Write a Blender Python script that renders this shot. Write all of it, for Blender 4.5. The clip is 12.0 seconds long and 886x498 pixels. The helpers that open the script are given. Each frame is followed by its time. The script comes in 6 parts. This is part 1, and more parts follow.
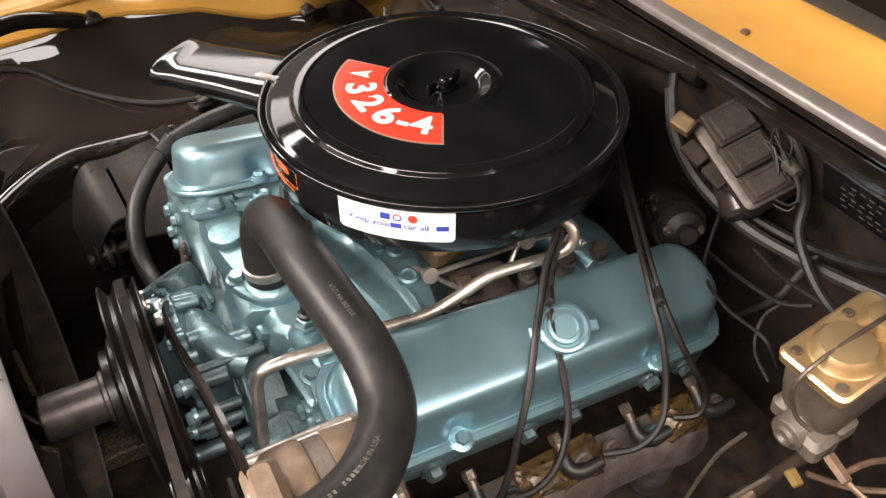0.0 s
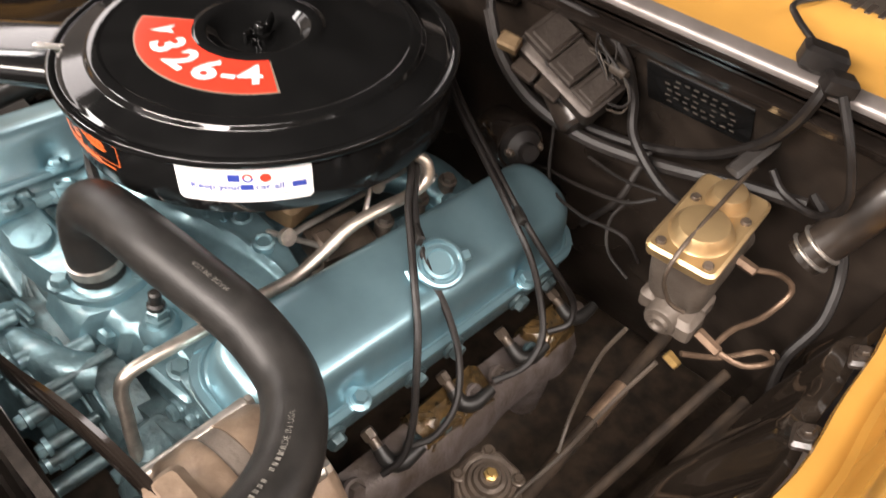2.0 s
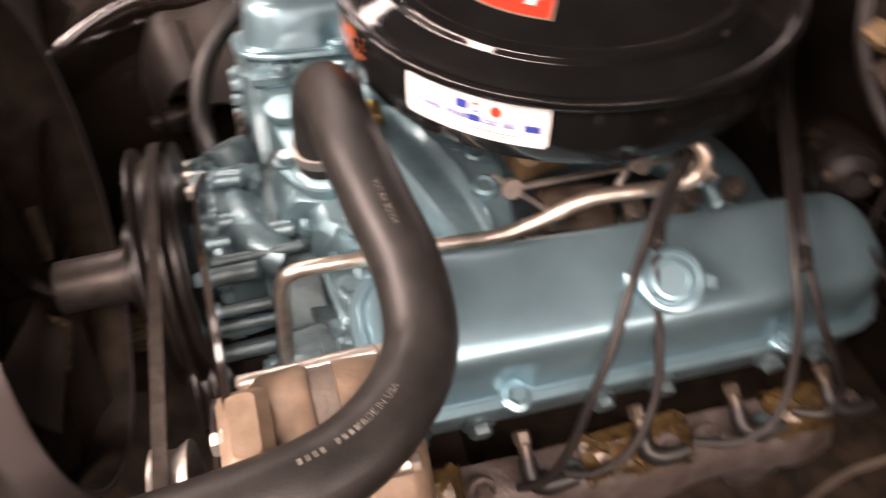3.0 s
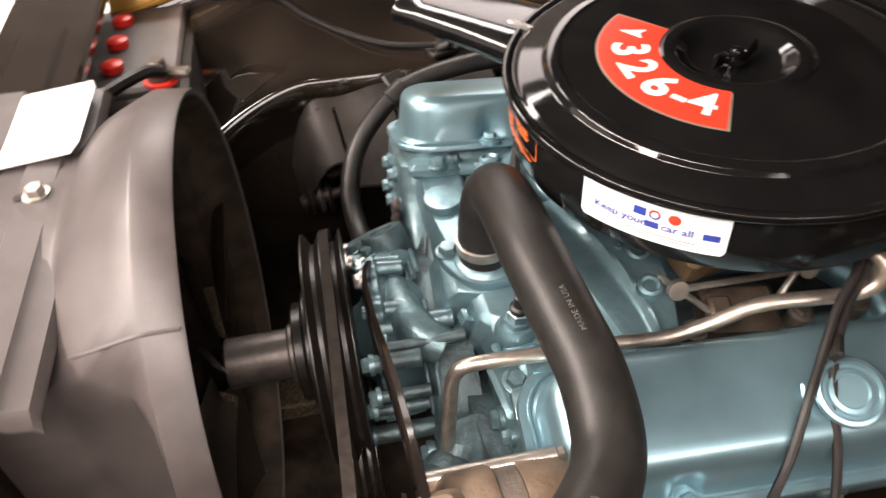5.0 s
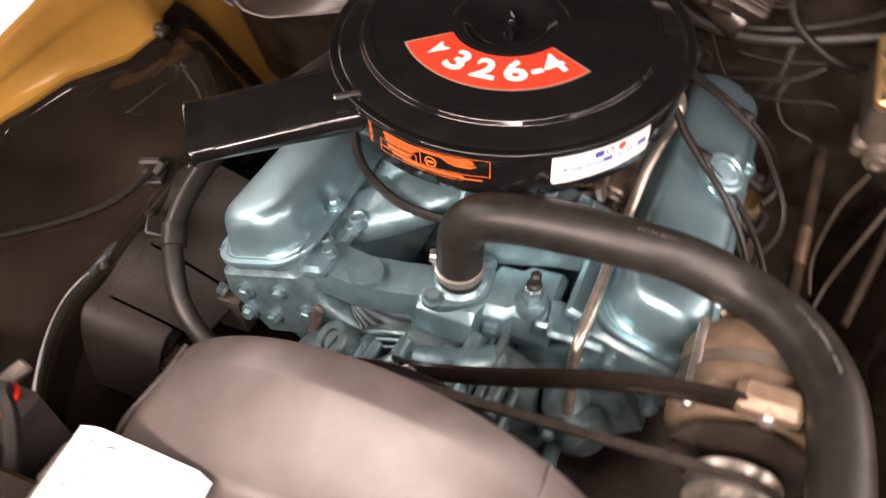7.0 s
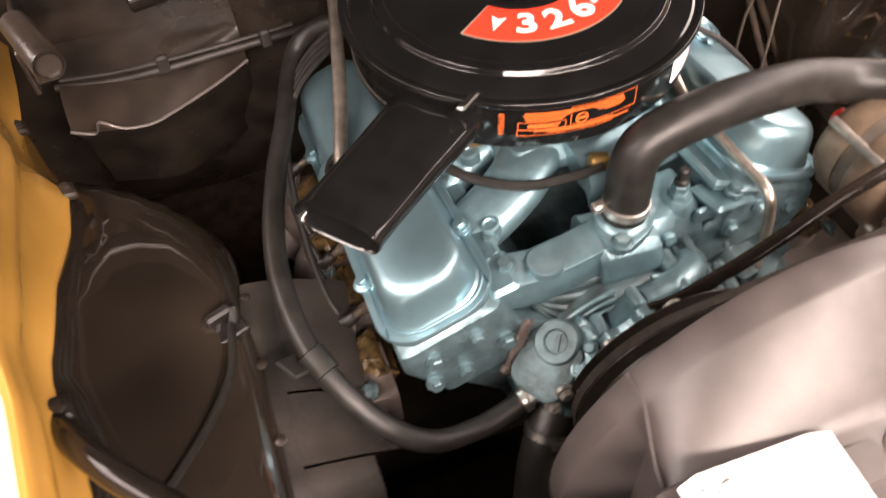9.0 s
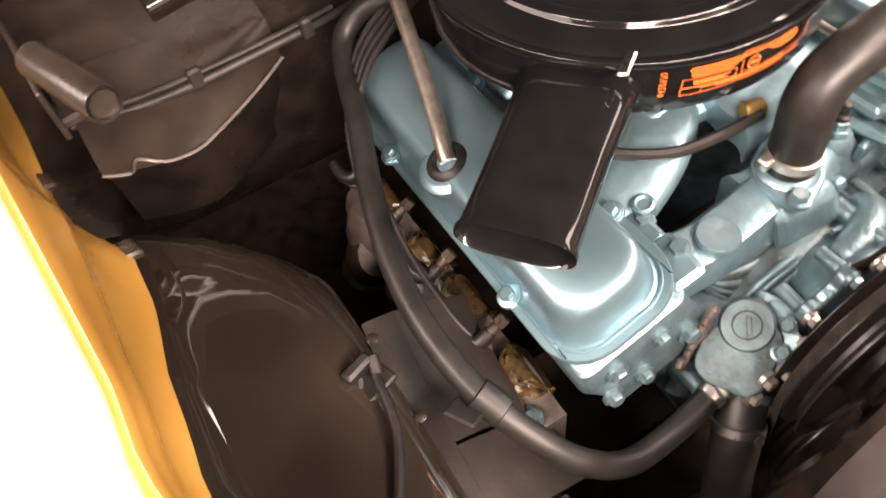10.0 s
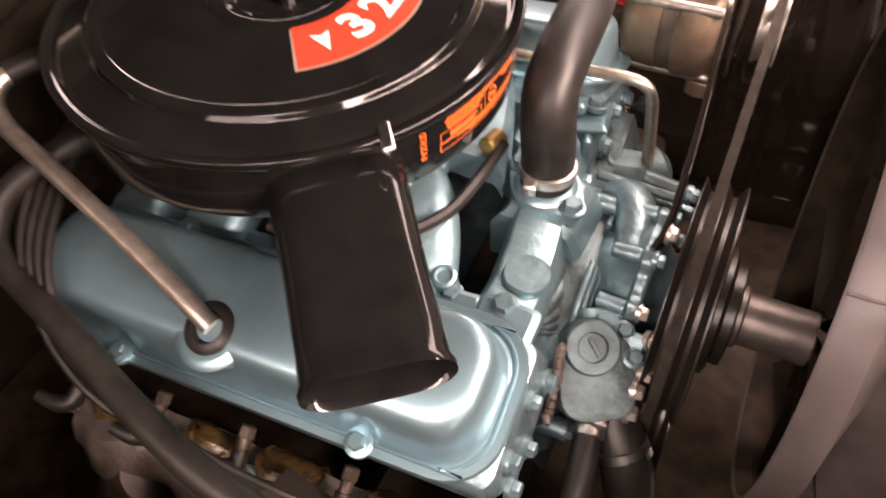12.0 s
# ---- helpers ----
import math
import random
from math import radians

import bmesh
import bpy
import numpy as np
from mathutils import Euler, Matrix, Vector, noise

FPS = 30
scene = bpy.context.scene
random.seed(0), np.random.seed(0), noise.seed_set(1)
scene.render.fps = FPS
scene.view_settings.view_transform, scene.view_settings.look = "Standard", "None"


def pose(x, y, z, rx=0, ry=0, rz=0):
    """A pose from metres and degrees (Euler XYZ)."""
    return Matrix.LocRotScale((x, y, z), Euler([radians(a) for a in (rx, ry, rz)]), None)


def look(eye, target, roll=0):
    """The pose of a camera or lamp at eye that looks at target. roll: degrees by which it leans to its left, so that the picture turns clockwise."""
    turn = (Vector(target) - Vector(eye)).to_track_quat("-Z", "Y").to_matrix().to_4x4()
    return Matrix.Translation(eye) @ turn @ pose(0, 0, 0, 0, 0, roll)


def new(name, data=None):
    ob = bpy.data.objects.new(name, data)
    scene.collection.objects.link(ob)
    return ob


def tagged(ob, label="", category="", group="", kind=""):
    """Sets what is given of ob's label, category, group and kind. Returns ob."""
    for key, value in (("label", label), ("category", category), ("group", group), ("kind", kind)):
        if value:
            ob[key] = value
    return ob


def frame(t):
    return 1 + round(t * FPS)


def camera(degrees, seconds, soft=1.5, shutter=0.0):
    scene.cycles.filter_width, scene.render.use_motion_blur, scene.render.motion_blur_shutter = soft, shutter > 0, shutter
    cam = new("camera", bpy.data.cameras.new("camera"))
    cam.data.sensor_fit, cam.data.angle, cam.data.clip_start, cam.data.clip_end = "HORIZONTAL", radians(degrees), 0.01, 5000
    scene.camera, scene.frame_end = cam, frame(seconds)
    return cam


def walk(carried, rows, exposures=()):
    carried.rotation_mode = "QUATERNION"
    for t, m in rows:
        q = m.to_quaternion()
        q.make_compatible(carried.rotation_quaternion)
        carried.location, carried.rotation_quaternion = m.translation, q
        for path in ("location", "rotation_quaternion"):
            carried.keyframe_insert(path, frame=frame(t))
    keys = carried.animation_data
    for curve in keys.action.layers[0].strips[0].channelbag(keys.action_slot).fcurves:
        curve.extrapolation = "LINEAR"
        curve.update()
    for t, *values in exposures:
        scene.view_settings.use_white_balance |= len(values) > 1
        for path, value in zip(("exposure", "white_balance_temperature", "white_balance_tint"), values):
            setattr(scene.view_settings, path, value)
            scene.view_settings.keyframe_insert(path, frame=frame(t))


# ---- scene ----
cam = camera(59.03, 12.0, shutter=0.5)
PATH = [
    (0.00, -0.3520, -0.6614, 1.3610, 48.04, -0.00, -27.99),
    (0.50, -0.3524, -0.6607, 1.3539, 48.80, 0.43, -27.93),
    (1.00, -0.3927, -0.6456, 1.3493, 50.14, -1.10, -33.89),
    (1.50, -0.4088, -0.6200, 1.3405, 47.52, -1.13, -43.43),
    (2.00, -0.3991, -0.6061, 1.3222, 45.73, -2.83, -46.32),
    (2.20, -0.3859, -0.5912, 1.3158, 43.10, -3.11, -45.51),
    (2.50, -0.3683, -0.5968, 1.2784, 42.90, -3.08, -40.72),
    (3.00, -0.2789, -0.5740, 1.2477, 41.93, -0.25, -16.38),
    (3.50, -0.2468, -0.5557, 1.2402, 43.08, 2.08, 0.33),
    (3.60, -0.2406, -0.5537, 1.2394, 43.59, 2.39, 1.82),
    (3.70, -0.2522, -0.5533, 1.2342, 44.49, 1.11, 2.27),
    (5.30, -0.3786, -0.5450, 1.3025, 46.15, 4.09, -19.55),
    (5.50, -0.4125, -0.5342, 1.3145, 44.17, 3.71, -27.03),
    (6.00, -0.4962, -0.4600, 1.3412, 44.85, 2.38, -40.54),
    (6.20, -0.5350, -0.4126, 1.3507, 44.41, 1.91, -47.14),
    (6.50, -0.5763, -0.3456, 1.3947, 43.14, 3.26, -54.45),
    (7.00, -0.7068, -0.2317, 1.4210, 40.47, 2.33, -67.71),
    (7.10, -0.7210, -0.2067, 1.4546, 38.70, 3.61, -70.78),
    (7.20, -0.7359, -0.1888, 1.4728, 38.42, 2.89, -71.81),
    (8.80, -0.7059, 0.2830, 1.4018, 40.49, 2.11, -107.23),
    (9.00, -0.7066, 0.3219, 1.4054, 39.44, 2.96, -110.24),
    (9.20, -0.6895, 0.3623, 1.3949, 38.61, 3.19, -112.59),
    (9.50, -0.6259, 0.4048, 1.3630, 37.49, 3.55, -113.96),
    (10.00, -0.5200, 0.4516, 1.3457, 35.78, 6.01, -120.52),
    (10.50, -0.5132, 0.5016, 1.3460, 34.65, 2.27, -134.55),
    (11.00, -0.5110, 0.5403, 1.3356, 37.66, 3.64, -145.60),
    (11.40, -0.4497, 0.5065, 1.3110, 43.36, 5.73, -150.46),
    (11.50, -0.4339, 0.4861, 1.3218, 42.37, 5.41, -150.56),
    (11.70, -0.4118, 0.4764, 1.3113, 41.78, 4.73, -151.90),
    (12.00, -0.3803, 0.4683, 1.2768, 40.35, 2.47, -155.04),
]
EXPOSURE = [(0.0, 0.15, 6300, 6), (1.5, 0.15, 6300, 6), (2.0, 0.2, 6250, 6), (2.5, 0.25, 6800, 17), (3.0, 0.25, 7000, 21), (3.5, 0.2, 6800, 16), (5.5, 0.06, 6450, 9), (6.5, -0.01, 6850, 17), (7.2, 0.05, 6850, 17), (8.8, 0.28, 6750, 14), (9.5, 0.58, 6850, 14), (10.0, 0.84, 7100, 18), (10.5, 0.92, 7150, 20), (11.0, 0.88, 7100, 20), (11.5, 0.68, 7200, 23), (12.0, 0.48, 7350, 26)]
walk(cam, [(t, pose(*r)) for t, *r in PATH], EXPOSURE)

# ---- light ----
world = bpy.data.worlds.new("garage_air")
scene.world = world
world.use_nodes = True
world.node_tree.nodes["Background"].inputs[0].default_value = (1.0, 0.86, 0.78, 1)
world.node_tree.nodes["Background"].inputs[1].default_value = 0.03


def area(name, eye, target, sx, sy, watts, colour):
    d = bpy.data.lights.new(name, "AREA")
    d.shape, d.size, d.size_y, d.energy, d.color = "RECTANGLE", sx, sy, watts, colour
    ob = new(name, d)
    ob.matrix_world = look(eye, target)
    return ob


area("door_daylight", (-4.0, 0.2, 1.55), (0, 0, 0.8), 4.2, 2.3, 50, (1.0, 0.85, 0.78))
area("wall_window_daylight", (0.4, 3.05, 2.3), (-0.1, 0, 1.0), 3.6, 1.1, 75, (1.0, 0.86, 0.82))
area("side_window_daylight", (0.4, -3.05, 2.05), (0.0, 0.1, 0.9), 4.4, 1.1, 125, (1.0, 0.87, 0.82))
area("ceiling_tube_light", (-2.7, 0.1, 2.8), (-0.3, 0.0, 0.8), 3.2, 0.5, 300, (1.0, 0.85, 0.77))
area("ceiling_tube_light", (-0.75, -1.55, 2.85), (-0.2, -0.3, 0.8), 2.6, 0.45, 150, (1.0, 0.86, 0.79))
lamp = area("ceiling_tube_light", (-0.4, 2.3, 2.85), (-0.4, 2.1, 0.0), 2.4, 0.5, 95, (1.0, 0.9, 0.84))
lamp.data.spread = radians(135)


# ---- materials ----
def noise_mat(name, col, rough=0.5, metal=0.0, var=0.15, scale=60.0, bump=0.0, bscale=300.0, coat=0.0, col2=None, amount=0.5, spec=0.5, fine=0.0):
    m = bpy.data.materials.new(name)
    m.use_nodes = True
    nt = m.node_tree
    N, L = nt.nodes, nt.links
    b = N["Principled BSDF"]
    b.inputs["Metallic"].default_value = metal
    b.inputs["Roughness"].default_value = rough
    b.inputs["Coat Weight"].default_value = coat
    b.inputs["Coat Roughness"].default_value = 0.06
    b.inputs["Specular IOR Level"].default_value = spec
    tc = N.new("ShaderNodeTexCoord")
    n1 = N.new("ShaderNodeTexNoise")
    n1.inputs["Scale"].default_value = scale
    n1.inputs["Detail"].default_value = 6
    L.new(tc.outputs["Object"], n1.inputs["Vector"])
    r = N.new("ShaderNodeValToRGB")
    r.color_ramp.elements[0].position, r.color_ramp.elements[1].position = 0.5 - 0.3 * amount, 0.5 + 0.3 * amount
    c2 = col2 if col2 else tuple(min(1, c * (1 + var)) for c in col)
    c1 = col if col2 else tuple(c * (1 - var) for c in col)
    r.color_ramp.elements[0].color = (*c1, 1)
    r.color_ramp.elements[1].color = (*c2, 1)
    L.new(n1.outputs["Fac"], r.inputs["Fac"])
    L.new(r.outputs["Color"], b.inputs["Base Color"])
    n2 = N.new("ShaderNodeTexNoise")
    n2.inputs["Scale"].default_value = scale * 0.23
    n2.inputs["Detail"].default_value = 4
    L.new(tc.outputs["Object"], n2.inputs["Vector"])
    mr = N.new("ShaderNodeMapRange")
    mr.inputs["To Min"].default_value, mr.inputs["To Max"].default_value = max(0.02, rough * 0.75), min(1, rough * 1.3)
    L.new(n2.outputs["Fac"], mr.inputs["Value"])
    L.new(mr.outputs["Result"], b.inputs["Roughness"])
    if bump > 0:
        n3 = N.new("ShaderNodeTexNoise")
        n3.inputs["Scale"].default_value = bscale
        n3.inputs["Detail"].default_value = 5
        L.new(tc.outputs["Object"], n3.inputs["Vector"])
        bp = N.new("ShaderNodeBump")
        bp.inputs["Strength"].default_value = bump
        bp.inputs["Distance"].default_value = 0.0015
        L.new(n3.outputs["Fac"], bp.inputs["Height"])
        L.new(bp.outputs["Normal"], b.inputs["Normal"])
    return m


BLUE = noise_mat("blue_engine_enamel", (0.245, 0.392, 0.445), 0.36, 0.82, 0.06, 26, 0.05, 420, coat=0.45)
BLUECAST = noise_mat("blue_painted_cast_iron", (0.185, 0.285, 0.315), 0.42, 0.68, 0.16, 55, 0.8, 150, col2=(0.085, 0.135, 0.15), amount=0.9, coat=0.35)
BLUEINT = noise_mat("blue_intake_enamel", (0.185, 0.298, 0.335), 0.38, 0.72, 0.14, 40, 0.5, 130, coat=0.4)
# grime, plus the shade low on the engine put into a darker blue
BLUEDIRTSHADE = noise_mat("grimy_shaded_blue_cast_iron", (0.095, 0.15, 0.165), 0.45, 0.45, 0.2, 45, 0.9, 170, col2=(0.03, 0.038, 0.038), amount=0.8)
LID = noise_mat("gloss_black_lid_enamel", (0.006, 0.006, 0.006), 0.06, 0.0, 0.2, 20, 0.012, 500, spec=0.42)
CAN = noise_mat("black_canister_enamel", (0.006, 0.006, 0.006), 0.09, 0.0, 0.2, 30, 0.02, 400, spec=0.42)
# next four blacks: some dust, brown tones raised to paint in lens haze
BODYBLACK = noise_mat("gloss_black_body_paint", (0.011, 0.0085, 0.007), 0.09, 0.0, 0.25, 30, 0.07, 8)
INNERBLACK = noise_mat("gloss_hazed_black_inner_panel", (0.0085, 0.0066, 0.0052), 0.05, 0.0, 0.3, 7, 0.02, 9, col2=(0.026, 0.0195, 0.0146), amount=0.9, spec=0.9)
# grease on rods and shaft, also the painted shade below the bay
BAYBLACK = noise_mat("black_grime_and_bay_shade", (0.014, 0.0105, 0.0080), 0.75, 0.0, 0.3, 30, 0.6, 120, col2=(0.040, 0.028, 0.019), spec=0.15)
DUSTBLACK = noise_mat("dusty_hazed_black_sheet_metal", (0.0125, 0.0098, 0.0080), 0.28, 0.0, 0.3, 18, 0.35, 70, col2=(0.030, 0.023, 0.018))
PLASTIC = noise_mat("dull_grey_plastic_shroud", (0.060, 0.051, 0.049), 0.40, 0.0, 0.16, 30, 0.08, 500)
RUBBER = noise_mat("black_rubber_hose", (0.0125, 0.0115, 0.0105), 0.40, 0.0, 0.25, 60, 0.14, 700, spec=0.34)
OLDRUB = noise_mat("worn_grey_rubber", (0.016, 0.0135, 0.012), 0.5, 0.0, 0.35, 30, 0.3, 300, spec=0.4)
WIRE = noise_mat("black_wire_insulation", (0.0095, 0.0078, 0.0070), 0.5, 0.0, 0.3, 90, 0.2, 300, spec=0.35)
GREYWIRE = noise_mat("faded_wire_insulation", (0.040, 0.031, 0.023), 0.5, 0.0, 0.3, 60)
STEEL = noise_mat("tin_plated_steel_tube", (0.52, 0.465, 0.40), 0.34, 0.9, 0.18, 80, 0.15, 300)
STEELB = noise_mat("bare_steel", (0.45, 0.42, 0.38), 0.35, 0.9, 0.2, 80, 0.2, 300)
CLAMP = noise_mat("zinc_clamp", (0.68, 0.66, 0.62), 0.28, 1.0, 0.1, 80)
ALU = noise_mat("cast_aluminium", (0.215, 0.155, 0.108), 0.44, 0.45, 0.14, 60, 0.35, 250, col2=(0.155, 0.11, 0.076))
GOLD = noise_mat("cadmium_plated_lid", (0.56, 0.40, 0.20), 0.34, 0.8, 0.12, 24, 0.08, 160, col2=(0.40, 0.28, 0.15), amount=0.9)
IRON = noise_mat("grey_cast_iron", (0.115, 0.095, 0.078), 0.5, 0.3, 0.15, 40, 0.5, 260, col2=(0.075, 0.060, 0.048))
RUSTIRON = noise_mat("oil_stained_exhaust_iron", (0.125, 0.105, 0.10), 0.45, 0.3, 0.2, 45, 0.7, 220, col2=(0.05, 0.036, 0.026), amount=0.7)
GREASE = noise_mat("greasy_cast_metal", (0.11, 0.085, 0.065), 0.34, 0.4, 0.25, 50, 0.4, 200, col2=(0.04, 0.03, 0.022), amount=0.7)
OILRUST = noise_mat("brown_oily_rust", (0.115, 0.070, 0.026), 0.2, 0.2, 0.3, 90, 0.9, 150, col2=(0.025, 0.018, 0.010), amount=0.7)
BROWN = noise_mat("tarnished_gasket_brass", (0.16, 0.11, 0.06), 0.42, 0.5, 0.2, 60, 0.3, 200)
COPPER = noise_mat("tarnished_brake_line", (0.17, 0.115, 0.078), 0.42, 0.7, 0.2, 60)
BRASS = noise_mat("brass_fitting", (0.30, 0.195, 0.07), 0.36, 0.8, 0.12, 60)
YELLOW = noise_mat("yellow_car_paint", (0.46, 0.245, 0.052), 0.22, 0.15, 0.12, 8, 0.05, 60, coat=0.5)
BELT = noise_mat("worn_fan_belt", (0.022, 0.018, 0.015), 0.85, 0.0, 0.3, 120, 0.5, 500, spec=0.15)
RED = noise_mat("red_sticker_ink", (0.72, 0.045, 0.022), 0.35, 0.0, 0.05, 30)
REDP = noise_mat("red_plastic_cap", (0.75, 0.03, 0.02), 0.35, 0.0, 0.05, 30)
WHITE = noise_mat("white_paper_sticker", (0.82, 0.82, 0.82), 0.4, 0.0, 0.03, 30)
SILVERINK = noise_mat("silver_ink", (0.34, 0.28, 0.22), 0.4, 0.4, 0.05, 30)
ORANGE = noise_mat("orange_ink", (0.80, 0.16, 0.03), 0.4, 0.0, 0.06, 60)
NAVY = noise_mat("navy_ink", (0.03, 0.05, 0.30), 0.45, 0.0, 0.05, 60)
GREYINK = noise_mat("grey_hose_ink", (0.085, 0.08, 0.07), 0.5, 0.0, 0.5, 400)
FLOOR = noise_mat("pale_sealed_concrete_floor", (0.62, 0.60, 0.57), 0.4, 0.0, 0.08, 3, 0.1, 60)
WALLM = noise_mat("dim_plastered_wall", (0.10, 0.086, 0.076), 0.8, 0.0, 0.2, 4, 0.1, 80)
GRAVEL = noise_mat("speckled_grit", (0.16, 0.12, 0.07), 0.6, 0.0, 0.3, 250, 0.8, 500, col2=(0.03, 0.024, 0.016), amount=0.3)
DARK = noise_mat("oily_dark_underside", (0.008, 0.006, 0.0045), 0.42, 0.0, 0.4, 14, 0.5, 60, col2=(0.026, 0.019, 0.014), spec=0.35)
MATTBLACK = noise_mat("matt_black_hood_lining", (0.006, 0.0055, 0.005), 0.95, 0.0, 0.3, 12, 0.2, 60, spec=0.1)
# dusty rubber, its tones also raised to paint in lens haze
APRON = noise_mat("dusty_black_rubber_apron", (0.013, 0.011, 0.0098), 0.55, 0.0, 0.3, 22, 0.4, 160, col2=(0.036, 0.030, 0.026), spec=0.25, amount=0.8)
WMETAL = noise_mat("grimy_motor_casting", (0.055, 0.045, 0.038), 0.42, 0.5, 0.2, 50, 0.4, 200, col2=(0.026, 0.020, 0.016), amount=0.8)
PULLEY = noise_mat("worn_black_pulley_enamel", (0.014, 0.0115, 0.0098), 0.33, 0.0, 0.3, 60, 0.2, 200, spec=0.35)
SPACER = noise_mat("dull_turned_alloy", (0.135, 0.118, 0.108), 0.42, 0.7, 0.2, 70, 0.3, 240)
# bare cowl strip, and the painted highlight on the heater case edge
PALE = noise_mat("pale_steel_and_edge_highlight", (0.17, 0.152, 0.142), 0.3, 0.4, 0.12, 40, 0.1, 120)
GLASS = noise_mat("dark_tinted_windscreen", (0.03, 0.025, 0.02), 0.05, 0.0, 0.1, 10)


# ---- builders ----
ROOT = {}


def thing(name, at, label, category, group="", kind=""):
    ob = new(name)
    ob.empty_display_size = 0.02
    ob.location = at
    ROOT[ob.name] = Vector(at)
    return tagged(ob, label, category, group, kind)


def part(name, bm, material, parent=None, label=""):
    """Links a bmesh given in world coordinates as one mesh under a thing or a part."""
    base = ROOT[parent.name] if parent else Vector((0, 0, 0))
    bmesh.ops.translate(bm, verts=bm.verts, vec=-base)
    bmesh.ops.recalc_face_normals(bm, faces=bm.faces)
    me = bpy.data.meshes.new(name)
    bm.to_mesh(me)
    bm.free()
    me.materials.append(material)
    me.shade_smooth()
    me.set_sharp_from_angle(angle=radians(38))
    ob = new(name, me)
    if parent:
        ob.parent = parent
    ROOT[ob.name] = base
    if label:
        ob["label"] = label
    return ob


def solo(name, bm, material, at, label, category, group="", kind=""):
    """One mesh that is a thing of its own, with its origin at the given place."""
    bmesh.ops.translate(bm, verts=bm.verts, vec=-Vector(at))
    ob = part(name, bm, material)
    ob.location = at
    ROOT[ob.name] = Vector(at)
    return tagged(ob, label, category, group, kind)


def sgn(v):
    return 1 if v >= 0 else -1


def rot(rx=0, ry=0, rz=0):
    return Euler([radians(a) for a in (rx, ry, rz)]).to_matrix().to_4x4()


def skin(bm, rings, caps=True, closed=True, m=None):
    rows = [[bm.verts.new(m @ Vector(p) if m else p) for p in r] for r in rings]
    n = len(rings[0])
    for a, b in zip(rows, rows[1:]):
        for i in range(n if closed else n - 1):
            j = (i + 1) % n
            bm.faces.new((a[i], a[j], b[j], b[i]))
    if caps and closed:
        bm.faces.new(rows[0][::-1])
        bm.faces.new(rows[-1])
    return rows


def rrect(w, d, r, z, n=5, cx=0.0, cy=0.0):
    r = min(r, w / 2 - 1e-4, d / 2 - 1e-4)
    pts = []
    for sx, sy, a0 in ((1, 1, 0), (-1, 1, 90), (-1, -1, 180), (1, -1, 270)):
        for k in range(n + 1):
            a = radians(a0 + 90 * k / n)
            pts.append((cx + sx * (w / 2 - r) + r * math.cos(a), cy + sy * (d / 2 - r) + r * math.sin(a), z))
    return pts


def box(bm, at, size, rx=0, ry=0, rz=0, bev=0.003, m=None):
    """A box with rounded edges; at is its middle."""
    x, y, z = size
    b = min(bev, 0.45 * min(size))
    M = Matrix.Translation(at) @ rot(rx, ry, rz)
    if m:
        M = m @ M
    rings = [rrect(x - 2 * b, y - 2 * b, b * 0.6, -z / 2, 2), rrect(x, y, b, -z / 2 + b, 2), rrect(x, y, b, z / 2 - b, 2), rrect(x - 2 * b, y - 2 * b, b * 0.6, z / 2, 2)]
    skin(bm, rings, m=M)
    return bm


def along(a, b):
    """The matrix that lays the z axis from a to b."""
    a, b = Vector(a), Vector(b)
    return Matrix.Translation(a) @ (b - a).to_track_quat("Z", "Y").to_matrix().to_4x4()


def lathe(bm, profile, m=None, n=32, caps=True):
    """profile: rows of radius, height round the z axis."""
    rings = [[(max(r, 1e-4) * math.cos(2 * math.pi * i / n), max(r, 1e-4) * math.sin(2 * math.pi * i / n), z) for i in range(n)] for r, z in profile]
    skin(bm, rings, caps=caps, m=m)
    return bm


def rounded_profile(rows, n=4):
    """Rows of radius, height and corner rounding, with each corner turned into a short arc."""
    out = [rows[0][:2]]
    for (r0, z0, _), (r1, z1, c), (r2, z2, _) in zip(rows, rows[1:], rows[2:]):
        p, a, b = Vector((r1, z1)), Vector((r0, z0)), Vector((r2, z2))
        p0 = p + (a - p).normalized() * min(c, 0.45 * (a - p).length)
        p2 = p + (b - p).normalized() * min(c, 0.45 * (b - p).length)
        for k in range(n + 1):
            t = k / n
            out.append(tuple((1 - t) ** 2 * p0 + 2 * t * (1 - t) * p + t * t * p2))
    return out + [rows[-1][:2]]


def rod(bm, a, b, r, r2=None, n=16, bev=0.0015):
    a, b = Vector(a), Vector(b)
    h, r2 = (b - a).length, r if r2 is None else r2
    e = min(bev, r * 0.4, h * 0.3)
    return lathe(bm, [(r - e, 0), (r, e), (r2, h - e), (r2 - e, h)], along(a, b), n)


def spline(pts, step=0.006, sub=None):
    P = [Vector(p) for p in pts]
    P = [2 * P[0] - P[1]] + P + [2 * P[-1] - P[-2]]
    out = []
    for i in range(1, len(P) - 2):
        p0, p1, p2, p3 = P[i - 1:i + 3]
        n = sub or max(2, int((p2 - p1).length / step))
        for k in range(n):
            t = k / n
            out.append(0.5 * ((2 * p1) + (p2 - p0) * t + (2 * p0 - 5 * p1 + 4 * p2 - p3) * t * t + (3 * p1 - p0 - 3 * p2 + p3) * t ** 3))
    out.append(P[-2])
    return out


def frames_of(line):
    """Turning-free frames along a line: middle, side and up."""
    res, up = [], None
    for i, p in enumerate(line):
        d = (line[min(i + 1, len(line) - 1)] - line[max(i - 1, 0)]).normalized()
        if up is None:
            up = Vector((0, 0, 1)) if abs(d.z) < 0.9 else Vector((1, 0, 0))
        side = d.cross(up).normalized()
        up = side.cross(d).normalized()
        res.append((p, side, up))
    return res


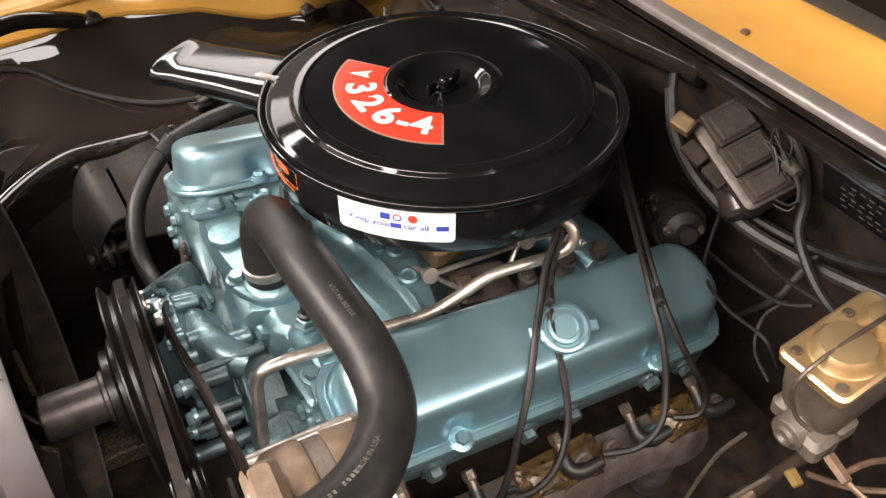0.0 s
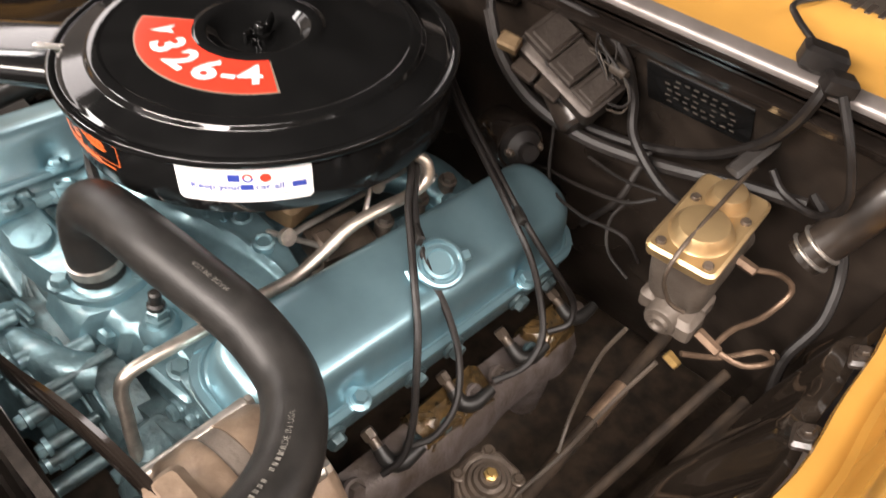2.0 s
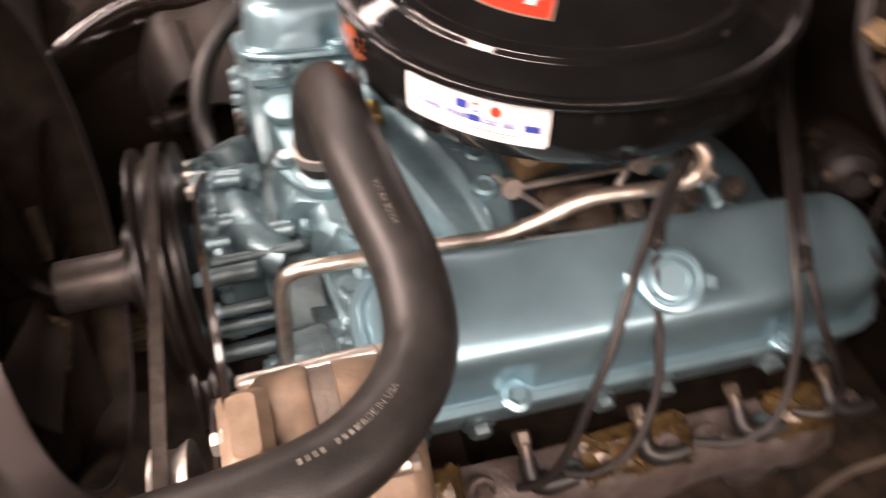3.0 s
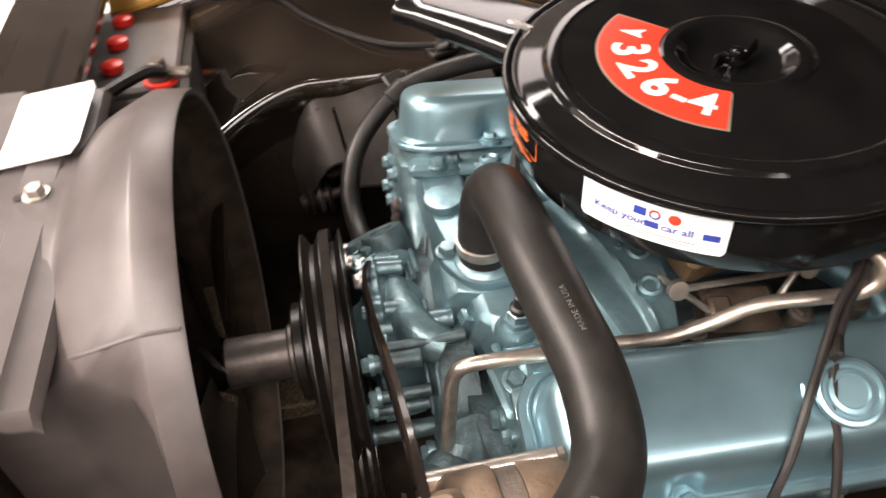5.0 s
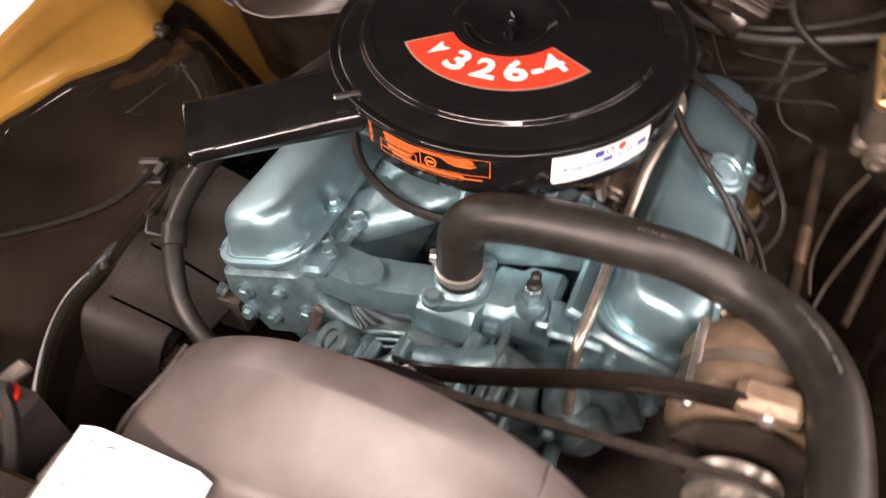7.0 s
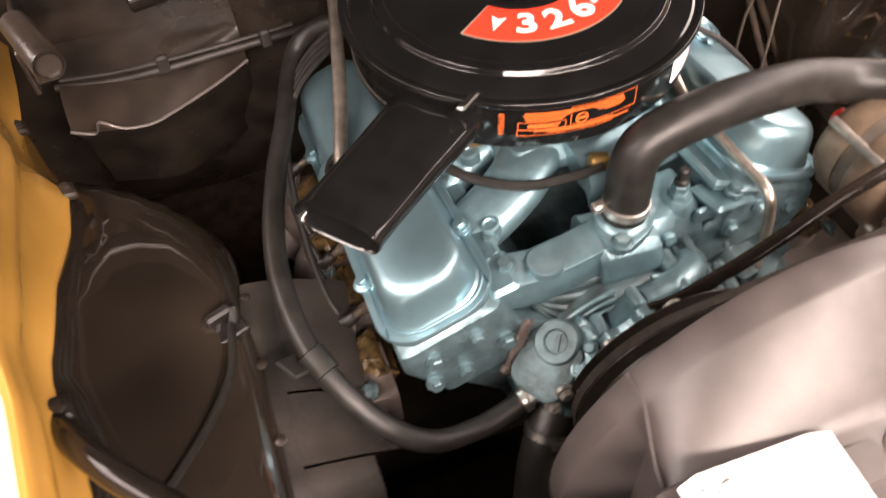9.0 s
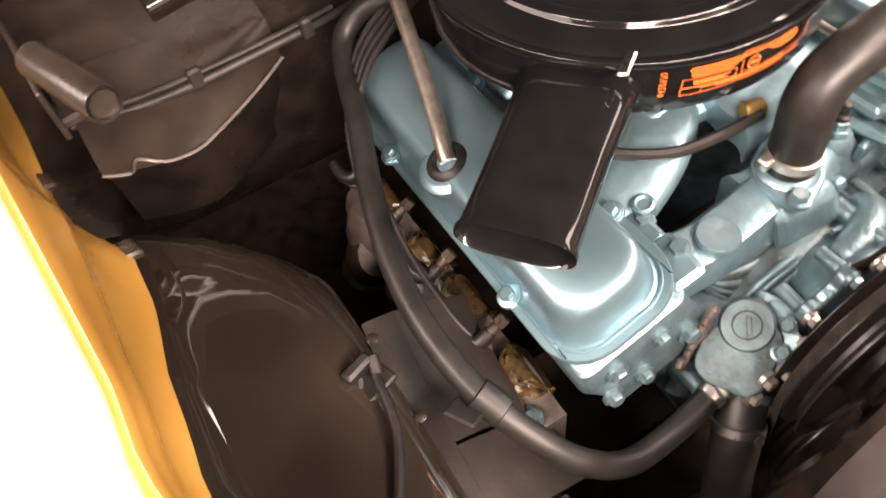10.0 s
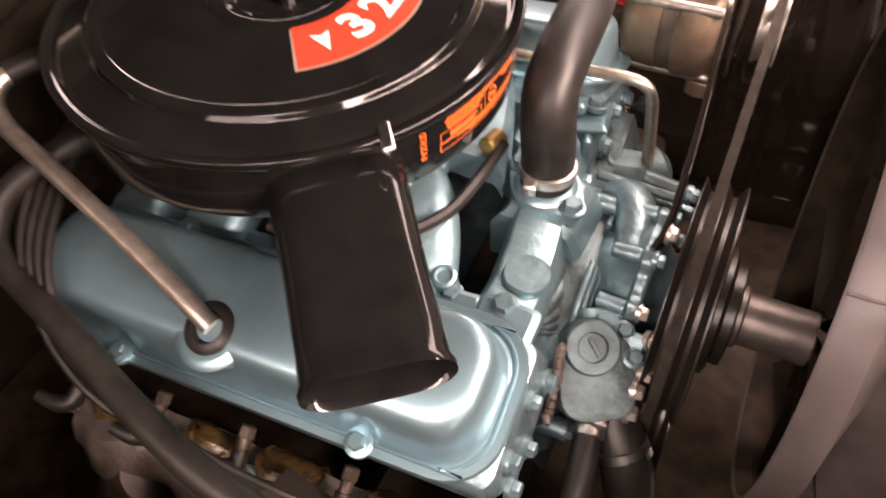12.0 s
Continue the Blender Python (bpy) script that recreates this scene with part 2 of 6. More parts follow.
def tube(bm, pts, r, n=10, step=0.008, radii=None, flat=1.0):
    """A pipe round a smooth line; radii: its radius at each given point."""
    line = spline(pts, step)
    fr = frames_of(line)
    rings = []
    for i, (p, s, u) in enumerate(fr):
        rr = r
        if radii:
            f = i / (len(fr) - 1) * (len(radii) - 1)
            k = min(int(f), len(radii) - 2)
            rr = radii[k] + (radii[k + 1] - radii[k]) * (f - k)
        rings.append([p + rr * (math.cos(2 * math.pi * j / n) * s + flat * math.sin(2 * math.pi * j / n) * u) for j in range(n)])
    skin(bm, rings)
    return bm


def hexbolt(bm, at, axis, size=0.014, h=0.008, washer=True):
    """A hexagon head with a washer face, on the surface point at, looking along axis."""
    a = Vector(at)
    M = along(a, a + Vector(axis))
    if washer:
        lathe(bm, [(size * 0.78, -0.003), (size * 0.78, 0.0015), (size * 0.7, 0.002)], M, 14)
    lathe(bm, [(size * 0.577, 0.0), (size * 0.577, h * 0.8), (size * 0.48, h)], M, 6)
    return bm


def sheet(bm, rows, thick=0.003):
    """A bent sheet through rows of points, with a real thickness (set downwards)."""
    top = [[bm.verts.new(p) for p in r] for r in rows]
    low = [[bm.verts.new(Vector(p) - Vector((0, 0, thick))) for p in r] for r in rows]
    n, k = len(rows[0]), len(rows)
    for i in range(k - 1):
        for j in range(n - 1):
            bm.faces.new((top[i][j], top[i][j + 1], top[i + 1][j + 1], top[i + 1][j]))
            bm.faces.new((low[i][j], low[i + 1][j], low[i + 1][j + 1], low[i][j + 1]))
    for j in range(n - 1):
        bm.faces.new((top[0][j], low[0][j], low[0][j + 1], top[0][j + 1]))
        bm.faces.new((top[-1][j], top[-1][j + 1], low[-1][j + 1], low[-1][j]))
    for i in range(k - 1):
        bm.faces.new((top[i][0], top[i + 1][0], low[i + 1][0], low[i][0]))
        bm.faces.new((top[i][-1], low[i][-1], low[i + 1][-1], top[i + 1][-1]))
    return bm


def flat(bm, place, polys):
    """Flat shapes given in u, v and laid on a surface by place(u, v)."""
    for poly in polys:
        bm.faces.new([bm.verts.new(place(u, v)) for u, v in poly])
    return bm


def grid_shape(u0, v0, u1, v1, nu=12):
    """A rectangle in u, v, cut into strips so that it can bend."""
    return [[(u0 + (u1 - u0) * i / nu, v0), (u0 + (u1 - u0) * (i + 1) / nu, v0), (u0 + (u1 - u0) * (i + 1) / nu, v1), (u0 + (u1 - u0) * i / nu, v1)] for i in range(nu)]


def lettering(body, size, cx=0.0, cy=0.0, align="CENTER", stretch=1.0, bold=0.0):
    """The outlines of a line of writing as flat triangles in u, v."""
    cu = bpy.data.curves.new("writing", "FONT")
    cu.body, cu.size, cu.align_x, cu.align_y, cu.resolution_u, cu.offset = body, size, align, "CENTER", 3, bold
    ob = new("writing", cu)
    bpy.context.view_layer.update()
    me = ob.evaluated_get(bpy.context.evaluated_depsgraph_get()).to_mesh()
    me.calc_loop_triangles()
    polys = [[(me.vertices[i].co.x * stretch + cx, me.vertices[i].co.y + cy) for i in t.vertices] for t in me.loop_triangles]
    bpy.data.objects.remove(ob)
    bpy.data.curves.remove(cu)
    return polys


# ---- the room ----
bm = bmesh.new()
box(bm, (0, 0, -0.05), (10, 9, 0.1), bev=0.002)
solo("floor", bm, FLOOR, (0, 0, 0), "pale sealed concrete garage floor", "floor", kind="structure")
for nm, at, size in (("wall_rear", (4.6, 0, 1.5), (0.12, 9, 3.0)), ("wall_driver_side", (0, -3.2, 1.5), (9.2, 0.12, 3.0)), ("wall_passenger_side", (0, 3.2, 1.5), (9.2, 0.12, 3.0)), ("wall_front", (-4.6, 0, 2.9), (0.12, 9, 0.2))):
    bm = bmesh.new()
    box(bm, at, size)
    solo(nm, bm, WALLM, at, "plain dim plastered garage wall", "wall", kind="structure")
bm = bmesh.new()
box(bm, (0, 0, 3.06), (10, 9, 0.1))
solo("ceiling", bm, WALLM, (0, 0, 3.06), "plain dim garage ceiling", "ceiling", kind="structure")

# ---- the car's body round the engine bay ----
FAN_Y, FAN_Z = -0.022, 0.668
car = thing("car_body", (0, 0, 0.2), "yellow car with black painted engine bay, hood open", "car body")


def lip_line(x):
    """The inner edge of the passenger's wing: its y and z at x."""
    xs = (-0.60, -0.45, -0.355, -0.258, -0.146, -0.041, 0.032, 0.075, 0.143, 0.295)
    return float(np.interp(x, xs, (0.489, 0.512, 0.523, 0.546, 0.544, 0.538, 0.537, 0.572, 0.588, 0.592))), float(np.interp(x, xs, (0.816, 0.843, 0.844, 0.841, 0.826, 0.792, 0.783, 0.779, 0.775, 0.809)))


def fender(side):
    """A yellow wing: rolled inner lip, channel and crown; side is 1 or -1."""
    b = bmesh.new()
    base_y = 0.544 if side > 0 else 0.600
    prof = ((0.005, -0.016), (0.001, -0.008), (0.002, -0.001), (0.007, 0.003), (0.012, 0.002), (0.016, -0.004), (0.020, -0.003), (0.024, 0.008), (0.027, 0.030), (0.030, 0.055), (0.034, 0.074), (0.041, 0.083), (0.050, 0.081), (0.058, 0.070), (0.066, 0.02), (0.070, -0.35), (0.068, -0.815))
    rows = []
    for i in range(61):
        x = -0.62 + 1.5 * i / 60
        w = 0.004 * math.sin(x * 17 + 0.6) + 0.002 * math.sin(x * 41 + 1)
        if side > 0:
            y0, z0 = lip_line(x)
            yc, zc = max(0.58 + 0.10 * x, y0 + 0.016), 0.918 + 0.05 * x
            face = [(y0 + (yc - y0) * q + bulge, z0 + (zc - z0) * h) for q, h, bulge in ((0.10, 0.06, 0.002), (0.30, 0.24, 0.0035), (0.52, 0.44, 0.0035), (0.57, 0.49, 0.0015), (0.62, 0.55, 0.0), (0.66, 0.60, -0.001), (0.72, 0.66, 0.0), (0.84, 0.83, 0.0), (0.93, 0.96, 0.0005), (1.0, 1.0, 0.002))]
            rows.append([(x, y + 0.4 * w * (k < 6), z) for k, (y, z) in enumerate([(y0 + 0.008, z0 - 0.014), (y0 + 0.002, z0 - 0.007), (y0, z0)] + face + [(yc + 0.008, zc - 0.003), (yc + 0.016, zc - 0.018), (yc + 0.020, zc - 0.06), (yc + 0.022, 0.5), (yc + 0.018, 0.02)])])
        else:
            rows.append([(x, -(base_y + u * 1.5 + w * (1 if u < 0.022 else 0.2)), 0.822 + 0.02 * (x + 0.2) + v) for u, v in prof])
    sheet(b, rows, 0.003)
    f = part("fender", b, YELLOW, car, "yellow painted fender with a rolled inner lip")
    for x in (-0.30, 0.03, 0.17) if side > 0 else (0.05, 0.16):
        b = bmesh.new()
        y, zt = (lip_line(x)[0] + 0.004, lip_line(x)[1]) if side > 0 else (-(base_y - 0.002), 0.812)
        box(b, (x, y, zt), (0.026, 0.020, 0.010), side * 20, 0, 15, 0.003)
        hexbolt(b, (x, y, zt + 0.005), (0, -side * 0.3, 1), 0.010, 0.006)
        part("fender_clip", b, DUSTBLACK, f, "black clip on the fender lip")
    return f


def inner_fender(side):
    """The black pressed panel between wing and chassis."""
    b = bmesh.new()
    rows = []
    for i in range(93):
        x = -0.60 + 0.92 * i / 92
        bead = 0.006 * math.sin(x * 26 + 1.0) + 0.004 * math.sin(x * 61)
        hump = math.exp(-((x + 0.02) / 0.16) ** 2)
        rr = []
        if side > 0:
            prof = ((0.560, 0.818), (0.552, 0.8165), (0.5485, 0.813), (0.5462, 0.806), (0.5432, 0.798), (0.5395, 0.7920), (0.5330, 0.7870), (0.5230, 0.7825), (0.5060, 0.7768), (0.478, 0.7670), (0.450, 0.7575), (0.430, 0.7510), (0.416, 0.7460), (0.406, 0.7410), (0.398, 0.7345), (0.393, 0.7265), (0.390, 0.716), (0.39, 0.66), (0.38, 0.55), (0.36, 0.42))
            nose = max(0.0, -0.38 - x)
            for k, (y, z) in enumerate(prof):
                edge = min(1.0, max(0.0, 1 - (k - 5) / 6))
                yy = y + (lip_line(x)[0] - 0.545) * edge + 0.005 * math.sin(7 * x) * (k > 9) - 0.9 * nose ** 1.5 * (k > 6)
                fall = x - (0.045 + 1.1 * (y - 0.465))
                rr.append((x, yy, z + (lip_line(x)[1] - 0.812) * edge + 0.010 * hump * math.exp(-((k - 9) / 3) ** 2) - 1.1 * nose ** 1.6 * (k > 8) - 1.1 * (fall + math.sqrt(fall ** 2 + 0.0012))))
        else:
            prof = ((0.600, 0.800), (0.592, 0.801), (0.584, 0.794), (0.578, 0.775), (0.572, 0.74), (0.562, 0.70), (0.548, 0.66), (0.535, 0.62), (0.52, 0.58), (0.51, 0.54), (0.50, 0.50), (0.49, 0.46), (0.47, 0.42), (0.45, 0.36))
            for k, (y, z) in enumerate(prof):
                rr.append((x, -(y + bead * (1.4 if 2 <= k <= 5 else 0.4) - 0.035 * hump * math.sin(math.pi * min(1, max(0, (k - 3) / 9)))), z))
        rows.append(rr)
    sheet(b, rows, 0.003)
    return part("inner_fender", b, INNERBLACK, car, "glossy black pressed inner fender panel")


for s in (1, -1):
    fender(s)
    inner_fender(s)
    b = bmesh.new()
    box(b, (-0.10, s * 0.40 - 0.01, 0.285), (1.2, 0.09, 0.12), bev=0.01)
    part("chassis_rail", b, BAYBLACK, car)
# added dark sheet: hides the lit floor and keeps the gaps shaded
b = bmesh.new()
rows = []
for i in range(31):
    x = -0.64 + 1.2 * i / 30
    rows.append([(x, -0.60 + 1.2 * k / 24, 0.37 + 0.006 * math.sin(9 * x + 0.4 * k)) for k in range(25)])
sheet(b, rows, 0.01)
part("bay_closing_sheet", b, BAYBLACK, car, "dark sheet added below the bay to stand for its shade")
b = bmesh.new()
box(b, (-0.20, -0.01, 0.43), (0.16, 0.95, 0.10), bev=0.02)
part("crossmember", b, DARK, car, "oily black front crossmember")

# firewall with its ledge, and the cowl above it
b = bmesh.new()
rows = []
for y in [-0.66 + 1.32 * i / 30 for i in range(31)]:
    bulge = 0.012 * math.sin(y * 14)
    rows.append([(0.262, y, 0.934), (0.266, y, 0.925), (0.276, y, 0.905), (0.292 + bulge * 0.2, y, 0.87), (0.306 + bulge * 0.5, y, 0.82), (0.315 + bulge, y, 0.74), (0.320 + bulge, y, 0.60), (0.37, y, 0.45), (0.48, y, 0.30)])
sheet(b, rows, 0.004)
part("firewall", b, DUSTBLACK, car, "dusty black pressed steel firewall")
b = bmesh.new()
rows = []
for y in [-0.70 + 1.4 * i / 20 for i in range(21)]:
    rows.append([(0.264, y, 0.929), (0.255, y, 0.929), (0.250, y, 0.933), (0.249, y, 0.938), (0.253, y, 0.941), (0.262, y, 0.941), (0.266, y, 0.945), (0.262, y, 0.950), (0.252, y, 0.951), (0.248, y, 0.955), (0.248, y, 0.960), (0.253, y, 0.963), (0.264, y, 0.963), (0.268, y, 0.968)])
sheet(b, rows, 0.002)
part("cowl_channel", b, BODYBLACK, car, "glossy black hood seal channel")
b = bmesh.new()
rows = []
for y in [-0.70 + 1.4 * i / 20 for i in range(21)]:
    rows.append([(0.266, y, 0.960), (0.268, y, 0.972), (0.275, y, 0.976), (0.288, y, 0.977), (0.293, y, 0.981), (0.35, y, 0.990), (0.375, y, 0.992), (0.386, y, 0.988), (0.39, y, 0.965)])
sheet(b, rows, 0.003)
cowl = part("cowl_panel", b, YELLOW, car, "yellow painted cowl panel below the windscreen")
b = bmesh.new()
for y in [-0.62 + 0.013 * i for i in range(16)]:
    box(b, (0.381, y, 0.992), (0.022, 0.006, 0.003), bev=0.001)
part("cowl_vent", b, DUSTBLACK, cowl, "row of dark slots in the cowl")
b = bmesh.new()
sheet(b, [[(0.2520, y, 0.9655), (0.2528, y, 0.9690), (0.2560, y, 0.9725), (0.2615, y, 0.9755), (0.2655, y, 0.9768)] for y in [-0.70 + 1.4 * i / 20 for i in range(21)]], 0.002)
part("cowl_edge_strip", b, PALE, cowl, "pale bare steel edge strip of the cowl")
for y, x in ((-0.135, 0.287), (-0.215, 0.315), (-0.02, 0.283)):
    b = bmesh.new()
    lathe(b, [(0.005, 0), (0.005, 0.002), (0.003, 0.003)], Matrix.Translation((x, y, 0.980)), 10)
    part("cowl_fastener", b, BROWN, cowl)
b = bmesh.new()
sheet(b, [[(0.39, y, 0.968), (0.42, y, 0.955), (0.47, y, 0.985), (0.62, y, 1.10), (0.95, y, 1.32)] for y in (-0.66, -0.3, 0.0, 0.3, 0.66)], 0.006)
part("windscreen", b, GLASS, car, "dark windscreen")
# heater case: a shelf under the loom that ends in a turned-down edge
EDGE = ((0.172, 0.540, 0.755), (0.170, 0.512, 0.744), (0.156, 0.499, 0.770), (0.145, 0.473, 0.760), (0.150, 0.440, 0.752), (0.158, 0.419, 0.752), (0.185, 0.378, 0.748), (0.2155, 0.337, 0.744), (0.245, 0.300, 0.742))
b = bmesh.new()
edge = spline([EDGE[0]] + list(EDGE[3:]), 0.012)
rows = []
for p in edge:
    x0, z0 = 0.235 + 0.03 * max(0.0, 0.40 - p[1]) / 0.1, 0.786
    rows.append([(0.310, p[1], z0 + 0.01), (x0 + 0.02, p[1], z0 + 0.004), (x0, p[1], z0)] + [(x0 + (p[0] + 0.004 - x0) * q, p[1], z0 + (p[2] - z0) * q + 0.006 * math.sin(math.pi * q)) for q in (0.25, 0.5, 0.75, 0.93)] + [(p[0] + 0.003, p[1], p[2] - 0.001), (p[0] + 0.006, p[1], p[2] - 0.006), (p[0] + 0.05, p[1], p[2] - 0.05), (p[0] + 0.10, p[1], p[2] - 0.18)])
sheet(b, rows, 0.003)
part("heater_case", b, DUSTBLACK, car, "black heater blower case on the firewall")
b = bmesh.new()
tube(b, [(0.235, 0.545, 0.780), (0.217, 0.47, 0.782), (0.207, 0.40, 0.787), (0.207, 0.33, 0.790), (0.217, 0.26, 0.786), (0.24, 0.20, 0.774)], 0.0055, 10)
tube(b, [(0.230, 0.535, 0.793), (0.216, 0.46, 0.794), (0.206, 0.385, 0.800), (0.210, 0.30, 0.800), (0.225, 0.23, 0.794)], 0.0032, 8)
for y, w in ((0.405, 0.016), (0.27, 0.014)):
    box(b, (0.207, y, 0.795), (0.012, w, 0.026), 0, 0, 8, 0.003)
part("taped_loom", b, OLDRUB, car, "taped wiring loom along the firewall")
# highlight on the case's lower edge, laid on as a thin pale bead
b = bmesh.new()
tube(b, [(x - 0.003, y, z + 0.002) for x, y, z in EDGE], 0.0021, 8)
part("case_edge_highlight", b, PALE, car, "thin pale bead added as the highlight on the heater case edge")
# raised hood over the bay, out of view; oversized and blacked to darken reflections
b = bmesh.new()
rows = []
for i in range(9):
    x = 0.30 - 1.22 * i / 8
    rows.append([(x, y, 1.035 + (0.30 - x) * 0.92 + 0.03 * math.cos(y * 2.2) - (0.03 if abs(y) > 0.65 else 0.0)) for y in [-0.67 + 1.34 * k / 16 for k in range(17)]])
sheet(b, rows, 0.012)
part("hood", b, MATTBLACK, car, "raised unseen hood with a black underside, enlarged to darken reflections")
# radiator support and upper tie panel
b = bmesh.new()
box(b, (-0.655, -0.01, 0.865), (0.11, 1.06, 0.016), bev=0.004)
box(b, (-0.70, -0.01, 0.60), (0.03, 1.06, 0.52), bev=0.004)
part("radiator_support", b, BODYBLACK, car, "black radiator support panel")


def hinge():
    b = bmesh.new()
    box(b, (0.21, 0.545, 0.875), (0.16, 0.006, 0.06), rz=4, bev=0.002)
    box(b, (0.16, 0.53, 0.86), (0.05, 0.03, 0.012), rz=10, bev=0.003)
    part("hinge_bracket", b, DUSTBLACK, car, "black hood hinge arm")
    b = bmesh.new()
    M = along((0.012, 0.488, 0.954), (0.135, 0.527, 0.935))
    lathe(b, [(0.0125, 0.004), (0.0150, 0.0), (0.0165, 0.003), (0.0165, 0.126), (0.014, 0.128)], M, 28)
    box(b, (0.150, 0.530, 0.905), (0.020, 0.012, 0.070), 0, -15, 10, 0.003)
    lathe(b, [(0.0122, 0.05), (0.0122, -0.0005)], M, 28, caps=False)
    part("hinge_tube", b, DUSTBLACK, car, "worn black tube beside the hood hinge")


hinge()

# ---- engine ----
ET = Matrix.Translation((-0.136, 0, 0.73)) @ rot(0, 4.6, 0) @ Matrix.Translation((0.136, 0, -0.73))
EC = -0.015
engine = thing("engine", (-0.05, EC, 0.40), "light metallic blue painted V8 engine", "engine")


def valve_cover(side, front, label):
    """Pressed cover: flange, waist, rounded crown; local x along the bank, y outwards."""
    L, D = 0.452 if side > 0 else 0.464, 0.134
    M = ET @ Matrix.Translation((front + L / 2, EC + side * 0.2145, 0.7425)) @ (rot(-18) if side > 0 else rot(18) @ rot(0, 0, 180))
    b = bmesh.new()
    # rows: inset, height, how far the outer side leans in
    spec = ((0.0, 0.0, 0.0, 0.046), (0.0, 0.004, 0.0, 0.046), (0.001, 0.0055, 0.0, 0.045), (0.0105, 0.0058, 0.0, 0.040), (0.0130, 0.0085, 0.0, 0.038), (0.0145, 0.026, 0.004, 0.037), (0.0156, 0.039, 0.007, 0.036), (0.0168, 0.0460, 0.009, 0.035), (0.0190, 0.0508, 0.0105, 0.034), (0.0225, 0.0538, 0.012, 0.033), (0.0275, 0.0553, 0.0135, 0.030), (0.042, 0.0566, 0.016, 0.024))
    xs = [x * side for x in ((-0.1195, 0.1215) if side < 0 else (-0.121, 0.118))]
    rings = []
    for i, h, lean, r in spec:
        base = rrect(L - 2 * i, D - 2 * i - lean, r, h, 6, 0, -lean / 2)
        fine = []
        for q, (a, c) in enumerate(zip(base, base[1:] + base[:1])):
            n = 60 if q in (6, 20) else (8 if q in (13, 27) else 1)
            for k in range(n):
                fine.append((a[0] + (c[0] - a[0]) * k / n, a[1] + (c[1] - a[1]) * k / n, h))
        if i > 0.005:
            dent = max(0.0, 1 - (h - 0.0055) / 0.030)
            fine = [(x, y - sgn(y) * 0.010 * dent * max(math.exp(-((x - q) / 0.011) ** 4) for q in xs), z) for x, y, z in fine]
        rings.append(fine)
    skin(b, rings, m=M)
    cover = part("valve_cover", b, BLUE, engine, label)
    b = bmesh.new()
    ring = rrect(L - 0.018, D - 0.018, 0.037, 0.0062, 8)
    tube(b, [M @ Vector(p) for p in ring + ring[:2]], 0.0016, 6, 0.006)
    part("rim_bead", b, BLUE, cover)
    # bolt pads
    for x in (-0.1195, 0.1215) if side < 0 else (-0.121, 0.118):
        for yy, s in ((0.0605, 1), (-0.0605, -1)):
            b = bmesh.new()
            lathe(b, [(0.012, 0.003), (0.012, 0.0075), (0.0105, 0.0085)], M @ Matrix.Translation((x * (1 if side > 0 else -1), yy, 0)), 18)
            part("bolt_pad", b, BLUE, cover)
    for x in (-0.1195, 0.1215) if side < 0 else (-0.121, 0.118):
        for yy in (0.0605, -0.0605):
            b = bmesh.new()
            p = M @ Vector((x * (1 if side > 0 else -1), yy, 0.0085))
            hexbolt(b, p, M.to_3x3() @ Vector((0, 0, 1)), 0.013, 0.007)
            part("cover_bolt", b, BLUE, cover)
    return cover


cover_d = valve_cover(-1, -0.247, "light blue valve cover with a twist-on filler cap")
cover_p = valve_cover(1, -0.292, "light blue valve cover with a breather grommet")

# oil filler cap on the driver's cover
b = bmesh.new()
capm = Matrix.Translation((-0.004, -0.2592, 0.7912)) @ rot(28, 3, -20)
lathe(b, [(0.027, -0.014), (0.0255, -0.009), (0.0205, -0.0065), (0.0205, -0.004), (0.0255, -0.002), (0.0268, 0.001), (0.0255, 0.004), (0.0225, 0.005), (0.0205, 0.002), (0.0180, 0.002), (0.0168, 0.0045), (0.0133, 0.005), (0.012, 0.003), (0.0, 0.003)], capm, 40)
for a in (2, 186):
    box(b, (0.0275 * math.cos(radians(a)), 0.0275 * math.sin(radians(a)), 0.001), (0.016, 0.012, 0.004), 0, 0, a, 0.0018, m=capm)
part("filler_cap", b, BLUE, cover_d, "blue twist-on oil filler cap")

# cylinder heads
def head(side, front):
    b = bmesh.new()
    L = 0.446
    M = ET @ Matrix.Translation((front + 0.226, EC + side * 0.2145, 0.7425)) @ (rot(-18) if side > 0 else rot(18) @ rot(0, 0, 180))
    skin(b, [rrect(L - 0.012, 0.118, 0.030, -0.001, 4), rrect(L - 0.012, 0.118, 0.028, -0.012, 4), rrect(L - 0.002, 0.122, 0.014, -0.017, 4), rrect(L, 0.130, 0.012, -0.045, 4, 0, 0.001), rrect(L, 0.126, 0.012, -0.062, 4, 0, -0.004), rrect(L - 0.006, 0.150, 0.012, -0.11, 4, 0, -0.03)], m=M)
    h = part("cylinder_head", b, BLUECAST, engine, "blue painted cast iron cylinder head")
    fx = -L / 2 - 0.002
    sx = 1 if side > 0 else -1
    for yy, zz, s in ((0.03, -0.04, 0.015), (-0.02, -0.038, 0.012), (0.045, -0.075, 0.014), (0.01, -0.08, 0.013), (-0.045, -0.07, 0.016)):
        b = bmesh.new()
        p = M @ Vector((fx * sx, yy, zz))
        hexbolt(b, p, (-1, 0, 0.08), s, 0.008)
        part("head_bolt", b, BLUECAST, h)
    if side < 0:
        for k in (0, 1, 3, 4, 6, 7):
            b = bmesh.new()
            p = M @ Vector((sx * (-0.19 + 0.054 * k), 0.067, -0.033 - 0.006 * (k % 2)))
            hexbolt(b, p, M.to_3x3() @ Vector((0, 1, 0.1)), 0.018, 0.010)
            part("side_bolt", b, BLUEDIRTSHADE, h)
    return h


head(-1, -0.247)
head(1, -0.292)

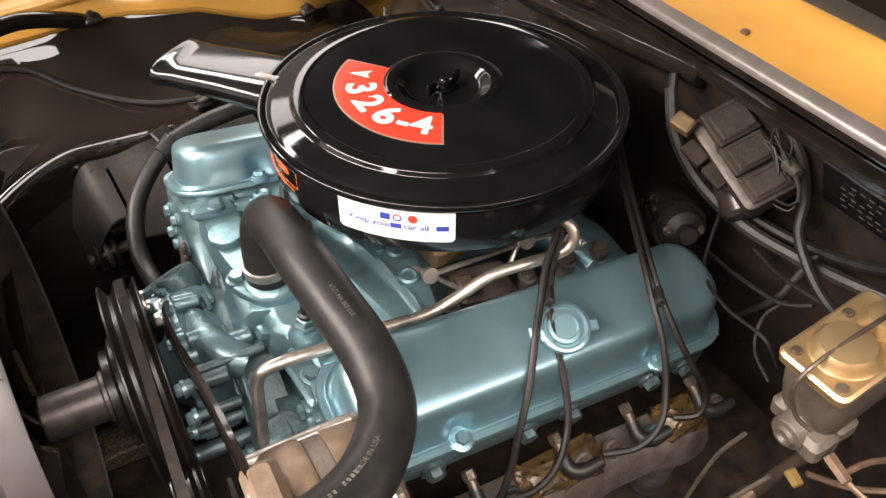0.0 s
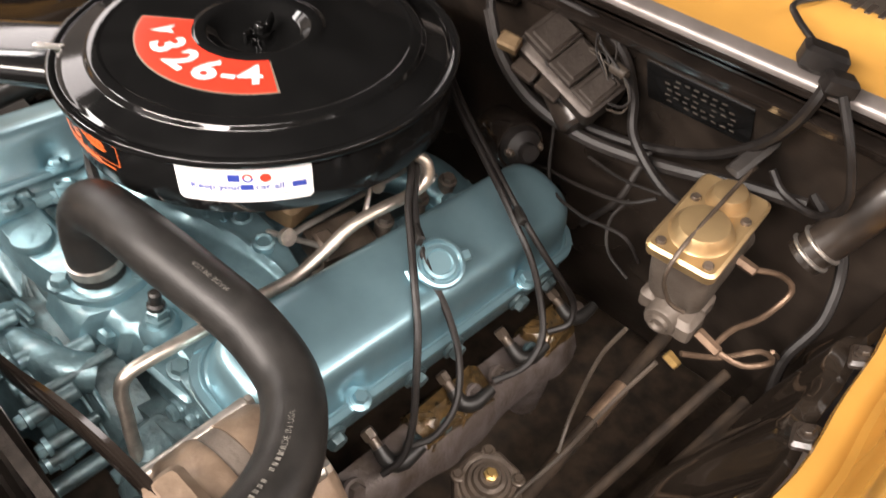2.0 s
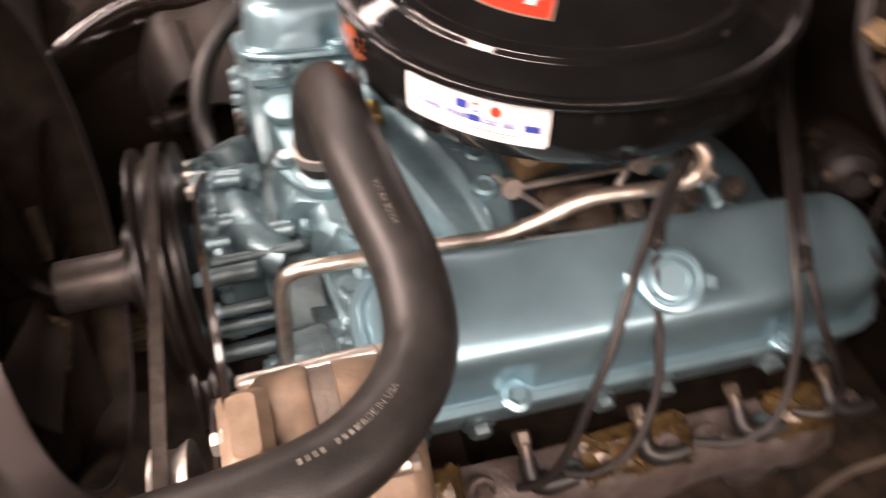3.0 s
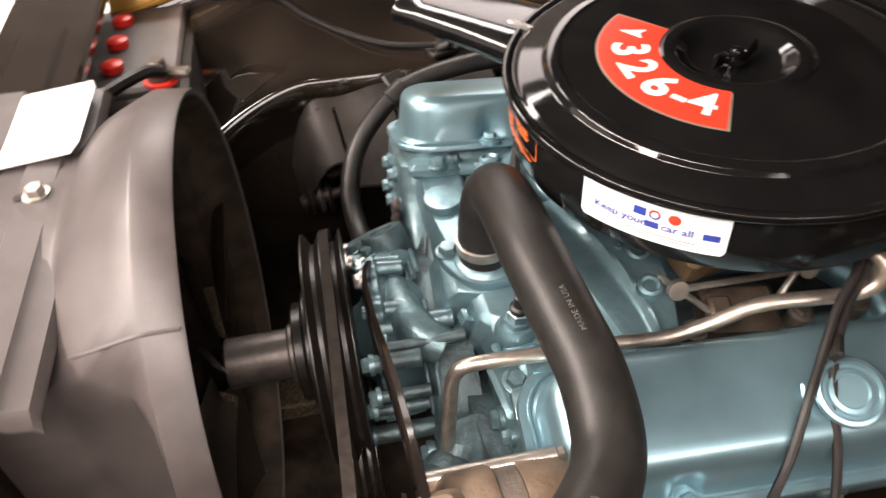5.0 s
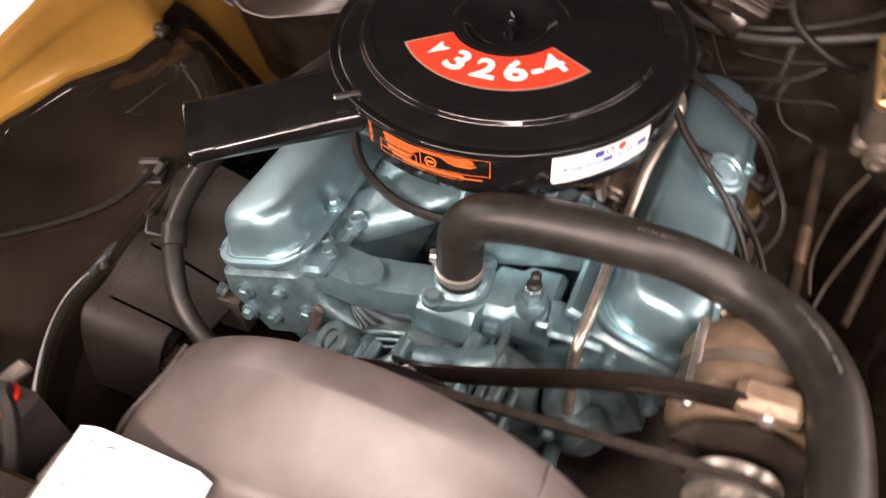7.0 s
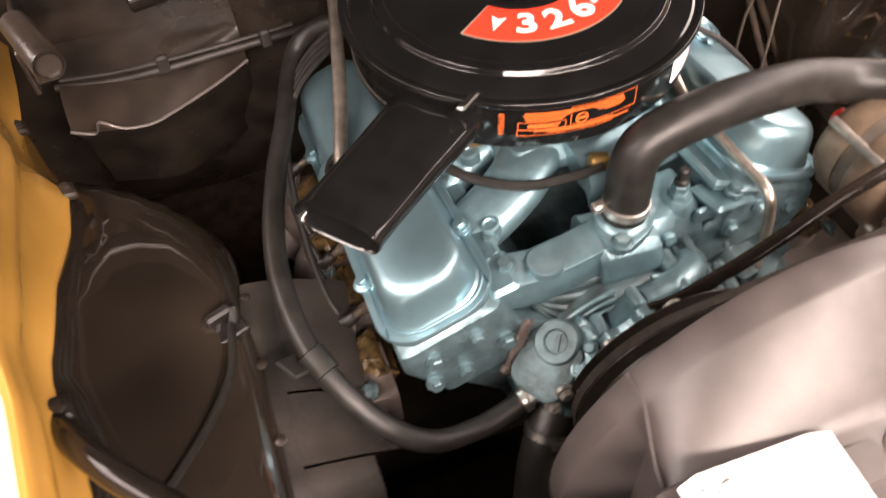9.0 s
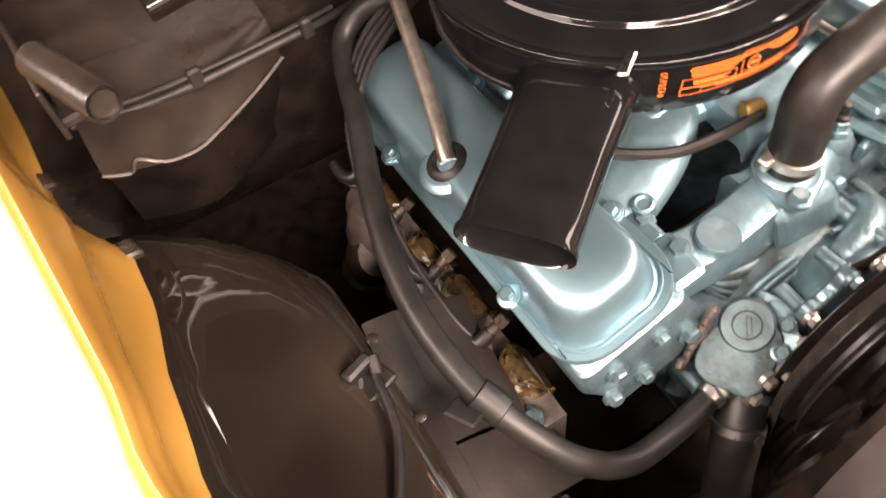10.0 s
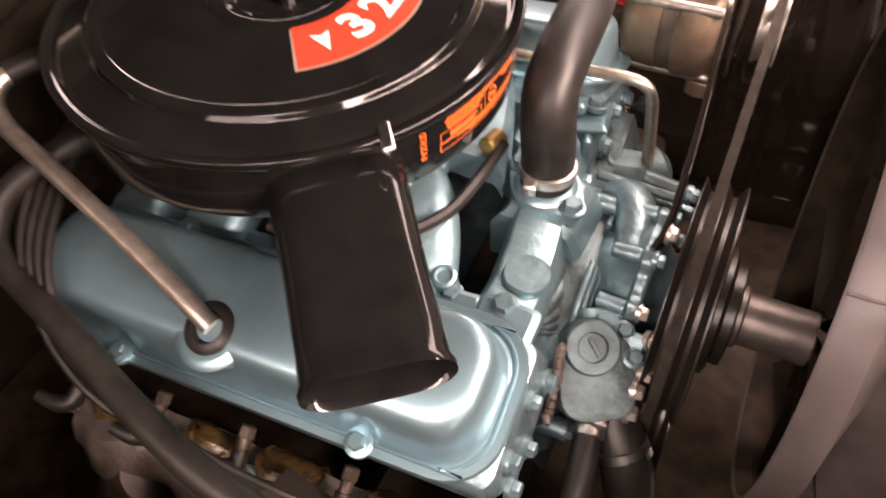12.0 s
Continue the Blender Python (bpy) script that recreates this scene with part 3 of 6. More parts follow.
# block and front cover
b = bmesh.new()
skin(b, [[(x, EC + y, z) for y, z in ((-0.10, 0.42), (0.10, 0.42), (0.15, 0.56), (0.235, 0.64), (0.20, 0.70), (0.05, 0.655), (-0.05, 0.655), (-0.20, 0.70), (-0.235, 0.64), (-0.15, 0.56))] for x in (-0.265, -0.255, 0.19, 0.20)], m=ET)
part("engine_block", b, BLUEDIRTSHADE, engine, "grimy blue cast iron block in a darker, shaded tone")
P = lambda x, y, z: (x, FAN_Y + y, FAN_Z + z)
b = bmesh.new()
rings = []
for x, s in ((-0.255, 1.0), (-0.284, 1.0), (-0.290, 0.985), (-0.296, 0.95), (-0.300, 0.90)):
    ring = []
    for k in range(64):
        a = 2 * math.pi * k / 64
        r = 0.122 + 0.010 * math.cos(2 * a + 0.3) + (0.012 if math.sin(a) < -0.3 else 0.0)
        ring.append((x, EC + s * r * 1.08 * math.cos(a), 0.605 + s * r * math.sin(a)))
    rings.append(ring)
skin(b, rings)
tcov = part("timing_cover", b, BLUEDIRTSHADE, engine, "blue cast timing cover")
# concentric cast ribs round the top of the timing cover
for q, r in enumerate((0.104, 0.112, 0.120)):
    for a0, a1 in ((98, 152), (32, 78)):
        b = bmesh.new()
        tube(b, [(-0.300 + 0.004 * q, EC + 1.08 * r * math.cos(radians(a0 + (a1 - a0) * k / 14)), 0.605 + r * math.sin(radians(a0 + (a1 - a0) * k / 14))) for k in range(15)], 0.0030, 8, 0.006)
        part("timing_cover_rib", b, BLUECAST, tcov)
b = bmesh.new()
rows = []
for i in range(41):
    u = i / 40
    row = []
    for k in range(25):
        v = k / 24
        sag = math.sin(math.pi * v) ** 0.8
        rib = 0.0042 * abs(math.sin(5 * math.pi * u)) ** 0.6 * sag
        row.append((-0.262 - 0.036 * u * sag - rib, 0.098 - 0.132 * v, 0.722 - 0.006 * u - 0.056 * u * sag + 0.4 * rib))
    rows.append(row)
sheet(b, rows, 0.004)
part("ribbed_front", b, BLUEDIRTSHADE, tcov, "dark ribbed front casting")
for y, z in ((0.132, 0.60), (-0.142, 0.655), (-0.146, 0.585)):
    b = bmesh.new()
    rod(b, (-0.28, EC + y, z), (-0.312, EC + y, z), 0.011, 0.010)
    hexbolt(b, (-0.312, EC + y, z), (-1, 0, 0), 0.014, 0.008)
    part("timing_cover_bolt", b, BLUECAST, tcov)
# water pump: tapered body, lobed front plate with short bosses
b = bmesh.new()
lathe(b, [(0.046, 0), (0.052, 0.010), (0.060, 0.022), (0.068, 0.034), (0.073, 0.044), (0.070, 0.054), (0.052, 0.060), (0.040, 0.066), (0.035, 0.074), (0.022, 0.075)], along(P(-0.288, 0, 0), P(-0.4, 0, 0)), 56)
pump = part("water_pump", b, BLUECAST, engine, "blue cast water pump housing")
LOBES = (8, 34, 70, 112, 150, 205, 260, 310)
b = bmesh.new()
rings = []
for x, s in ((-0.331, 0.94), (-0.332, 0.97), (-0.334, 1.0), (-0.341, 1.0), (-0.344, 0.985), (-0.345, 0.965), (-0.3455, 0.70)):
    ring = []
    for k in range(180):
        a = 2 * k
        r = 0.0745 + 0.0105 * max(math.exp(-(((a - q + 180) % 360 - 180) / 9.0) ** 4) for q in LOBES) + 0.0012 * math.sin(9 * radians(a))
        ring.append(P(x, s * r * math.cos(radians(a)), s * r * math.sin(radians(a))))
    rings.append(ring)
skin(b, rings)
part("pump_plate", b, BLUECAST, pump, "lobed blue pump cover plate")
for k, a in enumerate(LOBES):
    y, z = 0.0775 * math.cos(radians(a)), 0.0775 * math.sin(radians(a))
    b = bmesh.new()
    rod(b, P(-0.306, y * 0.97, z * 0.97), P(-0.333, y, z), 0.0072, 0.0078)
    part("pump_boss", b, BLUECAST, pump)
    b = bmesh.new()
    hexbolt(b, P(-0.345, y, z), (-1, 0, 0), 0.0115, 0.008)
    part("pump_bolt", b, STEELB if a in (34, 260) else BLUECAST, pump)
# long cover bolts on the driver's side
for (x0, y, z), x1, r in (((-0.352, -0.101, 0.725), -0.305, 0.0085), ((-0.356, -0.1015, 0.655), -0.262, 0.0062), ((-0.362, -0.100, 0.612), -0.262, 0.0095), ((-0.350, -0.112, 0.690), -0.300, 0.0060)):
    b = bmesh.new()
    rod(b, (x0, y, z), (x1, y - 0.004, z + 0.004), r, r, 16)
    part("long_bolt", b, BLUEDIRTSHADE, tcov)
    b = bmesh.new()
    hexbolt(b, (x0, y, z), (-1, 0, 0), 0.013, 0.009)
    part("long_bolt_head", b, BLUECAST, tcov)
# smooth elbow of the pump that rises to the housing on the driver's side
b = bmesh.new()
tube(b, [P(-0.318, 0.012, 0.056), P(-0.314, -0.026, 0.060), P(-0.302, -0.052, 0.055), P(-0.284, -0.064, 0.046)], 0.020, 22, radii=[0.014, 0.018, 0.020, 0.019])
part("water_passage", b, BLUECAST, pump)
# the heavy bar and the thin rod beside it, from plate to housing
for p0, p1, pr, mt in (((-0.348, -0.060, 0.725), (-0.268, -0.060, 0.724), 0.0098, BLUECAST), ((-0.346, -0.088, 0.729), (-0.262, -0.090, 0.731), 0.0052, BLUEDIRTSHADE), ((-0.345, -0.075, 0.717), (-0.262, -0.078, 0.720), 0.0040, BLUECAST)):
    b = bmesh.new()
    rod(b, p0, p1, pr, pr, 18)
    part("pump_stay", b, mt, pump)
for pts, pr in (([(-0.305, 0.045, 0.70), (-0.320, 0.080, 0.672), (-0.331, 0.108, 0.650)], 0.017), ([(-0.320, 0.06, 0.655), (-0.338, 0.085, 0.635), (-0.350, 0.10, 0.622)], 0.025)):
    b = bmesh.new()
    tube(b, pts, pr, 16)
    part("hose_neck", b, BLUECAST, pump)
for at, size, rx, rz in (((-0.345, 0.070, 0.690), (0.036, 0.036, 0.020), -34, 0), ((-0.322, 0.058, 0.700), (0.030, 0.030, 0.018), -30, 12), ((-0.310, 0.086, 0.672), (0.040, 0.050, 0.045), -40, 0)):
    b = bmesh.new()
    box(b, at, size, rx, 0, rz, 0.006)
    part("pump_lug", b, BLUECAST, pump)
for p, ax in (((-0.352, 0.080, 0.697), (-0.4, 0.4, 1)), ((-0.338, 0.062, 0.705), (-0.2, 0.4, 1)), ((-0.360, 0.060, 0.700), (-1, 0.2, 0.3)), ((-0.364, 0.082, 0.682), (-1, 0.2, 0.2))):
    b = bmesh.new()
    hexbolt(b, p, ax, 0.012, 0.009)
    part("pump_bolt", b, STEELB if p[0] < -0.355 else BLUECAST, pump)
b = bmesh.new()
box(b, (-0.275, -0.165, 0.655), (0.06, 0.05, 0.075), 0, 0, 10, 0.012)
lathe(b, [(0.030, 0), (0.032, 0.006), (0.030, 0.02), (0.018, 0.03)], along((-0.290, -0.185, 0.655), (-0.35, -0.235, 0.66)), 24)
part("fuel_pump", b, BLUEDIRTSHADE, engine, "grimy blue cast fuel pump")
b = bmesh.new()
rnd = random.Random(12)
skin(b, [[(-0.268 - h, -0.146 + (r + rnd.uniform(-0.0012, 0.0012)) * math.cos(2 * math.pi * k / 18), 0.652 + (r + rnd.uniform(-0.0012, 0.0012)) * math.sin(2 * math.pi * k / 18)) for k in range(18)] for r, h in ((0.017, -0.006), (0.0175, 0.004), (0.0145, 0.008), (0.0125, 0.0075), (0.004, 0.009))])
part("core_plug", b, SPACER, engine, "dull grey pitted core plug")
# flat cover with a sunken plug
ring_at = along((-0.3185, 0.0905, 0.7075), (-0.3345, 0.1205, 0.7565))
b = bmesh.new()
lathe(b, [(0.0265, -0.030), (0.0250, -0.010), (0.0245, 0.0), (0.0240, 0.003), (0.0225, 0.0045), (0.0135, 0.0046), (0.0125, 0.0036), (0.0122, 0.0004), (0.0, 0.0)], ring_at, 44)
skin(b, [rrect(0.066 - e, 0.074 - e, 0.020, z, 5, 0.002, -0.026) for e, z in ((0.0, -0.034), (0.0, -0.006), (0.002, -0.003), (0.006, -0.002))], m=ring_at)
plug = part("plug_cover", b, BLUEDIRTSHADE, engine, "flat blue cover with a sunken round plug")
b = bmesh.new()
box(b, (0.002, 0.0, 0.0012), (0.0045, 0.018, 0.0022), rz=24, bev=0.0006, m=ring_at)
part("plug_slot", b, BLUEDIRTSHADE, plug)
for p0, p1, pr in (((-0.310, 0.090, 0.620), (-0.356, 0.090, 0.622), 0.0095), ((-0.330, 0.094, 0.672), (-0.362, 0.100, 0.680), 0.0075), ((-0.330, 0.108, 0.655), (-0.362, 0.112, 0.663), 0.0075)):
    b = bmesh.new()
    rod(b, p0, p1, pr, pr * 0.94, 16)
    hexbolt(b, p1, (-1, 0, 0.1), 0.013, 0.008)
    part("cover_stud", b, STEELB if pr < 0.009 else BLUECAST, tcov)
random.seed(31)
b = bmesh.new()
for k in range(9):
    q = k / 8
    box(b, (-0.2975 - 0.002 * random.random(), 0.115 + 0.020 * q + 0.003 * random.random(), 0.725 - 0.074 * q), (0.008, 0.010 + 0.006 * random.random(), 0.014), 15 + 30 * random.random(), 20 * random.random(), 20 * random.random(), 0.003)
part("gasket_edge", b, RUSTIRON, tcov, "crumbling brown gasket edge")

# intake manifold with water crossover and outlet
def casting(b, sections):
    """A cast bar along y: rows of y and its outline in x, z, with rounded corners."""
    rings = []
    for y, pts in sections:
        ring = []
        n = len(pts)
        for i in range(n):
            p, a, c = Vector(pts[i]), Vector(pts[i - 1]), Vector(pts[(i + 1) % n])
            e = min(0.0020, 0.4 * (a - p).length, 0.4 * (c - p).length)
            p0, p2 = p + (a - p).normalized() * e, p + (c - p).normalized() * e
            ring += [(q.x, y, q.y) for q in (p0, 0.25 * p0 + 0.5 * p + 0.25 * p2, p2)]
        rings.append(ring)
    skin(b, rings)


b = bmesh.new()
CX = ((-0.268, 0.704), (-0.2755, 0.7170), (-0.2690, 0.7470), (-0.228, 0.7515), (-0.221, 0.742), (-0.221, 0.705), (-0.26, 0.692))
casting(b, [(y, [(x + dx, z + dz) for x, z in CX]) for y, dx, dz in ((0.152, 0.004, 0.012), (0.128, 0.001, 0.010), (0.082, 0.002, 0.001), (0.040, 0.006, 0.003), (0.004, 0.011, 0.006))])
xover = b
b = bmesh.new()
# thermostat housing: high block under the neck, then steps down and back towards the driver's head
HX = ((-0.284, 0.704), (-0.289, 0.726), (-0.279, 0.748), (-0.268, 0.756), (-0.214, 0.757), (-0.206, 0.744), (-0.206, 0.700))
casting(b, [(y, [(x + dx, z + dz) for x, z in HX]) for y, dx, dz in ((0.014, 0.014, -0.006), (0.008, 0.009, -0.002), (-0.046, 0.006, -0.002), (-0.055, 0.008, -0.004), (-0.060, 0.028, -0.007), (-0.084, 0.030, -0.009), (-0.091, 0.040, -0.010), (-0.124, 0.044, -0.014), (-0.131, 0.046, -0.022))])
box(b, (-0.2580, -0.072, 0.7330), (0.012, 0.016, 0.014), 0, 30, 6, 0.003)
box(b, (-0.276, -0.050, 0.709), (0.020, 0.050, 0.008), 8, 10, 10, 0.003)
ear = bmesh.new()
box(ear, (-0.228, -0.158, 0.740), (0.050, 0.062, 0.010), 12, 4, 10, 0.004)
box(ear, (-0.236, -0.148, 0.728), (0.008, 0.070, 0.022), 12, 0, 10, 0.003)
box(xover, (-0.252, 0.128, 0.758), (0.054, 0.034, 0.016), -18, 4, -4, 0.005)
lathe(xover, [(0.021, 0), (0.021, 0.006), (0.0195, 0.008)], Matrix.Translation((-0.251, 0.075, 0.7515)), 28)
# boss under the sender
lathe(b, [(0.021, -0.02), (0.020, 0.0), (0.017, 0.006), (0.0155, 0.0085)], Matrix.Translation((-0.218, -0.104, 0.744)), 24)
# neck with an oval two-eared flange
housing = b
b = bmesh.new()
ears = []
for q, (z, g) in enumerate(((0.752, 1.0), (0.7535, 1.02), (0.7605, 1.02), (0.7625, 1.0), (0.7632, 0.94))):
    ring = []
    for k in range(48):
        a = 2 * math.pi * k / 48
        d = a - math.atan2(0.017, -0.029)
        r = g * (0.0325 + 0.0115 * abs(math.cos(d)) ** 8)
        ring.append((-0.2305 + r * math.cos(a), -0.027 + r * math.sin(a), z - 0.002))
    ears.append(ring)
skin(b, ears)
lathe(b, [(0.0310, 0.0), (0.0285, 0.0025), (0.0262, 0.005), (0.0215, 0.007), (0.0195, 0.012), (0.0195, 0.045)], Matrix.Translation((-0.2305, -0.027, 0.760)) @ rot(0, -2, 0), 32)
neck = b
b = bmesh.new()
# plenum and branches: broad, flat-topped castings that fall towards each head
box(b, (-0.02, EC, 0.768), (0.25, 0.17, 0.040), 0, 4.6, 0, 0.014)
def branch(b, line, widths, h):
    fr = frames_of(spline(line, 0.010))
    rings = []
    for i, (p, s_, u_) in enumerate(fr):
        f = i / (len(fr) - 1) * (len(widths) - 1)
        k = min(int(f), len(widths) - 2)
        w = widths[k] + (widths[k + 1] - widths[k]) * (f - k)
        rings.append([p + s_ * (w * sgn(c) * abs(c) ** 0.7) + u_ * (h * sgn(q) * abs(q) ** 0.8) for c, q in [(math.cos(2 * math.pi * j / 28), math.sin(2 * math.pi * j / 28)) for j in range(28)]])
    skin(b, rings)
for s in (1, -1):
    fy = lambda v, s=s: EC + s * v
    if s > 0:
        branch(b, [(-0.02, fy(0.01), 0.774), (-0.085, fy(0.025), 0.778), (-0.135, fy(0.065), 0.772), (-0.160, fy(0.110), 0.756), (-0.168, fy(0.158), 0.730)], [0.034, 0.038, 0.036, 0.034, 0.034], 0.022)
        branch(b, [(-0.02, fy(0.03), 0.770), (-0.055, fy(0.085), 0.768), (-0.072, fy(0.125), 0.752), (-0.078, fy(0.160), 0.722)], [0.034, 0.036, 0.034, 0.032], 0.020)
        branch(b, [(0.0, fy(0.03), 0.768), (0.030, fy(0.085), 0.760), (0.040, fy(0.125), 0.743), (0.045, fy(0.160), 0.715)], [0.034, 0.038, 0.036, 0.034], 0.020)
    branch(b, [(0.03, fy(0.02), 0.766), (0.085, fy(0.06), 0.758), (0.125, fy(0.11), 0.740), (0.140, fy(0.160), 0.708)], [0.034, 0.038, 0.036, 0.034], 0.020)
    box(b, (-0.03, fy(0.146), 0.735), (0.40, 0.040, 0.014), -s * 22, 4.6, 0, 0.004)
plenum = b
b = bmesh.new()
# the driver's front runner: one broad smooth slab with a rolled edge and an S-shaped ridge
rows = []
for i in range(31):
    u = i / 30
    row = []
    for j in range(25):
        v = j / 24
        # u runs from the plenum to the head, v from the front edge to the rear edge
        fx, fyy = -0.196 + 0.058 * u ** 1.3, -0.004 - 0.176 * u
        rx_, ry_ = -0.085 + 0.010 * u - 0.018 * u ** 4, 0.004 - 0.174 * u
        x, y = fx + (rx_ - fx) * v, fyy + (ry_ - fyy) * v
        z = 0.800 - 0.010 * u - 0.030 * max(0.0, u - 0.55) ** 1.5 * 2.2
        roll = max(0.0, abs(v - 0.5) - 0.40) / 0.10
        z -= 0.016 * roll ** 2.2
        ridge = 0.36 + 0.24 * u ** 1.2
        z += 0.0055 * math.exp(-((v - ridge) / 0.055) ** 2) * min(1.0, 3 * u) - 0.004 * (1 / (1 + math.exp(-(v - ridge) / 0.02)) - 0.5) * -1
        row.append((x, y, z))
    rows.append(row)
sheet(b, rows, 0.030)
slab = b
b = plenum
for x, y in ((-0.109, -0.127), (-0.103, -0.084), (-0.192, 0.113), (-0.10, 0.10)):
    lathe(b, [(0.011, -0.01), (0.011, 0.003), (0.008, 0.0045), (0.006, 0.002), (0.0, 0.002)], Matrix.Translation((x, y, 0.7955 if y < 0 else (0.789 if x > -0.15 else 0.768))) @ rot(12 if y < 0 else -12), 20)
intake = part("intake_manifold", b, BLUEINT, engine, "blue painted cast intake manifold")
part("water_crossover", xover, BLUEINT, intake)
part("thermostat_housing", housing, BLUEINT, intake)
part("outlet_neck", neck, BLUEINT, intake)
part("mounting_ear", ear, BLUEINT, intake)
part("front_runner", slab, BLUEINT, intake)
b = bmesh.new()
box(b, (-0.205, 0.055, 0.668), (0.060, 0.17, 0.01), -6, 0, 0, 0.003)
part("valley_pan", b, BAYBLACK, intake, "dark valley pan between the castings")
for p, ax, sz in (((-0.248, 0.119, 0.766), (0, 0.25, 1), 0.015), ((-0.200, 0.117, 0.755), (0, 0.25, 1), 0.014), ((-0.228, 0.135, 0.757), (0, 0.25, 1), 0.013), ((-0.2620, -0.0090, 0.7605), (0, 0, 1), 0.016), ((-0.1990, -0.0450, 0.7605), (0, 0, 1), 0.016), ((-0.235, -0.165, 0.750), (0, -0.3, 1), 0.015), ((-0.11, -0.155, 0.752), (0, -0.3, 1), 0.014), ((0.03, -0.155, 0.742), (0, -0.3, 1), 0.014), ((-0.09, 0.125, 0.75), (0, 0.3, 1), 0.014), ((0.05, 0.125, 0.742), (0, 0.3, 1), 0.014)):
    b = bmesh.new()
    hexbolt(b, p, ax, sz, 0.009)
    part("manifold_bolt", b, BLUECAST, intake)
for ch, x, y, z in (("6", -0.118, -0.075, 0.7985), ("5", -0.128, -0.060, 0.7992), ("8", -0.107, -0.118, 0.7955)):
    b = bmesh.new()
    M = Matrix.Translation((x, y, z)) @ rot(4, 0, -20)
    tris = lettering(ch, 0.014, bold=0.0004)
    for t in tris:
        top = [b.verts.new(M @ Vector((u, v, 0.0012))) for u, v in t]
        low = [b.verts.new(M @ Vector((u, v, -0.004))) for u, v in t]
        b.faces.new(top)
        for q in range(3):
            b.faces.new((top[q], low[q], low[(q + 1) % 3], top[(q + 1) % 3]))
    part("cast_figure", b, BLUEINT, intake)
sender = thing("temperature_sender", (-0.218, -0.104, 0.752), "zinc temperature sender with a black lead", "sender")
S = Matrix.Translation((-0.218, -0.104, 0.7525)) @ rot(4, 4, 0)
b = bmesh.new()
lathe(b, [(0.0125, 0), (0.0125, 0.006), (0.010, 0.007), (0.010, 0.011), (0.0105, 0.012), (0.0105, 0.016), (0.008, 0.018)], S, 6)
part("sender_hex", b, BLUECAST, sender)
b = bmesh.new()
lathe(b, [(0.0085, 0.017), (0.0085, 0.022), (0.006, 0.024), (0.006, 0.036), (0.004, 0.038)], S, 16)
part("sender_plug", b, RUBBER, sender, "black rubber lead plug")

# carburettor, seen under the air cleaner
b = bmesh.new()
box(b, (0.0, -0.02, 0.805), (0.17, 0.13, 0.045), 0, 0, 0, 0.008)
box(b, (0.0, -0.02, 0.838), (0.15, 0.115, 0.03), 0, 0, 0, 0.008)
for x, y, sx, sy, sz in ((-0.055, -0.105, 0.05, 0.035, 0.03), (0.03, -0.11, 0.06, 0.03, 0.028), (0.08, -0.10, 0.04, 0.045, 0.03), (-0.07, 0.085, 0.05, 0.04, 0.03), (0.05, 0.09, 0.06, 0.04, 0.03)):
    box(b, (x, y, 0.80), (sx, sy, sz), 8, 4, 14, 0.006)
carb = thing("carburettor", (0, -0.02, 0.79), "tarnished brass-coloured carburettor under the air cleaner", "carburettor")
part("carburettor_body", b, BROWN, carb)
b = bmesh.new()
for a, c in (((-0.09, -0.14, 0.80), (0.10, -0.135, 0.79)), ((-0.06, -0.125, 0.825), (0.06, -0.13, 0.815)), ((0.0, -0.15, 0.78), (0.05, -0.12, 0.83)), ((0.07, -0.16, 0.80), (0.10, -0.10, 0.83)), ((-0.10, -0.12, 0.80), (-0.06, -0.15, 0.775))):
    rod(b, a, c, 0.003, n=8)
for x, y, z in ((-0.09, -0.14, 0.80), (0.03, -0.137, 0.795), (0.07, -0.16, 0.80), (0.0, -0.13, 0.82)):
    lathe(b, [(0.009, -0.003), (0.009, 0.003)], Matrix.Translation((x, y, z)) @ rot(70), 14)
part("throttle_linkage", b, STEELB, carb, "steel throttle linkage rods")
b = bmesh.new()
coil = [(0.075 + 0.006 * math.cos(a), -0.175 + 0.02 * a / 40, 0.80 + 0.006 * math.sin(a)) for a in [k * 0.6 for k in range(70)]]
tube(b, coil, 0.0011, 6, step=0.01)
part("return_spring", b, STEELB, carb, "throttle return spring")

b = bmesh.new()
box(b, (-0.030, -0.142, 0.757), (0.066, 0.046, 0.034), 14, 4, -6, 0.006)
box(b, (-0.052, -0.150, 0.776), (0.020, 0.026, 0.010), 14, 4, -6, 0.003)
part("heat_block", b, GREASE, carb, "brown oily choke heat block")
for x in (-0.075, 0.022, 0.075, 0.12):
    b = bmesh.new()
    rod(b, (x, -0.150, 0.735), (x, -0.156, 0.762), 0.010, 0.009, 16)
    hexbolt(b, (x, -0.156, 0.762), (0, -0.25, 1), 0.014, 0.008)
    part("rail_bolt", b, IRON, carb, "grimy steel bolt")

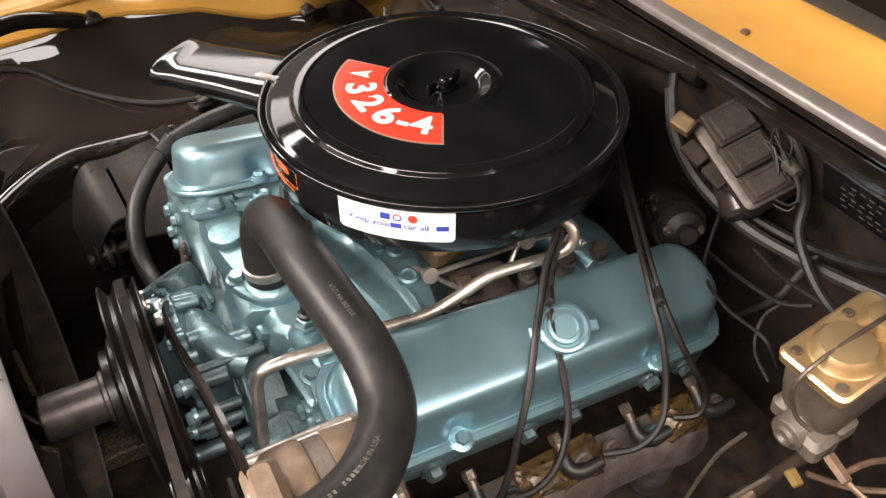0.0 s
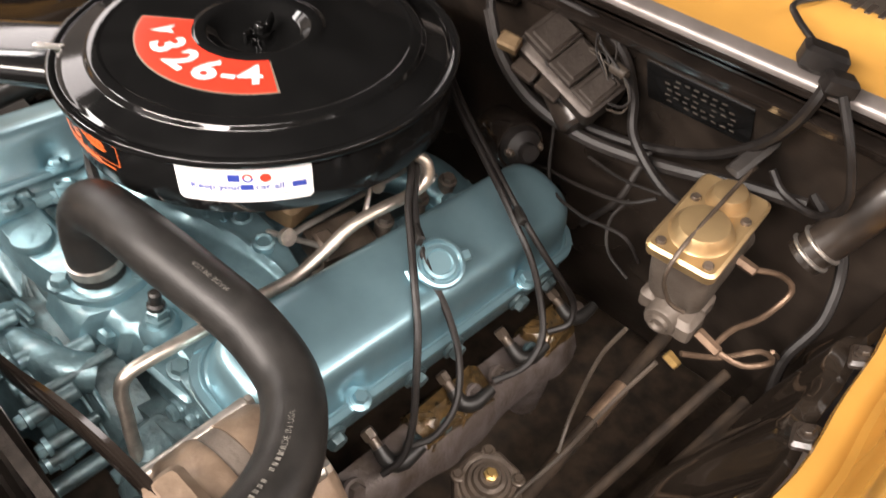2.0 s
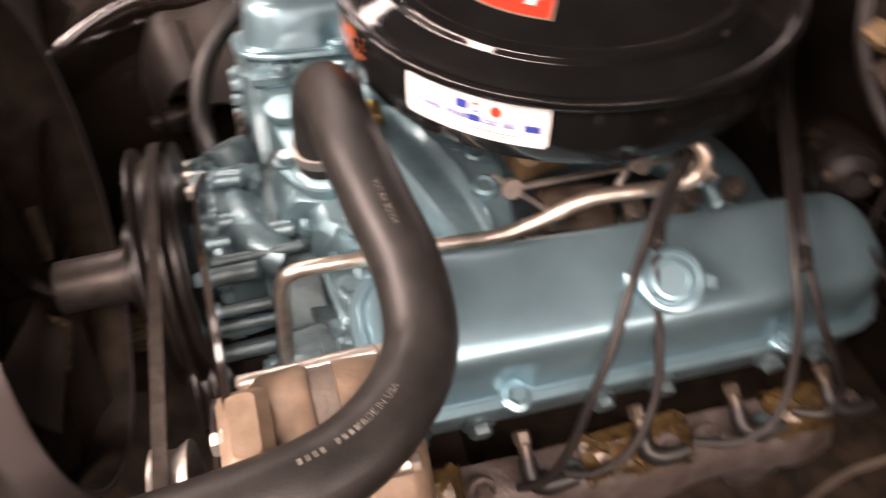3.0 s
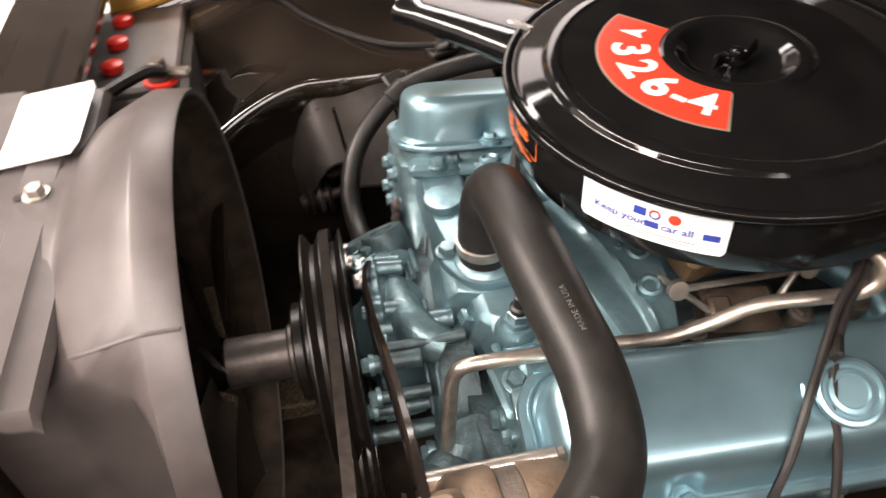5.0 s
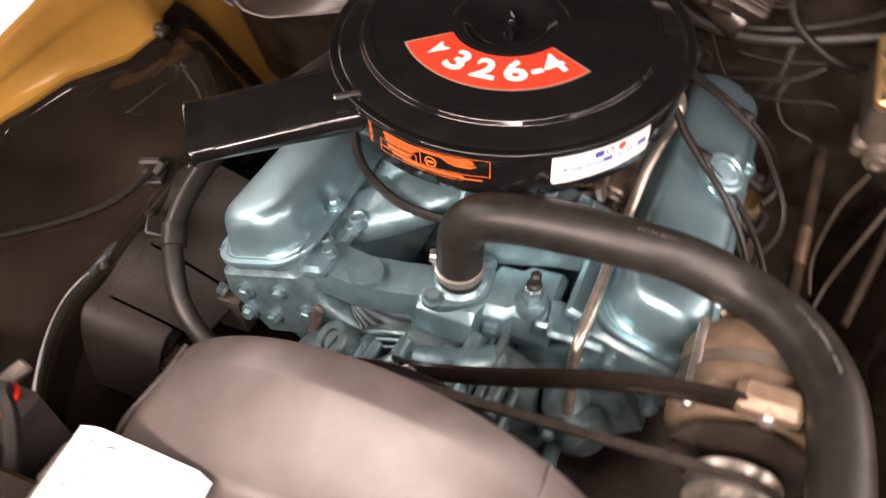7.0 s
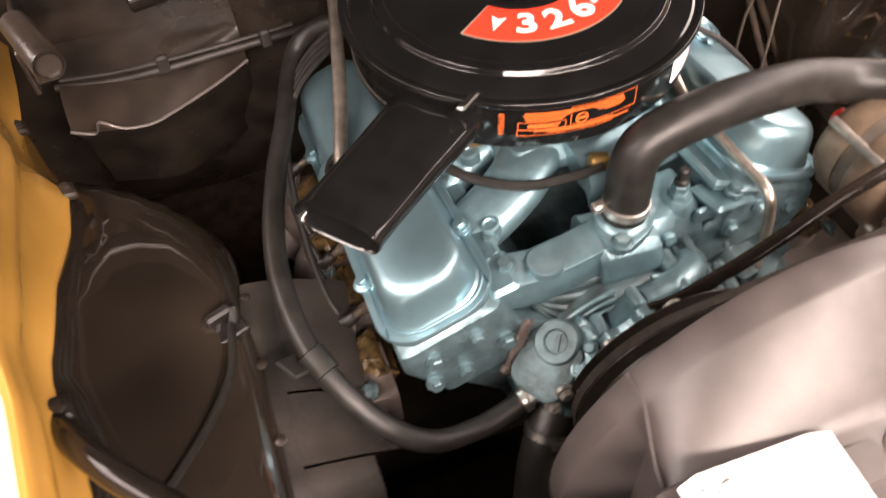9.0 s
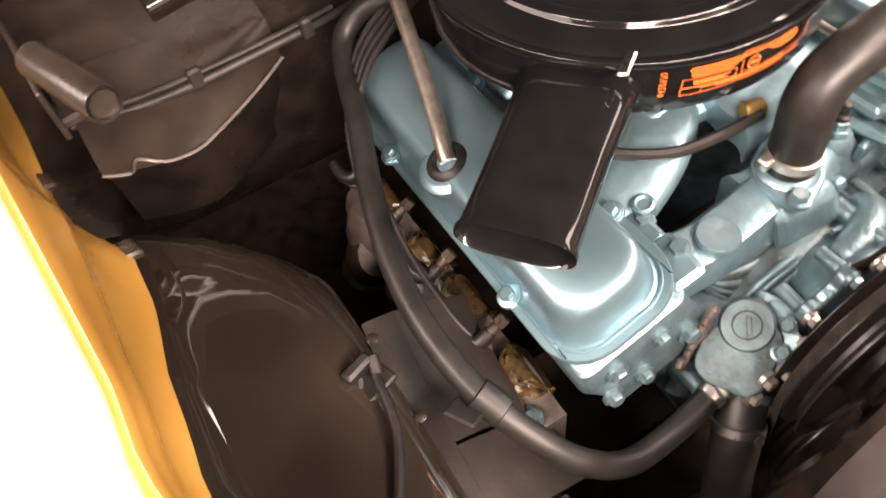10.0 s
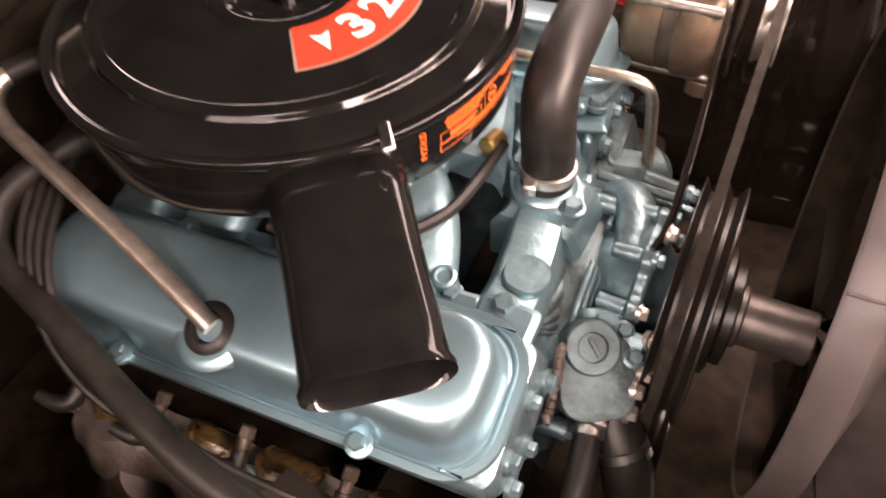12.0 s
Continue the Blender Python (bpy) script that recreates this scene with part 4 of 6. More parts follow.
# ---- air cleaner ----
ac = thing("air_cleaner", (0, 0, 0.853), "large round gloss black air cleaner with red engine decal", "air cleaner")
b = bmesh.new()
lathe(b, [(0.06, 0.848), (0.150, 0.848), (0.185, 0.852), (0.1925, 0.857), (0.1935, 0.864), (0.1935, 0.904), (0.191, 0.911), (0.188, 0.915), (0.10, 0.917)], None, 96)
base = part("canister", b, CAN, ac, "gloss black canister side")
b = bmesh.new()
lathe(b, rounded_profile([(0.191, 0.9105, 0), (0.2005, 0.9100, 0.0025), (0.2008, 0.9185, 0.0030), (0.1945, 0.9180, 0.0015), (0.1915, 0.9160, 0.0015), (0.1870, 0.9185, 0.002), (0.1650, 0.9230, 0.0012), (0.1615, 0.9285, 0.0016), (0.1520, 0.9292, 0.0012), (0.1495, 0.9280, 0.0012), (0.1200, 0.9296, 0.004), (0.066, 0.9310, 0.002), (0.0610, 0.9335, 0.0022), (0.0520, 0.9330, 0.003), (0.0400, 0.9225, 0.004), (0.0300, 0.9195, 0.003), (0.0, 0.9195, 0)]), None, 128)
lid = part("lid", b, LID, ac, "gloss black lid with pressed rings")
b = bmesh.new()
lathe(b, [(0.010, 0.9195), (0.010, 0.923), (0.006, 0.925), (0.006, 0.932), (0.004, 0.935), (0.0, 0.936)], None, 16)
box(b, (0.017, 0, 0.9285), (0.020, 0.004, 0.013), 0, -12, 20, 0.0018, m=rot(0, 0, 15))
box(b, (-0.017, 0, 0.9285), (0.020, 0.004, 0.013), 0, 12, 20, 0.0018, m=rot(0, 0, 15))
part("wing_nut", b, LID, lid, "black wing nut")


def on_lid(r, a, h):
    return (r * math.cos(a), r * math.sin(a), 0.9306 + h - 0.0012 * max(0, (r - 0.066) / 0.051) ** 1.5)


def sector(r0, r1, a0, a1, h, n=40, k=5):
    """A ring sector in small cells that follow the lid."""
    polys = []
    for i in range(n):
        for j in range(k):
            u0, u1 = radians(a0 + (a1 - a0) * i / n), radians(a0 + (a1 - a0) * (i + 1) / n)
            q0, q1 = r0 + (r1 - r0) * j / k, r0 + (r1 - r0) * (j + 1) / k
            polys.append([(q0, u0), (q0, u1), (q1, u1), (q1, u0)])
    return polys


for nm, r0, r1, a0, a1, h, mat in (("decal_edge", 0.0625, 0.1190, 126.6, 242.2, 0.0006, SILVERINK), ("decal_red", 0.0642, 0.1172, 127.9, 240.9, 0.0010, RED)):
    b = bmesh.new()
    flat(b, lambda r, a, h=h: on_lid(r, a, h), sector(r0, r1, a0, a1, h))
    bmesh.ops.remove_doubles(b, verts=b.verts, dist=1e-5)
    part(nm, b, mat, lid, "red decal with white figures" if mat is RED else "bronze decal border")
# figures run round the arc, feet outwards
for ch, ang, size in (("3", 162.0, 0.044), ("2", 182.0, 0.044), ("6", 202.0, 0.044), ("-", 216.0, 0.036), ("4", 228.5, 0.044)):
    b = bmesh.new()
    polys = lettering(ch, size, stretch=1.08, bold=0.0006 if ch == "4" else 0.0014)
    flat(b, lambda u, v, ang=ang: on_lid(0.0905 - v, radians(ang) + u / 0.0905, 0.0015), polys)
    part("decal_figure", b, WHITE, lid, "white decal figure")
b = bmesh.new()
flat(b, lambda u, v: on_lid(0.0905 - v, radians(142.5) + u / 0.0905, 0.0015), [[(-0.009, 0.010), (0.0, 0.006), (0.0, -0.014)], [(0.0, 0.006), (0.009, 0.010), (0.0, -0.014)]])
part("decal_arrow", b, WHITE, lid, "white arrowhead")


def on_can(h):
    """Laid on the canister side: u is the angle in degrees, v the height."""
    return lambda u, v: ((0.1936 + h) * math.cos(radians(u)), (0.1936 + h) * math.sin(radians(u)), v)


b = bmesh.new()
rounded = []
for i in range(40):
    cols = []
    for u in (-148.9 + 34.2 * i / 40, -148.9 + 34.2 * (i + 1) / 40):
        e = max(0.0, 1.1 - min(u + 148.9, -114.7 - u)) / 1.1
        cut = 0.0038 * (1 - math.sqrt(max(0.0, 1 - e * e)))
        cols.append((u, 0.8705 + cut, 0.9108 - cut))
    rounded.append([(cols[0][0], cols[0][1]), (cols[1][0], cols[1][1]), (cols[1][0], cols[1][2]), (cols[0][0], cols[0][2])])
flat(b, on_can(0.0006), rounded)
bmesh.ops.remove_doubles(b, verts=b.verts, dist=1e-5)
sticker = part("service_sticker", b, WHITE, base, "white service sticker with blue and red printing")
DEG = math.degrees(1 / 0.194)
for txt, u, v, sz in (("Keep your", -139.0, 0.8872, 0.0088), ("car all", -125.5, 0.8872, 0.0088)):
    b = bmesh.new()
    flat(b, lambda x, y, u=u, v=v: on_can(0.0011)(u + x * DEG, v + y), lettering(txt, sz, stretch=1.15, bold=0.00015))
    part("sticker_words", b, NAVY, sticker)
b = bmesh.new()
for shape in ((-132.8, 0.8842, -129.6, 0.8902), (-120.0, 0.8842, -116.4, 0.8902), (-135.7, 0.8932, -132.8, 0.9008)):
    b = bmesh.new()
    flat(b, on_can(0.0011), grid_shape(*shape, 3))
    part("sticker_blue_shape", b, NAVY, sticker)
b = bmesh.new()
for c, r0, r1, a0, a1 in ((-130.8, 0.0028, 0.0045, 0, 180), (-126.4, 0.0, 0.0047, 0, 360)):
    polys = []
    for i in range(20):
        t0, t1 = radians(a0 + (a1 - a0) * i / 20), radians(a0 + (a1 - a0) * (i + 1) / 20)
        polys.append([(c + DEG * r0 * math.cos(t0), 0.8970 + r0 * math.sin(t0)), (c + DEG * r1 * math.cos(t0), 0.8970 + r1 * math.sin(t0)), (c + DEG * r1 * math.cos(t1), 0.8970 + r1 * math.sin(t1)), (c + DEG * (r0 + 1e-5) * math.cos(t1), 0.8970 + (r0 + 1e-5) * math.sin(t1))])
    flat(b, on_can(0.0012), polys)
flat(b, on_can(0.0011), grid_shape(-143.2, 0.8782, -120.7, 0.8789, 14) + grid_shape(-141.7, 0.8755, -122.7, 0.8761, 14))
part("sticker_red_shape", b, RED, sticker)
b = bmesh.new()
polys = []
for i in range(20):
    t0, t1 = radians(180 + 9 * i), radians(189 + 9 * i)
    polys.append([(-130.8 + DEG * r * math.cos(t), 0.8970 + r * math.sin(t)) for r, t in ((0.0028, t0), (0.0045, t0), (0.0045, t1), (0.0028, t1))])
flat(b, on_can(0.0012), polys)
part("sticker_blue_ring", b, NAVY, sticker)

# orange printing on the side
b = bmesh.new()
O = on_can(0.0007)
polys = []
for v, u0, u1 in ((0.9005, 158.4, 188.4), (0.8982, 157.9, 188.9), (0.8958, 158.4, 171.4), (0.8958, 179.4, 188.9), (0.8934, 158.4, 170.4), (0.8934, 180.4, 189.4), (0.8912, 158.9, 169.4), (0.8912, 182.4, 188.4), (0.8862, 159.4, 168.9), (0.8845, 159.4, 167.4), (0.8828, 159.4, 168.4), (0.8782, 161.4, 185.4), (0.8762, 165.4, 191.4)):
    polys += grid_shape(u0, v, u1, v + 0.0013, 10)
for u0, v0, u1, v1 in ((156.4, 0.8805, 170.4, 0.8895), (161.4, 0.8735, 185.4, 0.880), (156.2, 0.873, 161.4, 0.880), (171.9, 0.882, 193.4, 0.9035)):
    polys += grid_shape(u0, v0, u1, v0 + 0.0006, 8) + grid_shape(u0, v1, u1, v1 + 0.0006, 8) + grid_shape(u0, v0, u0 + 0.2, v1, 1) + grid_shape(u1, v0, u1 + 0.2, v1, 1)
for i in range(24):
    t0, t1 = radians(15 * i), radians(15 * (i + 1))
    polys.append([(175.4 + DEG * r * math.cos(t), 0.8885 + r * math.sin(t)) for r, t in ((0.0052, t0), (0.0066, t0), (0.0066, t1), (0.0052, t1))])
polys += grid_shape(174.2, 0.887, 176.6, 0.890, 2)
flat(b, O, polys)
part("orange_print", b, ORANGE, base, "orange printed service notes")
b = bmesh.new()
flat(b, lambda x, y: O(151.6 - y * DEG * -1.0, 0.888 + x), lettering("6420970", 0.0085, stretch=0.9))
part("orange_number", b, ORANGE, base, "orange printed part number")

# snorkel: oval duct with a flared mouth
b = bmesh.new()
A = Vector((-0.111, 0.125, 0))
d1 = Vector((-0.620, 0.786, 0)).normalized()
sd = Vector((-d1.y, d1.x, 0))
rings = []
for t, w, h, cz in ((0.0, 0.052, 0.020, 0.883), (0.04, 0.050, 0.0195, 0.883), (0.10, 0.047, 0.0185, 0.882), (0.165, 0.046, 0.0165, 0.8805), (0.188, 0.0465, 0.0165, 0.880), (0.192, 0.048, 0.018, 0.880), (0.196, 0.0475, 0.0175, 0.880), (0.192, 0.0445, 0.0145, 0.880), (0.10, 0.0445, 0.0145, 0.882)):
    c = A + d1 * t
    ring = []
    for k in range(40):
        a = 2 * math.pi * k / 40
        ca, sa = math.cos(a), math.sin(a)
        u = w * (abs(ca) ** 0.52) * (1 if ca >= 0 else -1)
        v = h * (abs(sa) ** 0.95) * (1 if sa >= 0 else -1)
        q = c + sd * u
        ring.append((q.x, q.y, cz + v))
    rings.append(ring)
skin(b, rings)
part("snorkel", b, CAN, ac, "black oval intake snorkel")
b = bmesh.new()
box(b, (-0.158, 0.121, 0.9175), (0.010, 0.030, 0.004), 0, 12, 37, 0.0015)
part("rim_clip", b, CLAMP, ac, "bright bent metal tab on the rim")

# ---- hoses and pipes ----
hose = thing("upper_radiator_hose", (-0.243, -0.006, 0.79), "thick black moulded upper radiator hose", "hose")
HOSE = [(-0.2305, -0.027, 0.768), (-0.229, -0.028, 0.812), (-0.226, -0.031, 0.838), (-0.2225, -0.046, 0.858), (-0.221, -0.080, 0.869), (-0.219, -0.136, 0.874), (-0.212, -0.198, 0.867), (-0.205, -0.250, 0.855), (-0.211, -0.300, 0.844), (-0.238, -0.341, 0.847), (-0.276, -0.369, 0.852), (-0.335, -0.385, 0.860), (-0.448, -0.391, 0.861), (-0.62, -0.383, 0.853)]
b = bmesh.new()
tube(b, HOSE, 0.0240, 28, 0.006, radii=[0.0245, 0.0245, 0.0248, 0.0246, 0.0242, 0.0240, 0.0240, 0.0240, 0.0240, 0.0240, 0.0240, 0.0240, 0.0240, 0.0240])
part("hose_body", b, RUBBER, hose)
# printing along the hose
line = spline(HOSE, 0.002)
fr = frames_of(line)
arc = [0.0]
for p, q in zip(line, line[1:]):
    arc.append(arc[-1] + (q - p).length)


def on_hose(turn):
    def place(u, v):
        i = min(range(len(arc)), key=lambda k: abs(arc[k] - u))
        p, s_, u_ = fr[i]
        a = radians(turn) + v / 0.024
        return p + (u - arc[i]) * (line[min(i + 1, len(line) - 1)] - line[max(i - 1, 0)]).normalized() + 0.0243 * (math.cos(a) * s_ + math.sin(a) * u_)
    return place


b = bmesh.new()
flat(b, on_hose(350), [[(0.425 - x, -y) for x, y in t] for t in lettering("MADE IN USA", 0.0062)])
part("hose_print", b, GREYINK, hose, "faint grey printing")
b = bmesh.new()
flat(b, on_hose(350), [[(0.262 - x, -y) for x, y in t] for t in lettering("MADE IN USA", 0.0058)])
part("hose_print", b, GREYINK, hose, "faint grey printing")
b = bmesh.new()
flat(b, on_hose(350), [[(a, -0.0018), (a + 0.0026, -0.0018), (a + 0.0026, 0.0018), (a, 0.0018)] for a in [0.436 + 0.0045 * k + (0.006 if k > 4 else 0) for k in range(9)]])
part("hose_print", b, GREYINK, hose, "worn grey printing")
HB = lambda u, v: (-0.455 + u, -0.391 + 0.0244 * math.sin(radians(7) + v / 0.0243), 0.861 + 0.0244 * math.cos(radians(7) + v / 0.0243))
b = bmesh.new()
flat(b, HB, [[(x - 0.020, y) for x, y in t] for t in lettering("HN", 0.011, bold=0.0003)])
part("hose_print", b, WHITE, hose, "white printed letters")
b = bmesh.new()
flat(b, HB, [[(-0.006 + 0.0055 * k, -0.0035), (-0.0022 + 0.0055 * k, -0.0035), (-0.0022 + 0.0055 * k, 0.0035), (-0.006 + 0.0055 * k, 0.0035)] for k in range(7)])
part("hose_print", b, WHITE, hose, "row of white printed bars")
b = bmesh.new()
lathe(b, [(0.0240, 0.0), (0.0262, 0.001), (0.0262, 0.011), (0.0240, 0.012)], Matrix.Translation((-0.2303, -0.0272, 0.778)) @ rot(0, -2, 0), 28)
box(b, (-0.224, 0.001, 0.783), (0.012, 0.016, 0.012), 0, 0, 10, 0.002)
part("hose_clamp", b, STEELB, hose, "dull worm-drive hose clamp")

fuel = thing("fuel_line", (-0.29, -0.172, 0.70), "bent tin-plated steel fuel line", "fuel line")
b = bmesh.new()
tube(b, [(0.005, -0.150, 0.845), (0.030, -0.168, 0.853), (0.047, -0.186, 0.848), (0.046, -0.194, 0.830), (0.025, -0.190, 0.818), (-0.036, -0.180, 0.812), (-0.075, -0.176, 0.795), (-0.110, -0.174, 0.784), (-0.160, -0.172, 0.786), (-0.215, -0.171, 0.787), (-0.262, -0.170, 0.790), (-0.281, -0.169, 0.786), (-0.289, -0.169, 0.772), (-0.292, -0.171, 0.745), (-0.296, -0.172, 0.70), (-0.298, -0.174, 0.655)], 0.0062, 12, 0.005)
part("steel_tube", b, STEEL, fuel)
for p0, p1 in (((0.005, -0.150, 0.845), (0.022, -0.162, 0.851)), ((-0.2975, -0.1735, 0.668), (-0.298, -0.174, 0.652))):
    b = bmesh.new()
    rod(b, p0, p1, 0.0095, 0.0095, 6)
    part("flare_nut", b, BRASS, fuel, "brass flare nut")

heater = thing("heater_hose", (-0.345, 0.135, 0.62), "long black heater hose with worm clamps", "hose")
HH = [(-0.330, 0.104, 0.652), (-0.336, 0.140, 0.637), (-0.343, 0.190, 0.630), (-0.346, 0.243, 0.645), (-0.330, 0.285, 0.680), (-0.295, 0.315, 0.712), (-0.250, 0.335, 0.736), (-0.180, 0.343, 0.750), (-0.105, 0.335, 0.758), (-0.02, 0.312, 0.765), (0.06, 0.283, 0.770), (0.12, 0.265, 0.770), (0.158, 0.252, 0.772), (0.180, 0.238, 0.784), (0.184, 0.215, 0.801), (0.172, 0.185, 0.816), (0.15, 0.145, 0.826), (0.13, 0.10, 0.826), (0.125, 0.06, 0.815)]
b = bmesh.new()
tube(b, HH, 0.0125, 18, 0.007)
part("hose_body", b, RUBBER, heater)
b = bmesh.new()
lathe(b, [(0.0128, 0), (0.0142, 0.001), (0.0142, 0.009), (0.0128, 0.010)], along((-0.3345, 0.127, 0.642), (-0.3375, 0.149, 0.635)), 20)
box(b, (-0.343, 0.128, 0.656), (0.014, 0.010, 0.009), 20, 0, 0, 0.002)
part("hose_clamp", b, CLAMP, heater, "bright hose clamp")
b = bmesh.new()
lathe(b, [(0.0135, 0), (0.0155, 0.001), (0.0155, 0.028), (0.0135, 0.029)], along((-0.276, 0.324, 0.724), (-0.25, 0.336, 0.737)), 12)
box(b, (-0.262, 0.352, 0.735), (0.03, 0.03, 0.005), 30, 0, 30, 0.002)
part("hose_bracket", b, RUBBER, heater, "black hose retaining clip")
lower = thing("lower_radiator_hose", (-0.37, 0.13, 0.45), "black lower radiator hose", "hose")
b = bmesh.new()
tube(b, [(-0.348, 0.10, 0.625), (-0.372, 0.125, 0.60), (-0.39, 0.14, 0.55), (-0.42, 0.15, 0.48), (-0.52, 0.15, 0.44), (-0.64, 0.15, 0.43)], 0.024, 18, 0.01)
part("hose_body", b, RUBBER, lower)
b = bmesh.new()
lathe(b, [(0.0245, 0), (0.0262, 0.001), (0.0262, 0.010), (0.0245, 0.011)], along((-0.362, 0.115, 0.612), (-0.377, 0.128, 0.59)), 22)
box(b, (-0.385, 0.117, 0.615), (0.012, 0.012, 0.012), 20, 30, 0, 0.002)
part("hose_clamp", b, CLAMP, lower, "tarnished hose clamp")

pcv = thing("breather_pipe", (-0.047, 0.235, 0.775), "bare steel breather pipe into a rubber grommet", "pipe")
b = bmesh.new()
tube(b, [(-0.052, 0.2385, 0.783), (-0.033, 0.233, 0.791), (-0.005, 0.224, 0.799), (0.06, 0.205, 0.818), (0.14, 0.184, 0.842), (0.185, 0.172, 0.857), (0.208, 0.158, 0.866), (0.213, 0.140, 0.873), (0.203, 0.120, 0.877), (0.185, 0.095, 0.878)], 0.0085, 16, 0.006)
part("steel_tube", b, STEEL, pcv)
b = bmesh.new()
tube(b, [(0.211, 0.132, 0.875), (0.198, 0.112, 0.878), (0.180, 0.086, 0.878)], 0.0105, 14)
part("rubber_sleeve", b, RUBBER, pcv, "black rubber sleeve")
b = bmesh.new()
lathe(b, [(0.022, -0.006), (0.022, 0.0), (0.019, 0.003), (0.014, 0.004), (0.012, 0.001), (0.010, -0.004)], Matrix.Translation((-0.049, 0.2392, 0.7815)) @ rot(-24, 3, 0), 28)
part("grommet", b, RUBBER, pcv, "black rubber grommet")
b = bmesh.new()
lathe(b, [(0.034, -0.010), (0.033, -0.003), (0.028, 0.0005), (0.023, 0.001)], Matrix.Translation((-0.049, 0.2390, 0.7785)) @ rot(-24, 3, 0), 32)
part("grommet_boss", b, BLUE, cover_p)

# ---- fan, shroud, pulleys, belt ----
shroud = thing("fan_shroud", (-0.55, FAN_Y, 0.46), "dull dark grey moulded fan shroud with a white sticker", "fan shroud")
# a round collar towards the engine, then a funnel that falls towards the radiator
b = bmesh.new()
rings = []
for x, r, k in ((-0.466, 0.2105, 0), (-0.464, 0.212, 0), (-0.464, 0.2145, 0), (-0.467, 0.216, 0), (-0.491, 0.2185, 0), (-0.4945, 0.2185, 0.03), (-0.510, 0.2185, 0.22), (-0.535, 0.2185, 0.55), (-0.556, 0.2185, 0.86), (-0.562, 0.2185, 0.97), (-0.568, 0.2185, 1), (-0.625, 0.2185, 1.0), (-0.625, 0.2145, 0.99), (-0.568, 0.2145, 1.0), (-0.556, 0.2145, 0.86), (-0.535, 0.2145, 0.55), (-0.510, 0.2145, 0.22), (-0.4945, 0.2145, 0.03), (-0.480, 0.2125, 0)):
    ring = []
    for j in range(96):
        a = 2 * math.pi * j / 96
        ca, sa = math.cos(a), math.sin(a)
        cy, cz = -0.0455 + 0.0155 * k, 0.747 - 0.062 * k
        ry, rz = r * (1 - k) + 0.295 * k, r * (1 - k) + 0.222 * k
        y, z = ca * ry, sa * rz
        # below a crease the sides fold in towards the bottom
        ac = radians(42 + 15 * k if ca > 0 else 48 + 13 * k)
        if sa < math.sin(ac):
            fold = abs(ry) * math.cos(ac) - 0.24 * (rz * math.sin(ac) - z)
            w = min(1.0, k / 0.12)
            y = (1 if ca > 0 else -1) * ((1 - w) * abs(y) + w * min(abs(y), max(fold, 0.16)))
        if len(rings) > 11:
            y, z = 0.965 * y, 0.965 * z
        ring.append((x, cy + y, cz + z))
    rings.append(ring)
skin(b, rings[:13], caps=False)
sh = part("shroud_body", b, PLASTIC, shroud)
# inner faces as a separate skin, blacker than the grey outside
b = bmesh.new()
skin(b, rings[12:] + [rings[0]], caps=False)
part("shroud_inside", b, BAYBLACK, shroud, "black inside faces of the shroud")
# seam between the two halves of the shroud
for sd_ in (-1, 1):
    b = bmesh.new()
    pts = []
    for x, k in ((-0.466, 0), (-0.480, 0), (-0.4945, 0.03), (-0.535, 0.55), (-0.562, 0.97), (-0.60, 1)):
        a = radians(42 + 15 * k if sd_ > 0 else 132 - 13 * k)
        ca, sa = math.cos(a), math.sin(a)
        pts.append((x, -0.0455 + 0.0155 * k + ca * (0.2185 * (1 - k) + 0.295 * k), 0.747 - 0.062 * k + sa * (0.2185 * (1 - k) + 0.222 * k)))
    tube(b, pts, 0.0013, 8, 0.006)
    part("shroud_seam", b, PLASTIC, sh)
b = bmesh.new()
rows = []
for i in range(9):
    y = 0.135 - 0.113 * i / 8
    e = 0.004 if i in (0, 8) else 0.0
    rows.append([(-0.558 - e - (0.078 - 2 * e) * k / 8 - 0.003 * i / 8, y, 0.9135 - 0.0008 * k - 0.006 * i / 8 * 0) for k in range(9)])
sheet(b, rows, 0.0012)
stk = part("shroud_sticker", b, WHITE, shroud, "white paper sticker with faint print")
random.seed(9)
b = bmesh.new()
for k in range(16):
    box(b, (-0.568 - 0.06 * random.random(), 0.125 - 0.045 * random.random(), 0.9130), (0.0012, 0.002 + 0.003 * random.random(), 0.0018), rz=20 * random.random(), bev=0.0002)
part("faint_print", b, GREYINK, stk)
# top tie bar with folds, a bolt and a hole
tie = thing("radiator_tie_bar", (-0.625, -0.05, 0.89), "dull grey folded bar over the radiator, bolted down", "tie bar")
b = bmesh.new()
rows = []
for y in (-0.235, -0.228, -0.12, 0.0, 0.10, 0.142, 0.150):
    e = -0.010 if y in (-0.235, 0.150) else 0.0
    rows.append([(-0.553, y, 0.893 + e), (-0.557, y, 0.900 + e), (-0.572, y, 0.902 + e), (-0.576, y, 0.906 + e), (-0.602, y, 0.907 + e), (-0.606, y, 0.902 + e), (-0.622, y, 0.9015 + e), (-0.627, y, 0.908 + e), (-0.66, y, 0.909 + e), (-0.668, y, 0.903 + e), (-0.69, y, 0.90 + e), (-0.694, y, 0.87 + e)])
sheet(b, rows, 0.003)
part("bar", b, PLASTIC, tie)
b = bmesh.new()
hexbolt(b, (-0.587, -0.020, 0.9068), (0, 0, 1), 0.014, 0.008)
part("bar_bolt", b, STEELB, tie, "dark plated hex bolt")
# shade of an empty bolt hole, painted as a dark disc
b = bmesh.new()
lathe(b, [(0.0045, 0.0), (0.0045, 0.0012), (0.003, 0.0012)], Matrix.Translation((-0.600, -0.022, 0.9066)), 16)
